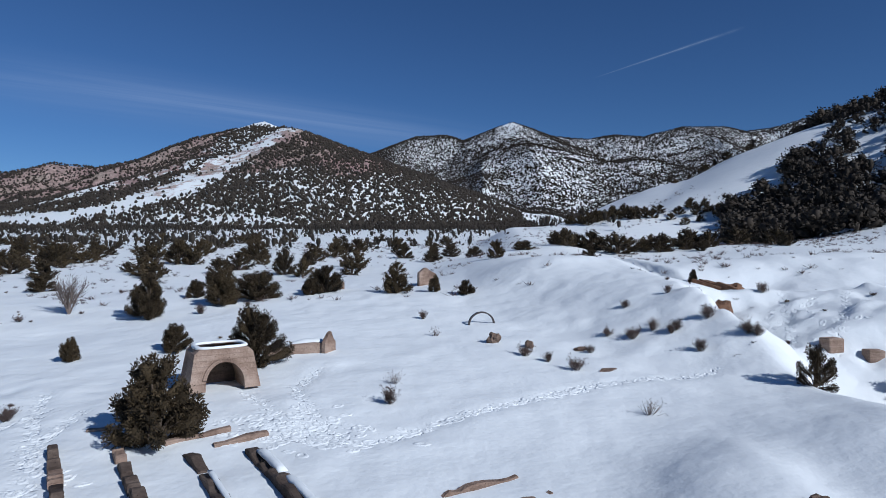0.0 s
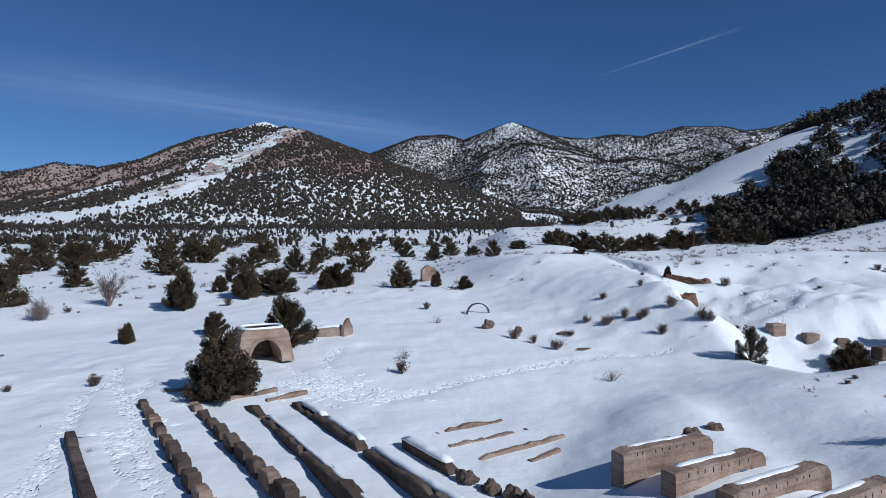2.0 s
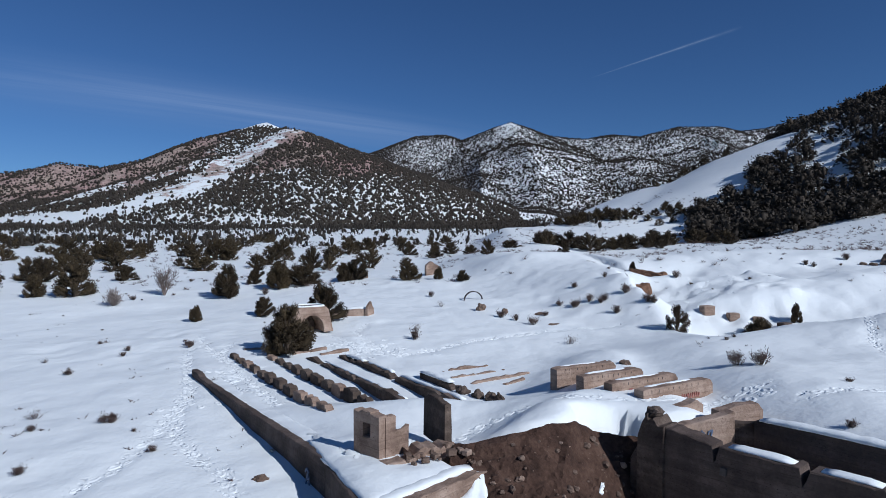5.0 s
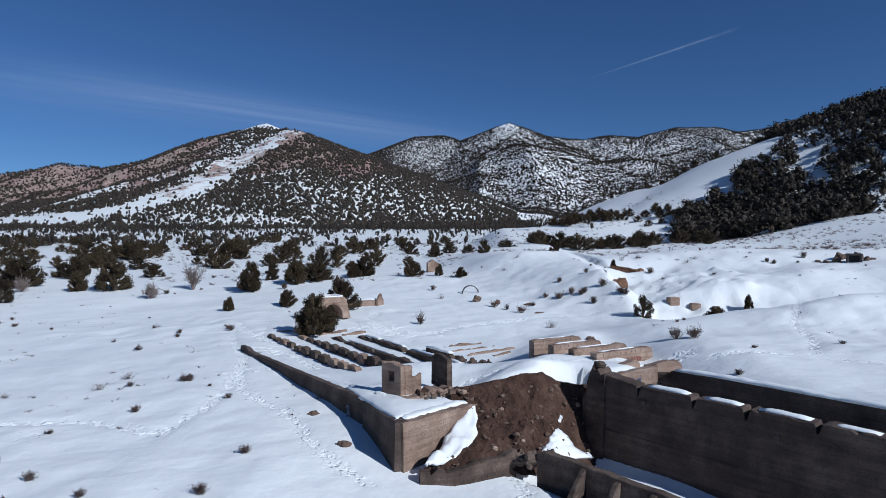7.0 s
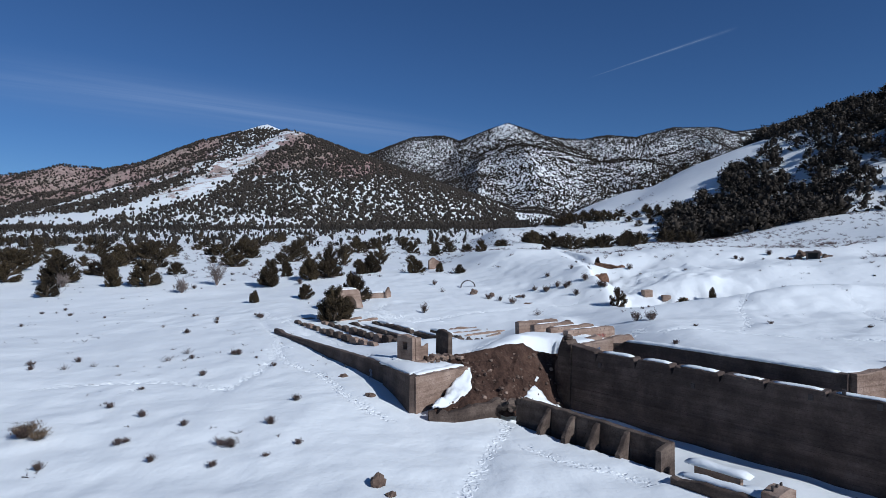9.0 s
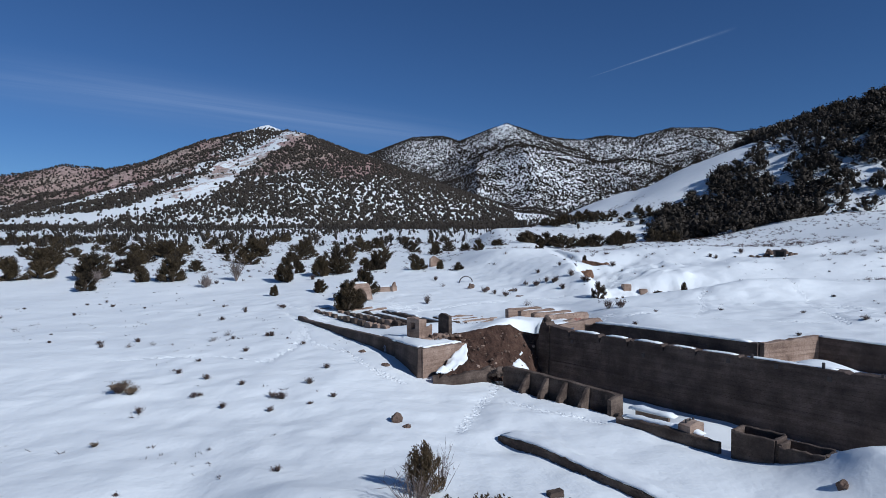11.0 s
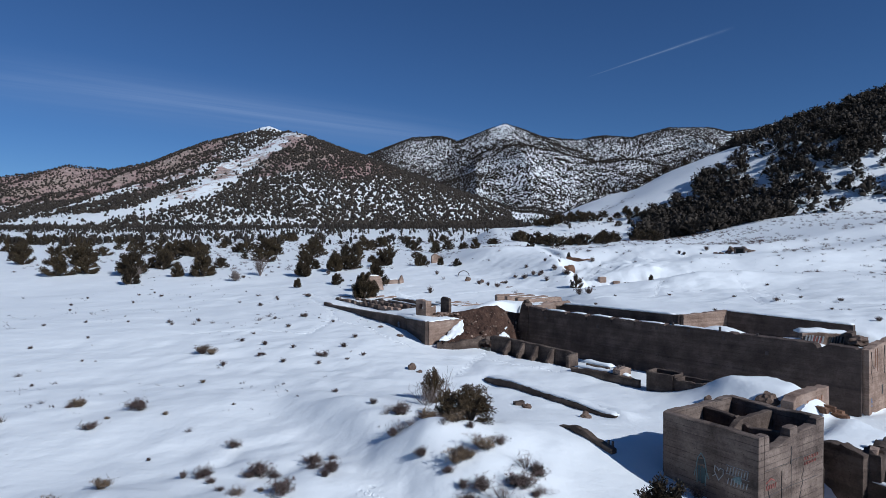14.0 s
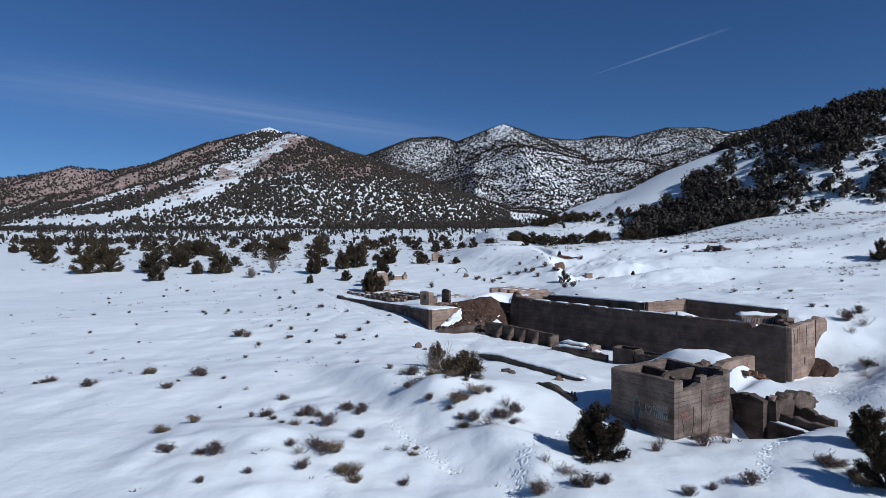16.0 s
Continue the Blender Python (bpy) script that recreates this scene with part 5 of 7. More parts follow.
snow_cap((8.9, -10.4), (12.2, -13.8), 0.55, [(0, -0.33), (1, -0.35)], 0.2, 162)
snow_cap((9.6, -9.3), (11.6, -11.3), 0.7, [(0, -0.15), (1, -0.2)], 0.25, 163)
snow_cap((10.9, -11.6), (12.0, -12.6), 0.9, [(0, -0.5), (1, -0.5)], 0.25, 164)
wall("concrete_block", (11.25, -13.5), (12.2, -12.9), 0.75, (-1.6, -1.6), [(0, 0.1), (0.5, 0.2), (1, 0.12)], "squat sunlit concrete block with iron bolts", PALE_LIT, seed=165, chip=0.04, step=0.25)
for k in range(3):
    wall("anchor_bolt", (11.4 + 0.25 * k, -13.35 + 0.17 * k), (11.47 + 0.25 * k, -13.31 + 0.17 * k), 0.08, (0.05, 0.05), [(0, 0.32), (1, 0.32)], "dark iron anchor bolt on a block", IRON, "anchor bolts", seed=170 + k, chip=0)
# the two open boxes
for k, (p, q) in enumerate((((13.0, -15.4), (14.3, -16.9)), ((14.45, -17.05), (15.75, -18.5)))):
    bx = thing("bin_box", p[0], p[1], -1.7, "open roofless concrete bin beside the long wall", "bin", "open bins")
    d = Vector((q[0] - p[0], q[1] - p[1], 0))
    nrm = Vector((d.y, -d.x, 0)).normalized() * -1.15
    zt = 0.42 - 0.2 * k
    r1, r2 = (p[0] + nrm.x, p[1] + nrm.y), (q[0] + nrm.x, q[1] + nrm.y)
    box_part("side_wall", bx, p, q, 0.2, -1.9, zt - 0.05, CONCRETE, seed=180 + k)
    box_part("side_wall", bx, r1, r2, 0.2, -1.9, zt, CONCRETE, seed=184 + k)
    box_part("end_wall", bx, p, r1, 0.2, -1.9, zt + 0.003, CONCRETE, seed=188 + k)
    box_part("end_wall", bx, q, r2, 0.2, -1.9, zt - 0.04, CONCRETE, seed=192 + k)

# -- thin low walls in the yard
LOW_TOPS = [(k / 8, gz(1.5 + 7.25 * k / 8 + 0.6, -13.6 - 9.8 * k / 8 + 0.5) + (0.02 if k < 7 else -0.12)) for k in range(9)]
wall("low_wall", (1.5, -13.6), (8.75, -23.4), 0.3, (-2.2, -2.9), LOW_TOPS, "thin low concrete wall half buried in snow", CONCRETE, seed=200, chip=0.04)
snow_cap((1.75, -13.4), (9.0, -23.2), 0.85, [(t, z + 0.01) for t, z in LOW_TOPS], 0.12, 201)
lump("rubble_stone", 3.2, -21.6, gz(3.2, -21.6) - 0.02, 0.7, 0.35, 0.3, CONCRETE, "dark chunk of concrete in the snow", "stone", 148, 30, cuts=1)
lump("rubble_stone", 6.9, -23.6, gz(6.9, -23.6) - 0.05, 0.5, 0.4, 0.45, ROCK, "grey stone in the snow", "stone", 149, 30)
wall("low_wall", (4.9, -27.4), (6.9, -30.3), 0.35, (-1.8, -1.8), [(0, gz(4.9, -27.4) + 0.1), (0.4, gz(5.7, -28.6) + 0.4), (1, gz(6.9, -30.3) + 0.25)], "short low concrete wall half buried in snow", CONCRETE, seed=202, chip=0.04)
for dx in (0.0, 0.16):
    wall("iron_stub", (6.7 + dx, -29.9 - dx), (6.76 + dx, -29.96 - dx), 0.07, (-0.6, -0.6), [(0, 0.12), (1, 0.12)], "thin rusty iron post", IRON, "iron stubs", seed=203, chip=0)
lump("rubble_stone", 3.6, -22.6, gz(3.6, -22.6), 0.5, 0.3, 0.3, ROCK, "dark stone in the snow", "stone", 48)
lump("boulder", -4.15, -12.4, gz(-4.15, -12.4) - 0.05, 0.55, 0.5, 0.62, ROCK, "small reddish boulder standing in the snow", "stone", 49, 20)
lump("rubble_stone", -3.5, -13.4, gz(-3.5, -13.4) - 0.05, 0.35, 0.3, 0.25, ROCK, "dark stone in the snow", "stone", 50)
lump("rubble_stone", 15.2, -20.6, gz(15.2, -20.6) - 0.08, 0.42, 0.36, 0.42, ROCK, "dark rusty lump in the snow", "stone", 51)

# -- the roofless block house
BLK = [(8.95, -31.6), (11.3, -35.1), (15.45, -32.1), (13.1, -28.6)]
ZT, ZB = 2.0, -1.75
house = thing("block_house", 11.3, -35.1, ZB, "roofless board-marked concrete block house with four cells and graffiti", "ruin")
hl, hf, hr, hb = BLK


def house_wall(name, a, b, tops, material, seed, th=0.4, base=ZB):
    o = house.matrix_basis.translation
    return wall_mesh(name, (a[0] - o.x, a[1] - o.y), (b[0] - o.x, b[1] - o.y), th, (base - o.z, base - o.z), [(t, z - o.z) for t, z in tops], material, house, seed=seed, step=0.3, chip=0.03)


left_wall = house_wall("wall", hl, lerp2(hl, hf, 1.047), [(0, ZT), (0.5, ZT + 0.02), (1, ZT)], HOUSE, 210)
right_wall = house_wall("wall", lerp2(hf, hr, 0.045), hr, [(0, ZT - 0.02), (0.07, ZT - 0.02), (0.075, ZT - 0.65), (0.27, ZT - 0.55), (0.4, ZT - 0.35), (0.405, ZT - 0.05), (0.52, ZT - 0.02), (0.525, ZT - 0.32), (0.86, ZT - 0.25), (0.865, ZT), (1, ZT)], HOUSE, 211)
house_wall("wall", hr, hb, [(0, ZT), (0.5, ZT - 0.1), (1, ZT)], HOUSE, 212)
house_wall("wall", hb, hl, [(0, ZT), (0.5, ZT - 0.05), (1, ZT)], HOUSE, 213)
house_wall("partition", lerp2(hl, hf, 0.5), lerp2(hb, hr, 0.5), [(0, ZT - 0.25), (0.2, ZT - 0.3), (0.3, ZT - 0.6), (0.45, ZT - 0.15), (1, ZT - 0.2)], CONCRETE, 214, 0.3)
house_wall("partition", lerp2(hl, hb, 0.52), lerp2(hf, hr, 0.46), [(0, ZT - 0.15), (0.45, ZT - 0.15), (0.6, ZT - 0.5), (0.85, ZT - 0.35), (1, ZT - 0.25)], CONCRETE, 215, 0.3)
o = house.matrix_basis.translation
lu = (hf[0] - hl[0], hf[1] - hl[1])
ru = (hr[0] - hf[0], hr[1] - hf[1])
hlo = (hl[0] - o.x, hl[1] - o.y, -o.z)
hfo = (0.0, 0.0, -o.z)
# a cloaked shape in teal, a heart, and rows of pale bars on the shaded side
strokes(left_wall, hlo, lu, [[(1.72, -0.6), (1.66, 0.0), (1.74, 0.45), (1.9, 0.7), (2.06, 0.5), (2.16, 0.0), (2.1, -0.65)], [(1.62, -0.1), (1.58, -0.35)], [(2.2, -0.1), (2.26, -0.3)]], 0.035, PAINT_TEAL, label="teal sprayed outline", lift=0.225)
strokes(left_wall, hlo, lu, [[(1.82, -0.5), (1.8, 0.1)], [(1.95, -0.55), (1.94, 0.1)], [(2.06, -0.5), (2.05, 0.05)]], 0.11, PAINT_DARKTEAL, label="dark teal sprayed fill", lift=0.222)
strokes(left_wall, hlo, lu, [[(1.84, 0.32), (1.98, 0.34)]], 0.2, PAINT_BLACK, label="black sprayed patch", lift=0.222)
strokes(left_wall, hlo, lu, [[(2.72, -0.2), (2.52, 0.15), (2.55, 0.36), (2.68, 0.3), (2.72, 0.2), (2.8, 0.32), (2.93, 0.3), (2.93, 0.1), (2.72, -0.2)], [(2.45, -0.1), (2.6, 0.02)]], 0.028, PAINT_WHITE, label="white sprayed heart", lift=0.225)
strokes(left_wall, hlo, lu, scribble(random.Random(8), 3.05, 0.22, 1.0, 0.3, 8) + scribble(random.Random(9), 3.08, -0.22, 0.95, 0.3, 7), 0.032, PAINT_WHITE, label="two rows of white sprayed bars", lift=0.225)
strokes(left_wall, hlo, lu, [[(3.05, 0.2), (4.05, 0.18)], [(3.05, 0.55), (4.02, 0.55)]], 0.018, PAINT_WHITE, label="thin white sprayed lines", lift=0.226)
strokes(left_wall, hlo, lu, [[(3.42, 0.05), (3.62, 0.16), (3.68, 0.0), (3.46, 0.02)]], 0.15, PAINT_TEAL, label="pale teal sprayed patch", lift=0.229)
strokes(right_wall, hfo, ru, scribble(random.Random(10), 3.3, 0.4, 1.3, 0.14, 9) + scribble(random.Random(11), 3.35, 0.2, 1.1, 0.12, 8), 0.03, PAINT_RED, label="rows of faded red bars", lift=0.225)
strokes(right_wall, hfo, ru, scribble(random.Random(12), 0.3, -0.2, 0.8, 0.2, 6) + [[(0.35, 0.1), (0.7, 0.22), (0.95, 0.1)]], 0.04, PAINT_RED, label="faded red bars", lift=0.225)


def crack(r, x, top, low, drift=0.05):
    """A jagged downward line."""
    out, z = [(x, top)], top
    while z > low:
        z -= r.uniform(0.06, 0.2)
        x += r.uniform(-1, 1) * drift * 2
        out.append((x, z))
    return out


rc = random.Random(61)
strokes(right_wall, hfo, ru, [crack(rc, 1.55, 0.35, -1.5), crack(rc, 3.35, 0.1, -1.1), crack(rc, 2.35, 1.2, 0.5), crack(rc, 0.5, 0.2, -0.9)], 0.022, PAINT_BLACK, "crack", "dark cracks", lift=0.218)
strokes(right_wall, hfo, ru, [[(0.3, 0.6), (1.9, 0.57), (2.6, 0.62), (4.7, 0.58)], [(0.3, -0.45), (2.2, -0.42), (4.6, -0.47)], [(2.3, 1.2), (2.32, -1.2)]], 0.014, PAINT_BLACK, "form_joint", "dark joint of the form boards", lift=0.212)
for k in range(9):
    t = rng.uniform(0.1, 0.9)
    p = lerp2(hf, hr, t)
    x, y = p[0] + 0.61 * 0.45 + rng.uniform(-0.1, 0.3), p[1] - 0.79 * 0.45 - rng.uniform(0, 0.3)
    s = rng.uniform(0.2, 0.5)
    lump("rubble_stone", x, y, gz(x, y) - 0.02, s, s * 0.7, s * 0.5, PALE_LIT if k % 2 else ROCK, "chunk of fallen concrete at a wall foot", "stone", 220 + k, rng.uniform(0, 180), "rubble at the block house", cuts=1)

# -- the painted block, mound and broken walls east of it
gb = wall("painted_block", (18.2, -24.2), (21.9, -21.3), 0.7, (-2.2, -2.2), [(0, 0.55), (0.1, 0.8), (0.6, 0.85), (1, 0.8)], "thick sunlit concrete block with orange and blue graffiti", PALE_LIT, seed=230)
strokes(gb, (18.2, -24.2, 0), (3.7, 2.9), [[(0.4, 0.05), (1.3, 0.15)], [(0.6, -0.2), (1.1, -0.22)]], 0.2, PAINT_BLUE, label="blue sprayed mark", lift=0.375)
strokes(gb, (18.2, -24.2, 0), (3.7, 2.9), scribble(random.Random(13), 1.6, -0.5, 2.2, 0.9, 7), 0.1, PAINT_ORANGE, label="faded orange sprayed bars", lift=0.375)
lump("boulder", 17.8, -22.9, gz(17.8, -22.9) - 0.25, 1.1, 0.9, 1.0, ROCK, "dark rounded concrete lump in a snow mound", "stone", 52, 30, cuts=3)
for k, (x, y) in enumerate(((20.4, -23.6), (21.2, -23.0), (22.0, -22.4), (22.6, -21.8), (21.6, -23.5))):
    lump("fallen_plank", x, y, gz(x, y) - 0.05, 0.9, 0.3, 0.35, WOOD, "weathered fallen plank leaning on a block", "plank", 240 + k, 120, "fallen planks", cuts=1)
wall("yard_wall", YARD[0], YARD[1], 0.6, (-3.6, -3.8), [(0, -0.1), (0.4, -0.14), (0.7, -0.05), (1, -0.25)], "dark concrete wall behind the block house", CONCRETE, seed=250, chip=0.07)
wall("yard_wall", (18.7, -30.55), YARD[2], 0.85, (-3.6, -2.4), [(0, -0.3), (0.1, -0.15), (0.3, -0.22), (0.36, -0.02), (0.42, -0.2), (0.6, -0.1), (0.75, -0.35), (1, -0.75)], "broken concrete wall with a ragged rubble top", CONCRETE, seed=251, chip=0.13, step=0.22, batter=0.1)
wall("yard_wall", (15.9, -31.3), (17.2, -27.9), 0.5, (-3.6, -3.6), [(0, -0.55), (0.5, -0.35), (1, -0.2)], "dark concrete wall joining the block house", CONCRETE, seed=252, chip=0.06)
for k in range(9):
    p = lerp2(YARD[1], YARD[2], 0.12 + 0.1 * k)
    q = rng.uniform(0.25, 0.6)
    lump("rubble_stone", p[0] + rng.uniform(-0.2, 0.2), p[1] + rng.uniform(-0.2, 0.2), -0.28 - 0.045 * k, q, q * 0.6, q * 0.5, CONCRETE if k % 3 else PALE_LIT, "broken chunk of concrete on a ragged wall top", "stone", 720 + k, rng.uniform(0, 180), "rubble on the yard wall", cuts=1)
wall("step_wall", STEP[0], STEP[1], 0.5, (-3.8, -3.8), [(0, -1.5), (0.4, -1.58), (1, -1.95)], "low dark concrete wall with a snow strip on top", CONCRETE, seed=254, chip=0.06)
snow_cap(lerp2(STEP[0], STEP[1], 0.06), lerp2(STEP[0], STEP[1], 0.97), 0.4, [(0, -1.5), (0.4, -1.58), (1, -1.95)], 0.09, 260)
wall("step_wall", (STEP[0][0] + 0.5, STEP[0][1] + 0.35), (STEP[1][0] + 0.5, STEP[1][1] + 0.35), 0.42, (-3.6, -3.6), [(0, -1.05), (0.3, -1.12), (0.7, -1.2), (1, -1.55)], "long concrete slab edged with snow", CONCRETE, seed=255, chip=0.07)
wall("step_wall", (20.9, -28.9), (22.3, -31.4), 0.35, (-2.6, -2.6), [(0, -0.95), (0.3, -0.85), (0.6, -1.05), (1, -1.25)], "broken end of a concrete slab in the snow", CONCRETE, seed=256, chip=0.1)
lump("rubble_stone", 23.6, -26.6, gz(23.6, -26.6) - 0.05, 0.6, 0.5, 0.3, ROCK, "dark stone in the snow", "stone", 53)
lump("rubble_stone", 24.6, -23.9, gz(24.6, -23.9) - 0.05, 0.9, 0.5, 0.35, PALE_LIT, "fallen concrete chunk in the snow", "stone", 54)

# -- the vaulted hut
HX, HY = -13.9, 30.9
hz = gz(HX, HY) + 0.1
hut = thing("vaulted_hut", HX, HY, hz, "squat tapering concrete hut with an arched opening and open snow-edged top", "hut")
hut.rotation_euler = (0, 0, radians(34))
bm = bmesh.new()
W, D, H, TW, TD = 1.75, 1.4, 2.05, 1.4, 1.1
arch = [(-0.95, 0.0)] + [(-0.95 * math.cos(math.radians(180 * i / 14)), 0.25 + 1.15 * math.sin(math.radians(180 * i / 14))) for i in range(15)] + [(0.95, 0.0)]


def face_y(z, sign):
    return sign * (D + (TD - D) * z / H)


def face_x(z, sign):
    return sign * (W + (TW - W) * z / H)


for sign in (-1, 1):
    outer = []
    for x, z in arch:
        outer.append(bm.verts.new((x, face_y(z, sign), z)))
    rim = []
    for k, (x, z) in enumerate(arch):
        t = k / (len(arch) - 1)
        if t < 0.28:
            zz = H * t / 0.28
            rim.append(bm.verts.new((face_x(zz, -1), face_y(zz, sign), zz)))
        elif t > 0.72:
            zz = H * (1 - t) / 0.28
            rim.append(bm.verts.new((face_x(zz, 1), face_y(zz, sign), zz)))
        else:
            rim.append(bm.verts.new((face_x(H, -1) + (t - 0.28) / 0.44 * 2 * TW, face_y(H, sign), H)))
    for k in range(len(arch) - 1):
        bm.faces.new((outer[k], outer[k + 1], rim[k + 1], rim[k]))
    if sign < 0:
        front, front_rim = outer, rim
    else:
        for k in range(len(arch) - 1):
            bm.faces.new((front[k], front[k + 1], outer[k + 1], outer[k]))
        for k in list(range(0, 5)) + list(range(len(arch) - 6, len(arch) - 1)):
            bm.faces.new((front_rim[k], front_rim[k + 1], rim[k + 1], rim[k]))
        mid = [(front_rim[k], rim[k]) for k in range(5, len(arch) - 5)]
        for (p, q), (p2, q2) in zip(mid, mid[1:]):
            a1, b1 = bm.verts.new(p.co.lerp(q.co, 0.22)), bm.verts.new(p.co.lerp(q.co, 0.78))
            a2, b2 = bm.verts.new(p2.co.lerp(q2.co, 0.22)), bm.verts.new(p2.co.lerp(q2.co, 0.78))
            bm.faces.new((p, p2, a2, a1))
            bm.faces.new((b1, b2, q2, q))
bmesh.ops.recalc_face_normals(bm, faces=bm.faces[:])
part("vault", bm, PALE_LIT, hut)
hbm = bmesh.new()
rim_rows = []
for i in range(28):
    a = i * 6.2832 / 28
    c, s_ = math.cos(a), math.sin(a)
    fat = 0.1 + 0.035 * noise.noise(Vector((3 * c, 3 * s_, 1.0)))
    # a rounded rectangle rather than an ellipse
    k = 1 / max(abs(c) ** 4 + abs(s_) ** 4, 1e-6) ** 0.25
    row = []
    for j in range(6):
        b = j * 6.2832 / 6
        row.append(hbm.verts.new(((TW * 0.86 + fat * math.cos(b) * 1.3) * c * k, (TD * 0.84 + fat * math.cos(b) * 1.3) * s_ * k, H + 0.02 + fat * math.sin(b))))
    rim_rows.append(row)
for p, q in zip(rim_rows, rim_rows[1:] + rim_rows[:1]):
    for j in range(6):
        hbm.faces.new((p[j], q[j], q[(j + 1) % 6], p[(j + 1) % 6])).smooth = True
bmesh.ops.recalc_face_normals(hbm, faces=hbm.faces[:])
part("snow_rim", hbm, SNOW, hut, "snow along the open top")
bm = bmesh.new()
for k in range(12):
    t0, t1 = math.radians(15 + 150 * k / 12), math.radians(15 + 150 * (k + 1) / 12)
    q = [bm.verts.new((-r_ * math.cos(t), face_y(0.25 + 1.15 * math.sin(t), -1) - dy, 0.25 + zr * math.sin(t))) for r_, zr, dy in ((0.95, 1.15, 0.07), (1.13, 1.33, 0.07)) for t in (t0, t1)]
    bm.faces.new((q[0], q[1], q[3], q[2]))
geo = bmesh.ops.extrude_face_region(bm, geom=bm.faces[:])
bmesh.ops.translate(bm, verts=[v for v in geo["geom"] if isinstance(v, bmesh.types.BMVert)], vec=(0, 0.12, 0))
bmesh.ops.recalc_face_normals(bm, faces=bm.faces[:])
part("arch_ring", bm, PALE_LIT, hut)
bm = bmesh.new()
bmesh.ops.create_cube(bm, size=1.0, matrix=pose(0.0, 0.85, 0.7) @ Matrix.Diagonal((2.0, 0.16, 1.5, 1)))
bmesh.ops.bevel(bm, geom=bm.edges[:], offset=0.04, segments=2, affect="EDGES")
part("inner_wall", bm, CONCRETE, hut)

# -- low corner wall beyond the hut
wall("corner_wall", (-13.4, 36.6), (-12.2, 37.8), 0.4, (1.8, 1.9), [(0, 3.1), (1, 3.2)], "short piece of a low concrete wall", PALE_LIT, seed=270)
wall("corner_wall", (-12.2, 37.9), (-10.0, 38.2), 0.4, (1.9, 1.9), [(0, 3.3), (0.5, 3.4), (1, 3.4)], "low sunlit concrete wall with snow heaped behind", PALE_LIT, seed=271)
wall("corner_wall", (-10.05, 37.8), (-9.6, 38.9), 0.26, (1.8, 1.8), [(0, 3.4), (0.3, 3.85), (0.6, 4.05), (0.8, 3.6), (1, 3.4)], "pointed upright end of a broken concrete wall", PALE_LIT, seed=272, step=0.25)
snow_cap((-12.5, 38.5), (-10.2, 38.8), 1.0, [(0, 3.1), (1, 3.3)], 0.35, 273)

# -- half ring of a culvert, gatepost stone, rocks, timber and blocks on the far side
CX, CY = 0.2, 47.6
cz = gz(CX, CY)
bm = bmesh.new()
rings = []
for i in range(17):
    t = math.radians(180 * i / 16)
    row = []
    for rr, yy in ((0.95, -0.14), (1.06, -0.14), (1.06, 0.14), (0.95, 0.14)):
        row.append(bm.verts.new((-rr * math.cos(t), yy, rr * math.sin(t) * 0.95 - 0.05)))
    rings.append(row)
for p, q in zip(rings, rings[1:]):
    for k in range(4):
        bm.faces.new((p[k], p[(k + 1) % 4], q[(k + 1) % 4], q[k]))
bm.faces.new(rings[0][::-1])
bm.faces.new(rings[-1])
ob = part("culvert_ring", bm, IRON, None)
ob.matrix_world = pose(CX, CY, cz, 0, 0, 12)
tagged(ob, "thin dark half ring of a culvert standing in the snow", "culvert")
far = [("standing_stone", 0.9, 41.6, 0.75, 0.6, 0.95, ROCK, "stubby brown standing stone in the snow"), ("rubble_stone", 3.2, 40.5, 0.6, 0.5, 0.6, ROCK, "dark stone in the snow"),
       ("rubble_stone", 6.5, 40.0, 0.8, 0.5, 0.35, ROCK, "dark stone in the snow"), ("rubble_stone", 7.2, 35.2, 1.0, 0.4, 0.25, ROCK, "flat dark stone in the snow"),
       ("boulder", 18.6, 47.4, 1.6, 1.2, 2.3, WOOD, "brown boulder on a snowy bank"), ("boulder", 23.3, 55.8, 1.7, 1.2, 1.1, WOOD, "reddish boulder beside fallen timber"),
       ("concrete_cube", 22.3, 39.4, 1.15, 0.9, 0.95, PALE_LIT, "tilted concrete block on a snowy bank"), ("concrete_cube", 24.4, 38.6, 1.0, 0.8, 0.8, PALE_LIT, "tilted concrete block on a snowy bank"),
       ("concrete_cube", 26.3, 37.8, 0.9, 0.8, 0.75, PALE_LIT, "tilted concrete block on a snowy bank"), ("concrete_cube", 28.0, 36.3, 1.1, 0.8, 0.9, CONCRETE, "tilted concrete block on a snowy bank")]
for k, (nm, x, y, sx, sy, sz, mt, lb) in enumerate(far):
    lump(nm, x, y, gz(x, y) - 0.12, sx, sy, sz, mt, lb, "stone" if "cube" not in nm else "block", 500 + k, rng.uniform(0, 90), cuts=3 if "cube" not in nm else 1, rough=0.2 if "cube" not in nm else 0.08)
for k, (x, y, turn, lng) in enumerate(((20.6, 55.4, -28, 2.0), (21.5, 55.0, -34, 2.6), (22.2, 56.2, -10, 2.0), (22.0, 54.6, -40, 1.4))):
    ob = lump("fallen_timber", x, y, gz(x, y), lng * 1.25, 0.36, 0.4, WOOD, "weathered reddish timber lying in snow", "timber", 520 + k, turn, "fallen timbers", cuts=1)
    ob.matrix_world = pose(x, y, gz(x, y) + 0.25, 0, 16, turn)
wall("far_wall", (-6.4, 69.0), (-4.6, 70.2), 0.5, (3.5, 3.5), [(0, 6.3), (0.4, 6.9), (1, 6.2)], "broken brown concrete wall among junipers", PALE_LIT, seed=280)
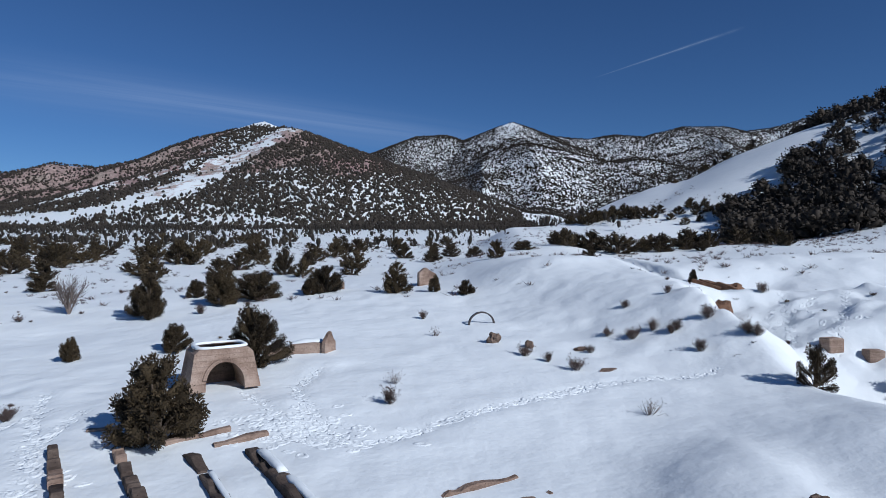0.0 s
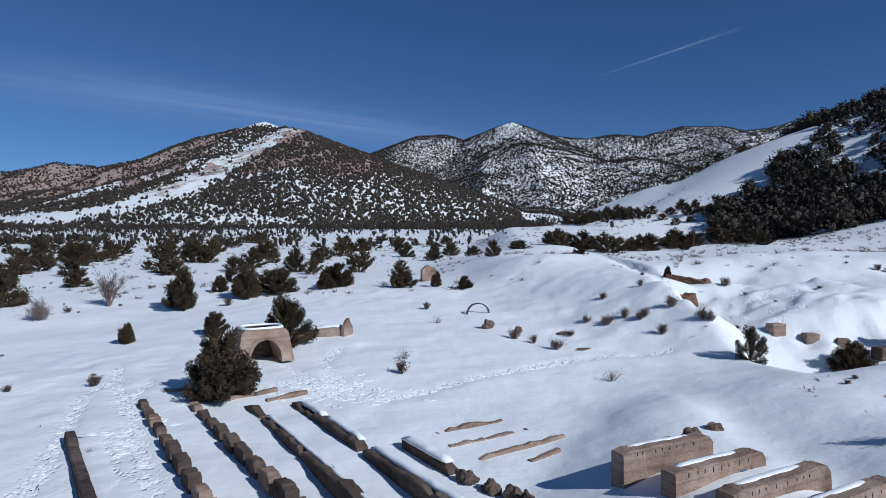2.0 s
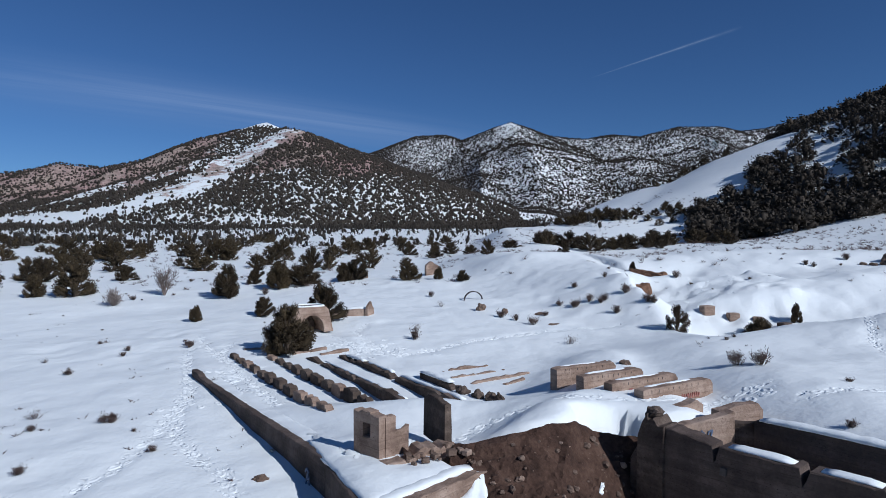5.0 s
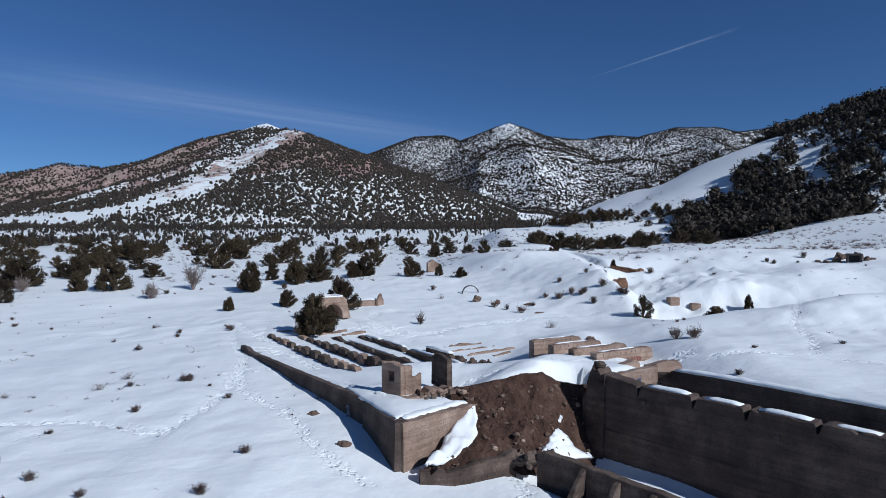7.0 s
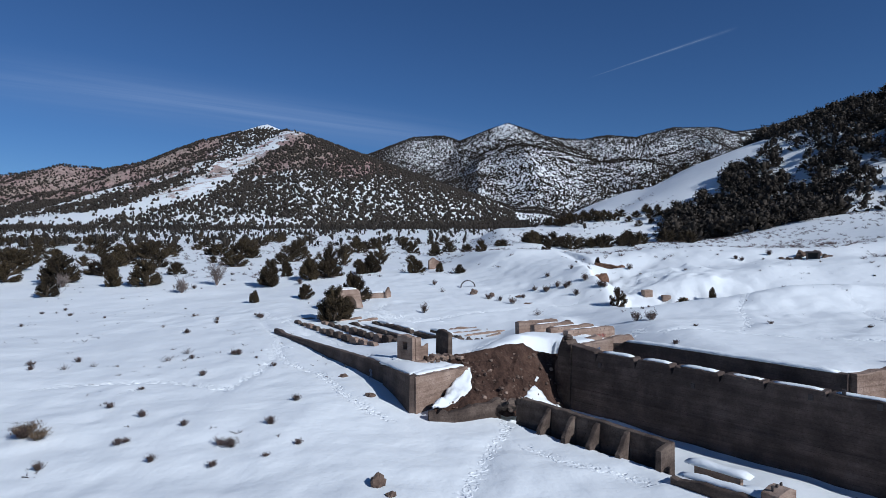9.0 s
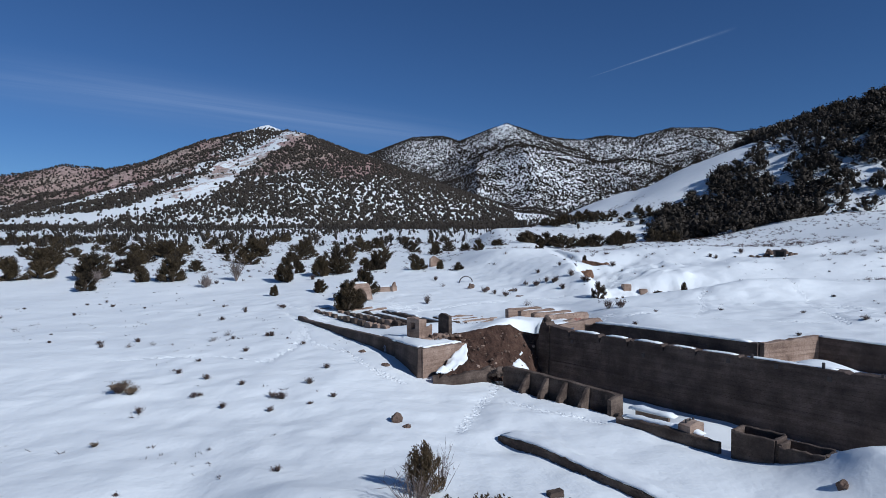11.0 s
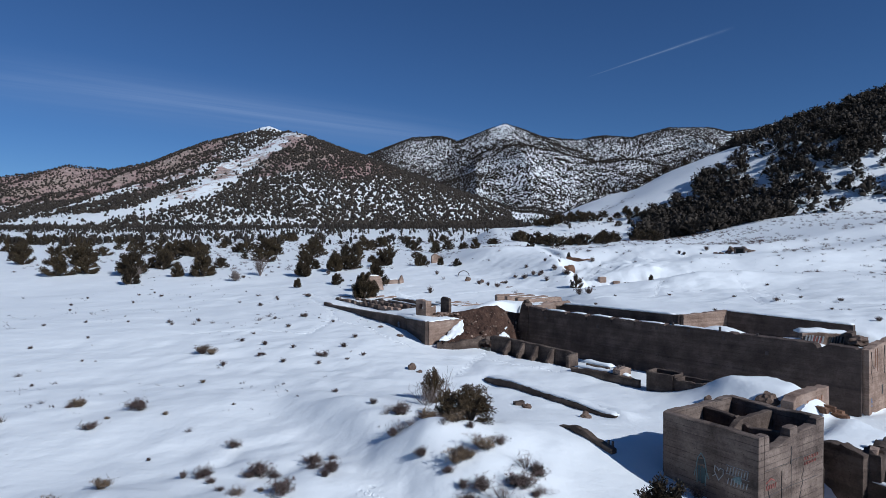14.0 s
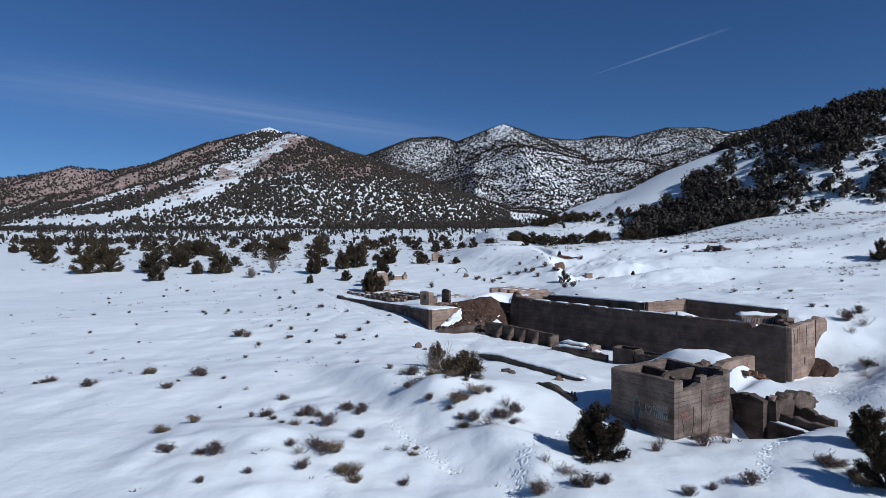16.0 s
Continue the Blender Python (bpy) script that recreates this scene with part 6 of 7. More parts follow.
wall("far_wall", (-18.5, 66.5), (-14.5, 67.2), 0.5, (3.0, 3.0), [(0, 5.3), (1, 5.4)], "low brown wall among junipers", PALE_LIT, seed=281)
wall("far_wall", (-55.5, 62.0), (-53.6, 62.4), 0.4, (2.0, 2.0), [(0, 3.5), (1, 3.5)], "low brown wall far across the snow", PALE_LIT, seed=282)
# -- mine entrance in the east
ax_, ay_ = 50.2, 53.0
az_ = gz(ax_, ay_) - 0.6
adit = thing("mine_entrance", ax_, ay_, az_, "small square mine entrance framed with dark timber", "entrance")
adit.rotation_euler = (0, 0, radians(-28))
for sx, lx, lz, zz in ((-0.75, 0.25, 1.5, 0.75), (0.75, 0.25, 1.5, 0.75), (0, 1.9, 0.25, 1.6)):
    bm = bmesh.new()
    bmesh.ops.create_cube(bm, size=1.0, matrix=pose(sx, -0.4, zz) @ Matrix.Diagonal((lx, 0.9, lz, 1)))
    bmesh.ops.bevel(bm, geom=bm.edges[:], offset=0.03, segments=1, affect="EDGES")
    part("timber_frame", bm, IRON, adit)
# black panel standing in for the shade inside the entrance
bm = bmesh.new()
bmesh.ops.create_cube(bm, size=1.0, matrix=pose(0, 0.2, 0.75) @ Matrix.Diagonal((1.3, 0.2, 1.5, 1)))
part("dark_doorway", bm, PAINT_BLACK, adit)
for k, (x, y, s) in enumerate(((48.5, 53.9, 0.9), (49.6, 55.0, 1.3), (51.9, 53.0, 0.9), (51.6, 54.4, 1.3), (47.4, 54.2, 0.8), (46.6, 54.8, 0.7), (52.7, 53.0, 0.6))):
    lump("boulder", x, y, gz(x, y) - 0.2, s, s * 0.8, s * 0.8, ROCK, "brown boulder beside the mine entrance", "stone", 540 + k, 30 * k, "boulders at the mine entrance")

# ---- plants ----


def spindles(r, base, tip, wide):
    """Small leaf sprays: base and tip points (n, 3), each a slim three-sided spindle."""
    n = len(base)
    ax = tip - base
    long = np.linalg.norm(ax, axis=1, keepdims=True) + 1e-9
    ax = ax / long
    ref = r.normal(size=(n, 3))
    s = np.cross(ax, ref)
    s /= np.linalg.norm(s, axis=1, keepdims=True) + 1e-9
    t = np.cross(ax, s)
    mid = base + (tip - base) * 0.4
    w = np.reshape(wide, (-1, 1)) if np.ndim(wide) else wide
    ring = [mid + w * (math.cos(a) * s + math.sin(a) * t) for a in (0, 2.094, 4.189)]
    verts = np.stack([base, *ring, tip], 1).reshape(-1, 3)
    k = np.arange(n)[:, None, None] * 5
    tris = (k + np.array([[0, 2, 1], [0, 3, 2], [0, 1, 3], [1, 2, 4], [2, 3, 4], [3, 1, 4]])).reshape(-1, 3)
    return verts, tris


def flakes(r, base, tip, wide):
    """Flat pointed leaf sprays, two triangles each."""
    n = len(base)
    ax = tip - base
    s = np.cross(ax, r.normal(size=(n, 3)))
    s /= np.linalg.norm(s, axis=1, keepdims=True) + 1e-9
    w = np.reshape(wide, (-1, 1)) if np.ndim(wide) else wide
    mid = base + ax * 0.45
    verts = np.stack([base, mid + s * w, tip, mid - s * w], 1).reshape(-1, 3)
    tris = (np.arange(n)[:, None, None] * 4 + np.array([[0, 1, 2], [0, 2, 3]])).reshape(-1, 3)
    return verts, tris


def joined(chunks):
    verts, tris, at = [], [], 0
    for v, t in chunks:
        verts.append(v)
        tris.append(t + at)
        at += len(v)
    return np.concatenate(verts), np.concatenate(tris)


def tube(points, radii, sides=6):
    pts = np.array(points, float)
    rings = []
    for k, (p, rad) in enumerate(zip(pts, radii)):
        d = pts[min(k + 1, len(pts) - 1)] - pts[max(k - 1, 0)]
        d = d / (np.linalg.norm(d) + 1e-9)
        s = np.cross(d, (0.31, 0.95, 0.1))
        s /= np.linalg.norm(s) + 1e-9
        t = np.cross(d, s)
        rings.append([p + rad * (math.cos(a) * s + math.sin(a) * t) for a in np.arange(sides) * 2 * math.pi / sides])
    verts = np.array(rings).reshape(-1, 3)
    tris = []
    for k in range(len(pts) - 1):
        for i in range(sides):
            a, b = k * sides + i, k * sides + (i + 1) % sides
            tris += [(a, b, b + sides), (a, b + sides, a + sides)]
    return verts, np.array(tris)


def juniper_plumes(r, count, slim):
    """Boughs of a rounded juniper one metre high: foot, tip and thickness of each, rising to a lobed, uneven dome."""
    out = [(0, 0, 0.25, 0.05 * r.normal(), 0.05 * r.normal(), 0.93, 0.14)]
    lobes = r.uniform(0, 6.283, 3)
    for k in range(count * 2):
        u = (k + 0.5) / (count * 2)
        a = k * 2.4 + r.uniform(-0.5, 0.5)
        z = 0.14 + 0.8 * (1 - u) ** 0.9 * r.uniform(0.8, 1.06)
        swell = 1 + 0.16 * math.sin(a + lobes[0]) + 0.12 * math.sin(2 * a + lobes[1]) + 0.1 * math.sin(3 * a + 5 * z + lobes[2])
        reach = slim * 0.54 * min(1.0, max(0.1, (1.04 - z) / 0.74)) ** 0.56 * min(1.0, 0.72 + z) * swell * r.uniform(0.72, 1.05)
        drop = r.uniform(0.16, 0.3)
        out.append((0.3 * reach * math.cos(a), 0.3 * reach * math.sin(a), max(0.02, z - drop), reach * math.cos(a), reach * math.sin(a), z, r.uniform(0.085, 0.15)))
    out = np.array(out)
    return out[np.concatenate([[0], 1 + r.permutation(len(out) - 1)])]


def plume_shape(u):
    """Half width of a bough along its length: thin at its foot, a blunt tuft at its end."""
    u = np.clip(u, 0, 1)
    return np.sqrt(np.maximum(0.0, 1 - (2 * u ** 1.2 - 1) ** 2)) * (0.7 + 0.45 * u)


def crown_chunk(r, plumes, sprays, length, wide):
    w = plumes[:, 6] * np.linalg.norm(plumes[:, 3:6] - plumes[:, :3], axis=1)
    p = plumes[r.choice(len(plumes), sprays, p=w / w.sum())]
    u = r.uniform(0, 1, (sprays, 1)) ** 0.85
    ax = p[:, 3:6] - p[:, :3]
    bow = np.sin(np.pi * u) * 0.06 * np.concatenate([p[:, 3:5], np.zeros((sprays, 1))], 1) * 2
    d = r.normal(size=(sprays, 3))
    d /= np.linalg.norm(d, axis=1, keepdims=True)
    base = p[:, :3] + ax * u + bow + d * p[:, 6:7] * plume_shape(u) * r.uniform(0.45, 1.05, (sprays, 1))
    base[:, 2] = np.maximum(base[:, 2], 0.015)
    aim = ax / np.linalg.norm(ax, axis=1, keepdims=True) * 0.5 + d * 0.75 + r.normal(size=(sprays, 3)) * 0.4
    aim /= np.linalg.norm(aim, axis=1, keepdims=True)
    return flakes(r, base, base + aim * length * r.uniform(0.5, 1.5, (sprays, 1)), wide * r.uniform(0.6, 1.4, sprays))


def core_chunk(plumes, fill=0.62, sides=5):
    """Shaded inner mass of each bough, so that it is not seen through everywhere."""
    us = (0.06, 0.3, 0.6, 0.9)
    out = []
    for p in plumes:
        pts = [p[:3] + (p[3:6] - p[:3]) * u + np.array([p[3], p[4], 0]) * 0.12 * math.sin(math.pi * u) for u in us]
        out.append(tube(pts, [max(0.004, float(p[6] * fill * plume_shape(u))) for u in us], sides))
    return joined(out)


def juniper(seed, count, sprays, length, wide, slim, label, fill=0.62, leaves=None):
    """A juniper one metre high: bark trunk with limbs, and a crown."""
    r = np.random.default_rng(seed)
    root = thing("juniper_tree", 0, 0, -500, label, "tree", "junipers")
    L = juniper_plumes(r, count, slim)
    limbs = [tube([(0, 0, -0.08), (0.01, 0.01, 0.25), (0, 0, 0.8)], [0.045, 0.03, 0.006])]
    for l in L[1:]:
        limbs.append(tube([(0, 0, 0.0), tuple(l[:3] + np.array([0, 0, 0.04])), tuple(l[:3] + (l[3:6] - l[:3]) * 0.85)], [0.022, 0.016, 0.004], 5))
    trunk = new("trunk", bulk("trunk", *joined(limbs), BARK))
    trunk.parent = root
    chunks = [crown_chunk(r, L, sprays, length, wide)]
    if fill:
        chunks.append(core_chunk(L, fill))
    crown = new("crown", bulk("crown", *joined(chunks), leaves or JUNIPER))
    crown.parent = root
    return root


FINE = [juniper(100 + k, (15, 11, 18, 13)[k], 14000, 0.04, 0.009, (1.0, 0.9, 1.1, 0.85)[k], "dark olive-green juniper with dense upright boughs, standing in snow") for k in range(4)]
SPARSE = [juniper(140 + k, 9, 9000, 0.045, 0.0085, 1.0, "thin brownish juniper with see-through boughs", 0.3, JUNIPER_DRY) for k in range(2)]
COARSE = [juniper(120 + k, (10, 13, 9, 12, 15)[k], 4200, 0.06, 0.0135, (1.0, 1.1, 0.9, 1.0, 1.15)[k], "dark green juniper on the snowy valley floor") for k in range(5)]
DISTANT = [juniper(160 + k, (7, 8, 6, 7, 9)[k], 950, 0.085, 0.025, (1.0, 1.1, 0.9, 1.0, 1.15)[k], "dark green juniper on the snowy valley floor") for k in range(5)]
spots_near = [(-13.4, 23.2, 4.1, 4.1), (-20.5, 39.6, 2.2, 2.7), (-13.6, 35.1, 4.3, 3.4), (-26.3, 37.6, 1.9, 1.7), (-29.1, 52.8, 4.7, 4.2), (-24.5, 57.8, 4.0, 5.0), (-22.0, 60.6, 3.4, 5.6),
              (-29.5, 62.9, 2.3, 2.9), (-15.7, 63.6, 3.3, 4.2), (-17.1, 62.1, 2.0, 2.4), (-8.3, 62.5, 3.1, 3.2), (-4.2, 62.7, 2.1, 1.8), (-1.0, 60.2, 1.7, 2.0),
              (20.2, 57.6, 1.5, 1.1), (25.0, 34.7, 3.0, 3.6), (29.5, 37.0, 2.1, 1.4), (6.1, -39.3, 3.0, 3.5), (20.0, -37.9, 2.4, 2.9), (17.4, -43.0, 2.8, 2.4)]
spots_left = [(-52.0, 71.5, 2.8, 4.1), (-48.1, 53.2, 5.2, 5.6), (-52.8, 52.7, 3.2, 3.6), (-62.4, 66.9, 4.3, 4.7), (-63.4, 56.8, 5.6, 6.8), (-56.7, 43.8, 3.6, 4.0),
              (-65.8, 69.2, 2.9, 3.5), (-76.6, 54.3, 4.8, 7.0), (-85.1, 75.9, 5.2, 7.4), (-72.7, 88.2, 3.6, 4.8), (-101.6, 79.9, 6.0, 6.0), (-73.0, 57.5, 4.0, 5.0), (-66.4, 75.0, 3.6, 3.7)]
spots_mid = [(-28.8, 93.2, 5.0, 4.1), (-44.3, 125.6, 5.2, 6.8), (3.2, 82.7, 3.0, 3.0), (-22.1, 106.4, 2.4, 2.0), (-29.9, 111.1, 3.2, 3.7), (-56.0, 114.9, 5.8, 6.6), (-77.2, 110.8, 5.4, 6.0), (-13.9, 128.7, 3.4, 4.7),
             (-27.7, 152.6, 4.4, 5.6), (-7.3, 124.2, 2.8, 3.8), (0.6, 108.8, 2.3, 3.9), (8.0, 94.9, 1.9, 3.4), (16.4, 86.6, 2.0, 2.4), (70.5, 35.9, 4.2, 3.5), (-34.0, 78.0, 2.4, 2.6), (-20.0, 78.0, 2.0, 3.0)]
rt = random.Random(11)


def plant(proto, x, y, high, wide):
    ob = copy_thing(proto, pose(x, y, gz(x, y) - 0.08, rt.uniform(-4, 4), rt.uniform(-4, 4), rt.uniform(0, 360)))
    broad = 1.05 if y > 75 else 1.0
    ob.scale = (wide / 1.28 * broad, wide / 1.28 * broad, high * 0.9 / broad ** 0.6)
    return ob


for k, (x, y, h, w) in enumerate(spots_near):
    plant(FINE[k % 4], x, y, h, w)
for k, (x, y, h, w) in enumerate(spots_left + spots_mid):
    plant(COARSE[k % 5], x, y, h, w)
plant(SPARSE[0], 16.6, 31.0, 2.6, 2.3)
plant(SPARSE[0], -2.0, -22.6, 2.5, 1.9)
plant(SPARSE[1], 0.1, -29.2, 2.2, 3.9)
plant(SPARSE[1], -1.0, -27.4, 1.7, 1.8)

# more junipers, thick on the valley floor in the west, in a belt below the hill and on the hill itself
taken = [(x, y) for x, y, h, w in spots_near + spots_left + spots_mid]


def scatter(count, pick, gap, tries=40):
    out = []
    for _ in range(count * tries):
        if len(out) >= count:
            break
        p = pick()
        if p and all((p[0] - q[0]) ** 2 + (p[1] - q[1]) ** 2 > gap * gap for q in taken[-400:]):
            taken.append(p)
            out.append(p)
    return out


def west():
    y = rt.uniform(85, 230)
    x = rt.uniform(-0.76, -0.02) * (y + 66)
    keep = 0.9 * float(sst(0, -50, x)) + 0.25
    keep *= 0.2 + float(sst(-0.12, 0.2, fbm(x, y, 18, 2, 41))) * (0.75 if y > 110 else 0.45)
    return (x, y) if rt.random() < keep else None


def belt():
    """Broken rows of junipers below the white slope."""
    kind = rt.random()
    if kind < 0.58:
        x = rt.uniform(14, 50)
        y = 106 + 0.12 * (x - 18) + rt.gauss(0, 5.0)
        ok = fbm(x, y, 9, 2, 47) > -0.08
    elif kind < 0.93:
        x = rt.uniform(30, 60)
        y = 186 + 0.25 * (x - 45) + rt.gauss(0, 8)
        ok = fbm(x, y, 12, 2, 48) > -0.06
    else:
        x, y, ok = rt.gauss(61, 4), rt.gauss(168, 5), True
    return (x, y) if ok else None


def hillside():
    y, x = rt.uniform(104, 262), rt.uniform(46, 260)
    front = float(np.interp(x, [46, 50, 81, 95, 108, 130, 180, 260], [118, 116, 109, 117, 122, 117, 124, 140]))
    top = float(np.interp(x, [60, 72, 86, 100, 108, 115, 120, 124, 127], [166, 171, 177, 183, 188, 195, 202, 214, 258]))
    inside = min(x - (50.7 + 0.333 * (y - 117)), top - y, y - front) + 3 * float(fbm(x, y, 9, 2, 50))
    if inside < 0:
        return None
    gap = x - float(np.interp(y, [118, 145, 175, 200, 230], [96, 100, 107, 112, 118]))
    n = float(fbm(x, y, 20, 2, 51))
    if gap < 0:
        dens = 0.95 if n > -0.34 else 0.25
    else:
        dens = 0.22 + 0.8 * float(sst(2, 10, gap + 30 * float(sst(176, 192, y)))) * float(sst(-0.36, -0.02, n))
    return (x, y) if rt.random() < dens else None


west_spots = scatter(165, west, 2.9)
belt_spots = scatter(64, belt, 2.6)
for k, (x, y) in enumerate(west_spots):
    h = rt.uniform(1.9, 4.3)
    plant(DISTANT[k % 5], x, y, h, h * rt.uniform(1.05, 1.6))
for k, (x, y) in enumerate(belt_spots):
    h = rt.uniform(2.0, 4.4)
    plant(DISTANT[k % 5], x, y, h, h * rt.uniform(1.1, 1.75))
for x, y, h, w in ((88, 231, 3.6, 4.4), (92, 232, 3.0, 3.2), (95.5, 230, 3.8, 4.6), (83, 233, 2.4, 3.0), (104, 230, 3.2, 5.0), (78, 234, 2.2, 3.0), (73, 170, 1.6, 1.8), (60, 142, 1.5, 2.2)):
    plant(DISTANT[int(x) % 5], x, y, h, w)
hill_spots = scatter(1250, hillside, 2.3)


def low_tree(seed, count, sprays, cores=6):
    r = np.random.default_rng(seed)
    L = juniper_plumes(r, count, 1.0)
    L[:, 6] *= 1.4
    return joined([core_chunk(L[:cores], 0.75, 4), crown_chunk(r, L, sprays, 0.115, 0.039)])


def wood(name, spots, protos, label, sizes):
    """Many far trees as one mesh."""
    r = np.random.default_rng(5)
    chunks, at, tv, tt = [], 0, [], []
    for k, (x, y, z) in enumerate(spots):
        v, t = protos[k % len(protos)]
        a = r.uniform(0, 6.283)
        h, w = r.uniform(*sizes), 0
        w = h * r.uniform(0.9, 1.4)
        c, s = math.cos(a) * w, math.sin(a) * w
        q = np.stack([v[:, 0] * c - v[:, 1] * s + x, v[:, 0] * s + v[:, 1] * c + y, v[:, 2] * h + z - 0.1], 1)
        tv.append(q)
        tt.append(t + at)
        at += len(v)
    ob = new(name, bulk(name, np.concatenate(tv), np.concatenate(tt), DARKWOOD))
    return tagged(ob, label, "woodland", kind="stuff")


LOW = [low_tree(200 + k, 7, 230, 8) for k in range(5)]
wood("hillside_woodland", [(x, y, gz(x, y)) for x, y in hill_spots], LOW, "dense dark juniper woodland on a snowy hillside", (3.3, 6.4))
# valley floor farther off
r9 = np.random.default_rng(9)
n_far = 6400
fy = r9.uniform(150, 800, n_far * 4)
fx = r9.uniform(-0.78, 0.45, n_far * 4) * (fy + 66)
dens = 0.10 + 0.16 * sst(-0.12, -0.04, fx / fy) * sst(0.1, 0.35, fbm(fx, fy, 28, 2, 64) + 0.3) + 0.5 * sst(-0.2, 0.3, fbm(fx, fy, 45, 3, 61)) * sst(-0.02, -0.25, fx / fy) + 0.16 * sst(330, 470, fy) * sst(-0.15, 0.15, fbm(fx, fy, 30, 2, 63))
dens = dens * (0.25 + 0.6 * sst(220, 420, fy)) * (1 - 0.85 * sst(0.28, 0.34, fx / fy)) * (1 - 0.3 * blob(fx, fy, 0, 230, 60, 70)) * (1 - sst(470, 600, fy) * sst(30, -40, fx)) * (1 + 0.6 * sst(300, 450, fy))
chute_d = -ridge(fx, fy, CHUTE, 1.0)
dens = dens * sst(14, 34, chute_d + 14 * fbm(fx, fy, 40, 2, 66))
keep = r9.random(len(fx)) < dens
fx, fy = fx[keep][:n_far], fy[keep][:n_far]
fz = ground(fx, fy)
TINY = [low_tree(230 + k, 4, 24, 2) for k in range(5)]
wood("valley_woodland", list(zip(fx, fy, fz)), TINY, "scattered dark junipers over the snowy valley floor", (2.0, 4.4))


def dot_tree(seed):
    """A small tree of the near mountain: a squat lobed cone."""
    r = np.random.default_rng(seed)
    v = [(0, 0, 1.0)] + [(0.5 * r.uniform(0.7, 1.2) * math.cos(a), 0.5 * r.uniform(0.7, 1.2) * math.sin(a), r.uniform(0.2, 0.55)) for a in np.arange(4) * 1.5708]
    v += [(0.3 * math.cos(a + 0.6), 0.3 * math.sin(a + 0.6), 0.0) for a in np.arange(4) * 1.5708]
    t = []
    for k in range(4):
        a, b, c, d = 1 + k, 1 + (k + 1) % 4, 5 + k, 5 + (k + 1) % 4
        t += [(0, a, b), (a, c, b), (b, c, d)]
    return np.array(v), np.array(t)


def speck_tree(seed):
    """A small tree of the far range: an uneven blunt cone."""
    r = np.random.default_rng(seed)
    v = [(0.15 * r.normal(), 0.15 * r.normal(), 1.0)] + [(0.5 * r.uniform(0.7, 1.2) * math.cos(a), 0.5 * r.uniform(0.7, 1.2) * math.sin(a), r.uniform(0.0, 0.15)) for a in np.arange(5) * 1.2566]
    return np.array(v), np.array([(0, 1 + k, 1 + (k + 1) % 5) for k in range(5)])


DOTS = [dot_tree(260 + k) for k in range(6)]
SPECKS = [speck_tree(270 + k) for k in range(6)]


def mountain(count, x0, x1, y0, y1, seed, density):
    r = np.random.default_rng(seed)
    x, y = r.uniform(x0, x1, count * 4), r.uniform(y0, y1, count * 4)
    keep = r.random(len(x)) < density(x, y)
    x, y = x[keep][:count], y[keep][:count]
    return list(zip(x, y, ground(x, y)))


def near_density(x, y):
    z = ground(x, y)
    chute = -ridge(x, y, CHUTE, 1.0)
    summit = -ridge(x, y, [(-350, 975, 0), (-308, 975, 0)], 1.0)
    b = bareness(x, y, z)
    d = (0.86 + 0.1 * sst(45, 75, z) * sst(-330, -270, x) - 0.3 * sst(540, 470, y)) - 0.5 * np.clip(b, 0, 1) + 0.55 * fbm(x, y, 22, 3, 71) + 0.35 * fbm(x, y, 110, 2, 74)
    return np.clip(d, 0.03, 1) * np.maximum(0.05, sst(8 + 0.03 * (900 - y), 16 + 0.055 * (900 - y), chute + 22 * fbm(x, y, 30, 2, 73))) * sst(24, 46, summit) * (0.22 + 0.78 * sst(12, 30, -ridge(x, y, CHUTE_WEST, 1.0) + 10 * fbm(x, y, 26, 2, 75)))


def far_density(x, y):
    z = ground(x, y)
    d = 0.62 + 0.3 * sst(80, -80, x) + 0.4 * fbm(x, y, 26, 3, 81) + 0.16 * fbm(x, y, 170, 2, 84) - 0.22 * sst(305, 345, z) - 0.5 * blob(x, y, 128, 1690, 45, 60)
    return np.clip(d, 0.05, 1) * np.maximum(sst(1000, 1040, y), sst(-90, -20, x))


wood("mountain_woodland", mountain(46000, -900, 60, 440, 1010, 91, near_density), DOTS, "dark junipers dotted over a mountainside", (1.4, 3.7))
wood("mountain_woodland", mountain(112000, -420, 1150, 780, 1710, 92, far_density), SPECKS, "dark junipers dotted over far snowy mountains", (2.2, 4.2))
for ob in FINE + SPARSE + COARSE + DISTANT:
    for o in (*ob.children_recursive, ob):
        bpy.data.objects.remove(o)

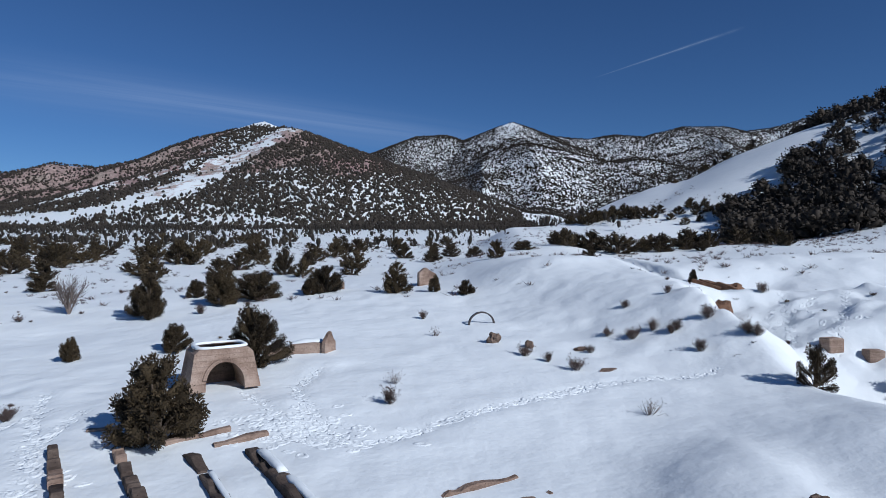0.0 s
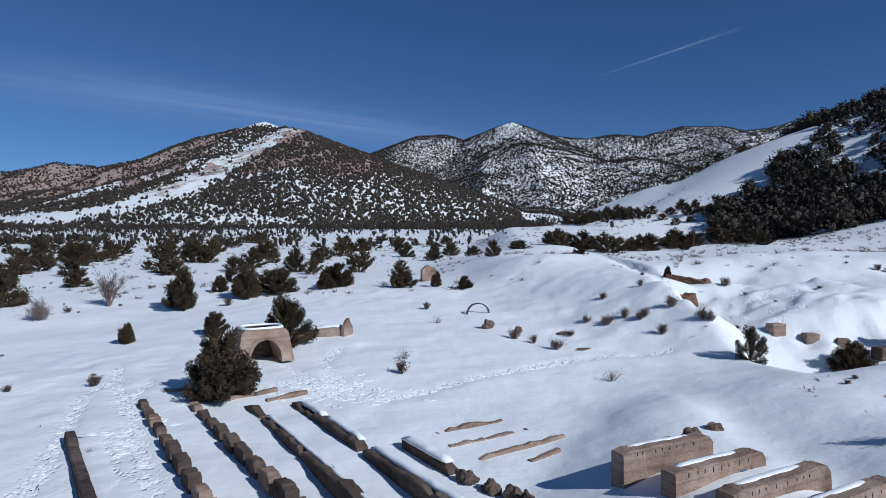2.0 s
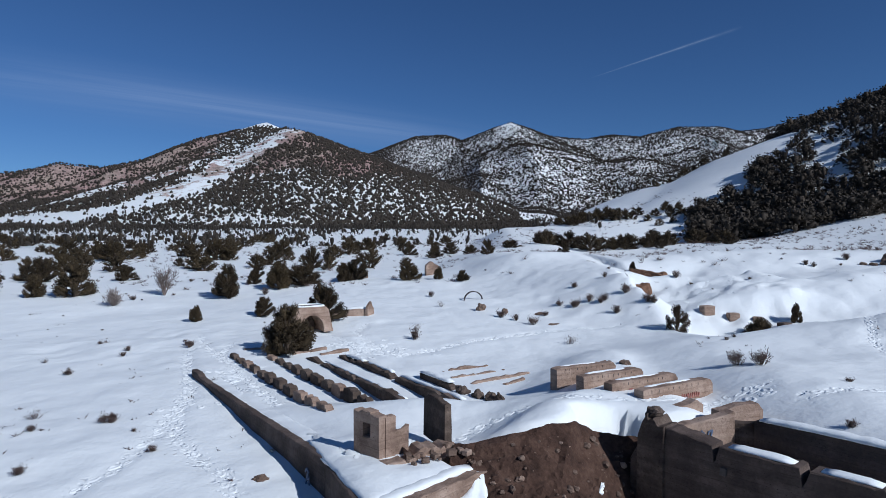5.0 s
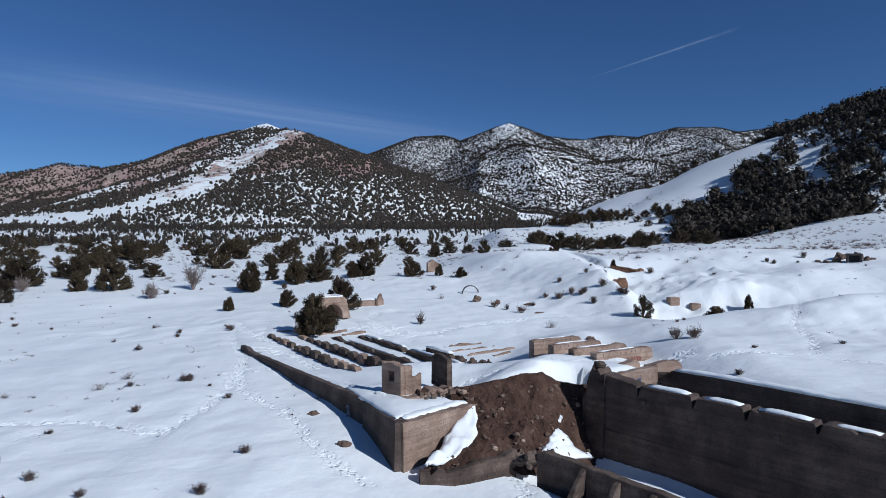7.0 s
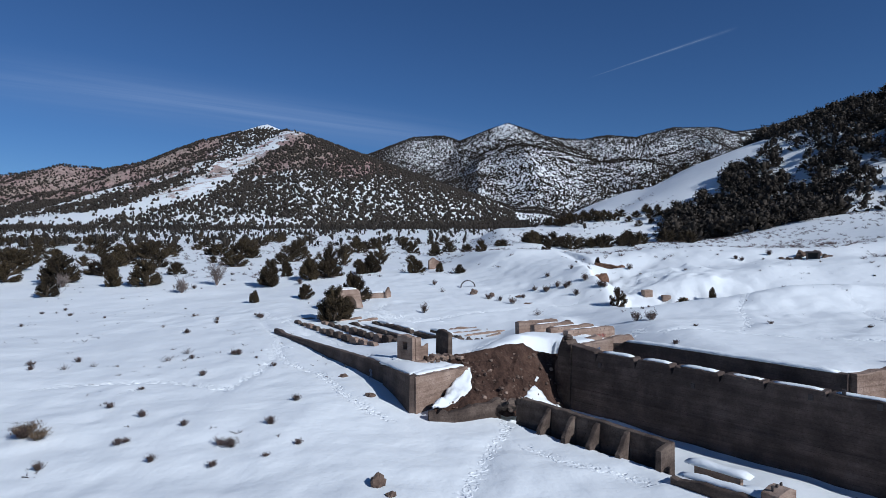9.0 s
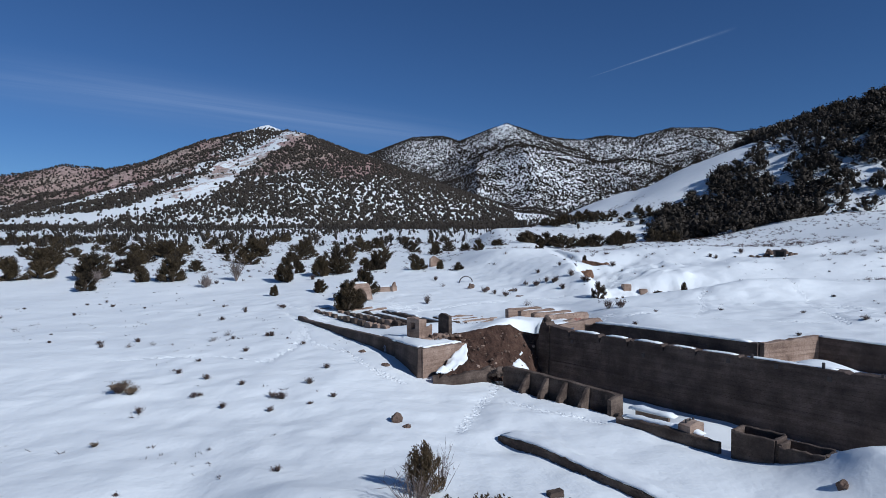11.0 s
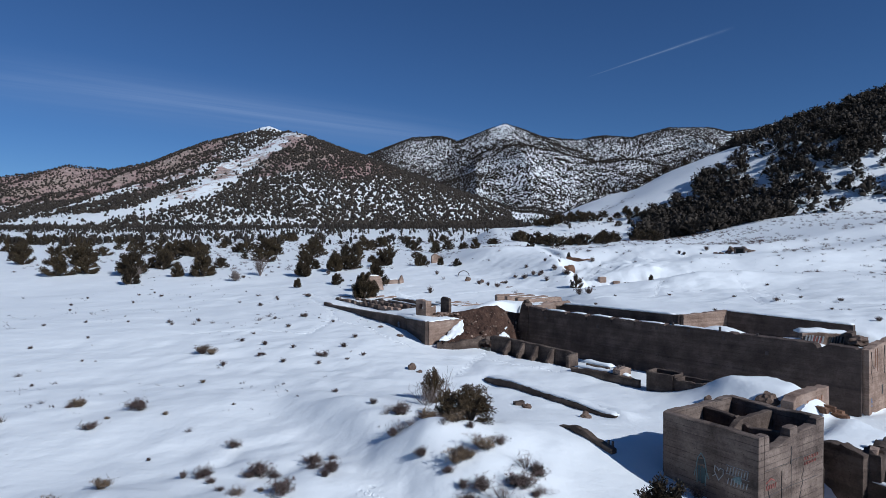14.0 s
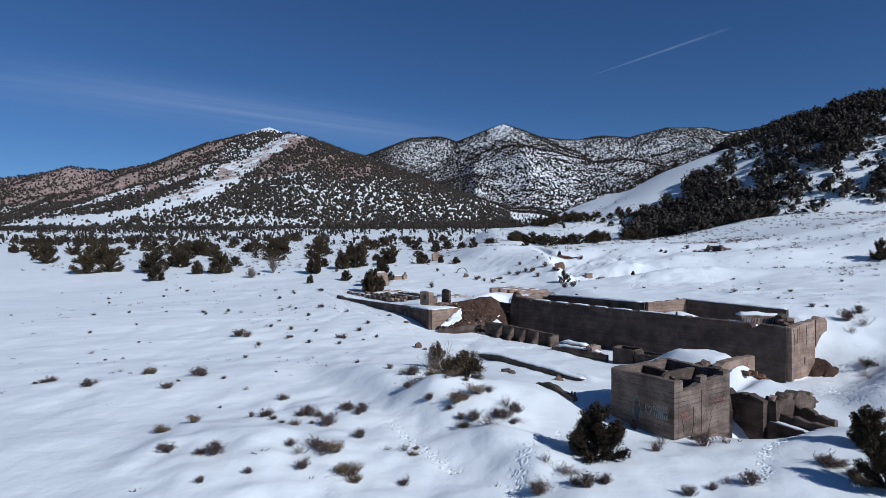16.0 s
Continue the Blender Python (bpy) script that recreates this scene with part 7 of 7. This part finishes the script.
# ---- low shrubs ----


def shrub(seed, stems, sprays, material, leafage, label, name="sagebrush", spread=0.55):
    """A bush one metre wide and high: thin forked stems and small leaf sprays."""
    r = np.random.default_rng(seed)
    root = thing(name, 0, 0, -500, label, "shrub", "low shrubs in the snow")
    a = r.uniform(0, 6.283, stems)
    lean = r.uniform(0.05, spread, stems)
    tip = np.stack([lean * np.cos(a), lean * np.sin(a), r.uniform(0.45, 1.0, stems) * np.sqrt(1.05 - lean ** 2)], 1)
    base = np.stack([0.12 * lean * np.cos(a), 0.12 * lean * np.sin(a), np.full(stems, -0.08)], 1)
    chunks = [spindles(r, base, tip, 0.011)]
    twig = tip[:, None] * r.uniform(0.45, 0.95, (stems, 3, 1))
    twig = twig.reshape(-1, 3)
    chunks.append(spindles(r, twig, twig + r.normal(size=twig.shape) * 0.12 + np.array([0, 0, 0.12]), 0.008))
    st = new("stem_tuft", bulk("stem_tuft", *joined(chunks), TWIG if leafage is None else BARK))
    st.parent = root
    if leafage is not None:
        p = twig[r.integers(0, len(twig), sprays)] * r.uniform(0.75, 1.1, (sprays, 1)) + r.normal(size=(sprays, 3)) * 0.05
        p[:, 2] = np.maximum(p[:, 2], 0.05)
        lf = new("foliage", bulk("foliage", *flakes(r, p, p + r.normal(size=p.shape) * 0.07 + np.array([0, 0, 0.08]), leafage), material))
        lf.parent = root
    return root


SHRUBS = [shrub(300 + k, 40, 520, SAGE, 0.016, "low grey-brown sagebrush poking out of the snow") for k in range(3)]
TANS = [shrub(310 + k, 50, 520, TAN, 0.014, "clump of dry tan rabbitbrush in the snow", "rabbitbrush") for k in range(2)]
BARES = [shrub(320 + k, 30, 0, None, None, "leafless grey shrub poking out of the snow", "bare_shrub", 0.7) for k in range(2)]
field = [(-3.5, -27.2), (-2.05, -29.6), (-0.7, -30.9), (0.6, -33.2), (1.4, -32.0), (2.3, -33.9), (-16.4, -36.4), (-15.5, -34.5), (-11.7, -33.0), (-12.0, -28.8), (-9.3, -32.9), (-9.5, -35.3), (-7.7, -35.0), (-7.4, -31.1), (-6.1, -32.9), (-8.0, -39.8), (-7.5, -38.8), (-6.4, -39.6), (-7.4, -41.5),
         (-5.2, -41.7), (-5.6, -36.9), (-3.1, -38.4), (-11.8, -40.5), (-14.4, -39.9), (-3.3, -30.3), (-2.1, -33.1), (-0.6, -34.0), (0.4, -35.5), (2.1, -35.4), (1.2, -36.8), (4.2, -42.0), (4.9, -43.3), (9.4, -38.1),
         (2.9, -43.4), (9.1, -43.4), (12.1, -42.4), (16.4, -40.7), (-24.0, -22.6), (-20.1, -23.1), (-20.6, -26.9), (-26.2, -27.0), (-29.8, -25.4), (-22.4, -7.9)]
field_far = [(-41.3, 6.3), (-38.9, -5.8), (-33.0, -15.4), (-45.1, 23.0), (-47.2, 33.2), (-29.3, 7.4), (-22.1, 9.8), (-17.9, 9.3), (-15.1, -26.9), (-11.8, -10.6), (-17.3, -8.4), (-20.6, -3.5), (-31.8, 5.8),
             (-44.2, -6.8), (-54.4, 3.8), (-64.8, 29.1), (-54.1, 27.4), (-11.3, -43.4), (-9.6, -42.3), (-2.8, -42.1), (10.4, -42.5), (11.2, -42.1), (-5.3, -25.3), (23.6, 11.4), (22.6, -3.6), (38.3, 3.8), (37.7, -9.4),
             (31.3, -20.7), (49.5, 12.5), (31.7, 3.6), (13.3, 3.0), (33.5, -9.0)]
field_mid = [(-31.1, 4.8), (-28.7, 4.9), (-27.1, 5.7), (-22.6, 7.4), (-20.9, 7.9), (-18.1, 9.1), (-18.2, 3.4), (-20.8, 0.3), (-10.3, -2.2), (-15.0, -6.4), (-10.6, -6.0), (-17.1, -8.2), (-12.3, -8.4), (-11.7, -8.6),
             (-19.4, -11.1), (-14.8, -10.2), (-18.0, -4.9), (-29.9, 21.7), (-29.1, 27.7), (-47.1, 31.4), (-44.6, 30.0), (-25.9, 25.1), (-22.1, 26.9), (-29.4, 27.3), (-25.2, 23.2), (-17.8, 9.0), (-22.3, 26.8), (-26.1, 18.4)]
field_bank = [(4.0, 37.1), (2.7, 38.2), (7.0, 39.3), (8.7, 41.8), (10.9, 46.0), (10.1, 40.7), (11.7, 41.7), (14.2, 46.4), (12.4, 39.9), (16.8, 47.8), (17.2, 43.1), (18.3, 42.5), (16.1, 37.2), (13.2, 37.0), (-4.5, 49.3),
              (-4.7, 28.6), (-3.3, 43.8), (5.4, 35.3), (7.3, 27.6), (22.7, 76.3), (23.1, 50.2), (-39.9, 51.4), (-21.7, 26.1), (-25.0, 54.0), (-41.1, 69.5), (-14.7, 42.1),
              (13.7, 13.4), (14.7, 12.8), (40.2, 55.3), (14.9, 40.4), (11.5, 41.0), (12.8, 40.1), (16.5, 36.9), (40.9, 54.9), (45.8, 56.7)]
rs = random.Random(23)


def bush(x, y, high, wide, kinds):
    proto = rs.choice(kinds)
    ob = copy_thing(proto, pose(x, y, gz(x, y) - 0.04, rs.uniform(-8, 8), rs.uniform(-8, 8), rs.uniform(0, 360)))
    ob.scale = (wide, wide, high)


for k, (x, y) in enumerate(field):
    s = rs.uniform(0.75, 1.2)
    kinds = TANS if k in (6, 7, 19) else SHRUBS * 3 + TANS + BARES
    bush(x, y, s * 0.6, s * 1.2, kinds)
    for _ in range(rs.choice((0, 1, 2, 3))):
        bush(x + rs.uniform(-0.9, 0.9), y + rs.uniform(-0.7, 0.7), s * rs.uniform(0.25, 0.5), s * rs.uniform(0.5, 0.95), kinds)
for k, (x, y) in enumerate(field_far + field_mid):
    s = rs.uniform(0.4, 0.75)
    bush(x, y, s * 0.7, s * 1.2, SHRUBS * 3 + BARES * 2)
for k, (x, y) in enumerate(field_bank):
    s = rs.uniform(0.6, 1.15)
    bush(x, y, s * 0.9, s * 1.2, SHRUBS * 3 + BARES)
bush(-22.5, -7.5, 0.8, 1.7, TANS)
bush(-21.6, -7.9, 0.7, 1.2, TANS)
bush(-2.3, -24.4, 1.6, 1.7, BARES)
bush(-1.4, -21.9, 1.9, 1.2, BARES)
bush(-4.85, 31.5, 0.8, 0.9, BARES)
bush(5.0, 3.4, 0.8, 1.0, BARES)
for x, y, h, w in ((34.6, -12.6, 1.2, 2.0), (35.6, -13.4, 1.0, 1.6), (33.8, -14.6, 0.7, 1.2), (33.2, -17.4, 0.9, 1.5), (32.6, -18.2, 0.6, 1.1), (37.0, -10.5, 0.8, 1.4), (9.6, -33.6, 0.6, 0.9), (12.4, -36.6, 0.8, 1.2), (13.6, -36.0, 0.6, 1.0), (10.2, -36.4, 0.7, 1.1)):
    bush(x, y, h, w, SHRUBS * 2 + BARES)
bush(4.5, 3.9, 0.7, 0.9, BARES)
for k in range(110):
    y = rs.uniform(-44, 75)
    x = rs.choice((rs.uniform(-62, -8), rs.uniform(14, 60)))
    if y < 2 and 4 < x < 33:
        continue
    s = rs.uniform(0.2, 0.5)
    bush(x, y, s * 0.7, s * 1.2, SHRUBS * 3 + TANS + BARES)
for ob in SHRUBS + TANS + BARES:
    for o in (*ob.children_recursive, ob):
        bpy.data.objects.remove(o)
# pale leafless round trees
def leafless(x, y, high, wide, seed):
    r = np.random.default_rng(seed)
    root = thing("leafless_tree", x, y, gz(x, y) - 0.05, "pale pinkish-grey leafless tree with dense fine twigs", "tree")
    limbs, ends = [], []
    for k in range(16):
        a, lean = k * 2.4, r.uniform(0.1, 0.5) * wide
        tip = np.array([lean * math.cos(a), lean * math.sin(a), high * r.uniform(0.55, 1.0) * (1.05 - 0.5 * lean / wide)])
        limbs.append(tube([(0, 0, -0.1), tuple(tip * 0.45 + np.array([0, 0, 0.1])), tuple(tip)], [0.07, 0.04, 0.012], 5))
        for _ in range(46):
            u = r.uniform(0.3, 1.0)
            ends.append(tip * u + r.normal(size=3) * 0.17)
    limb = new("trunk", bulk("trunk", *joined(limbs), TWIG))
    limb.parent = root
    ends = np.array(ends)
    out = ends * np.array([1, 1, 0.3])
    out /= np.linalg.norm(out, axis=1, keepdims=True) + 0.2
    tw = new("twig_crown", bulk("twig_crown", *spindles(r, ends, ends + out * 0.3 + r.normal(size=ends.shape) * 0.22 + np.array([0, 0, 0.25]), 0.022), TWIG))
    tw.parent = root


leafless(-38.3, 55.7, 4.0, 3.6, 400)
leafless(-60.0, 52.0, 1.8, 2.0, 401)
leafless(-40.0, 47.5, 1.5, 1.6, 402)
# brushy undergrowth on the valley floor
r10 = np.random.default_rng(12)
ux = np.concatenate([r10.uniform(-95, 75, 5200), r10.uniform(44, 135, 3600)])
uy = np.concatenate([r10.uniform(58, 210, 5200), r10.uniform(10, 116, 3600)])
ok = r10.random(8800) < np.clip(0.36 + 1.1 * fbm(ux, uy, 12, 3, 95), 0, 1)
ux, uy = ux[ok], uy[ok]
uz = ground(ux, uy)
chunks = []
for x, y, z in zip(ux, uy, uz):
    s = r10.uniform(0.22, 0.65)
    k = 13
    d = r10.normal(size=(k, 3)) * np.array([0.6, 0.6, 0.2]) + np.array([0, 0, 0.75])
    base = np.tile((x, y, z - 0.05), (k, 1)) + r10.normal(size=(k, 3)) * np.array([0.25, 0.25, 0.0]) * s
    chunks.append(spindles(r10, base, base + d * s, 0.045 * s))
tagged(new("undergrowth", bulk("undergrowth", *joined(chunks), SAGE)), "grey-brown brush sprinkled over the far snow", "shrubs", kind="stuff")

# dry twigs and grass tips that poke out of the snow all over the field
tx = np.concatenate([r10.uniform(-60, 2, 2600), r10.uniform(12, 60, 1500)])
ty = np.concatenate([r10.uniform(-46, 60, 2600), r10.uniform(-46, 62, 1500)])
da_, sa_ = side(tx, ty, WALL_A[0], WALL_A[1])
clear = ((tx < -8) & (ty < 62) & (da_ > 0.5)) | ((tx <= 2) & (ty < -24)) | ((tx > 14) & (ty > 14)) | (tx > 31) | ((ty < -36) & (tx > 2))
ok = clear & (r10.random(len(tx)) < np.clip(0.12 + 0.9 * fbm(tx, ty, 7, 3, 97), 0, 1))
tx, ty = tx[ok], ty[ok]
chunks = []
for x, y, z in zip(tx, ty, ground(tx, ty)):
    s, k = r10.uniform(0.07, 0.24), int(r10.integers(3, 8))
    d = r10.normal(size=(k, 3)) * np.array([0.7, 0.7, 0.2]) + np.array([0, 0, 0.7])
    base = np.tile((x, y, z - 0.08), (k, 1)) + r10.normal(size=(k, 3)) * np.array([0.5, 0.5, 0.0]) * s
    chunks.append(spindles(r10, base, base + d * (s + 0.06), 0.016 + 0.05 * s))
tagged(new("dry_twigs", bulk("dry_twigs", *joined(chunks), SAGE)), "small dry twigs poking through the snow", "twigs", kind="stuff")
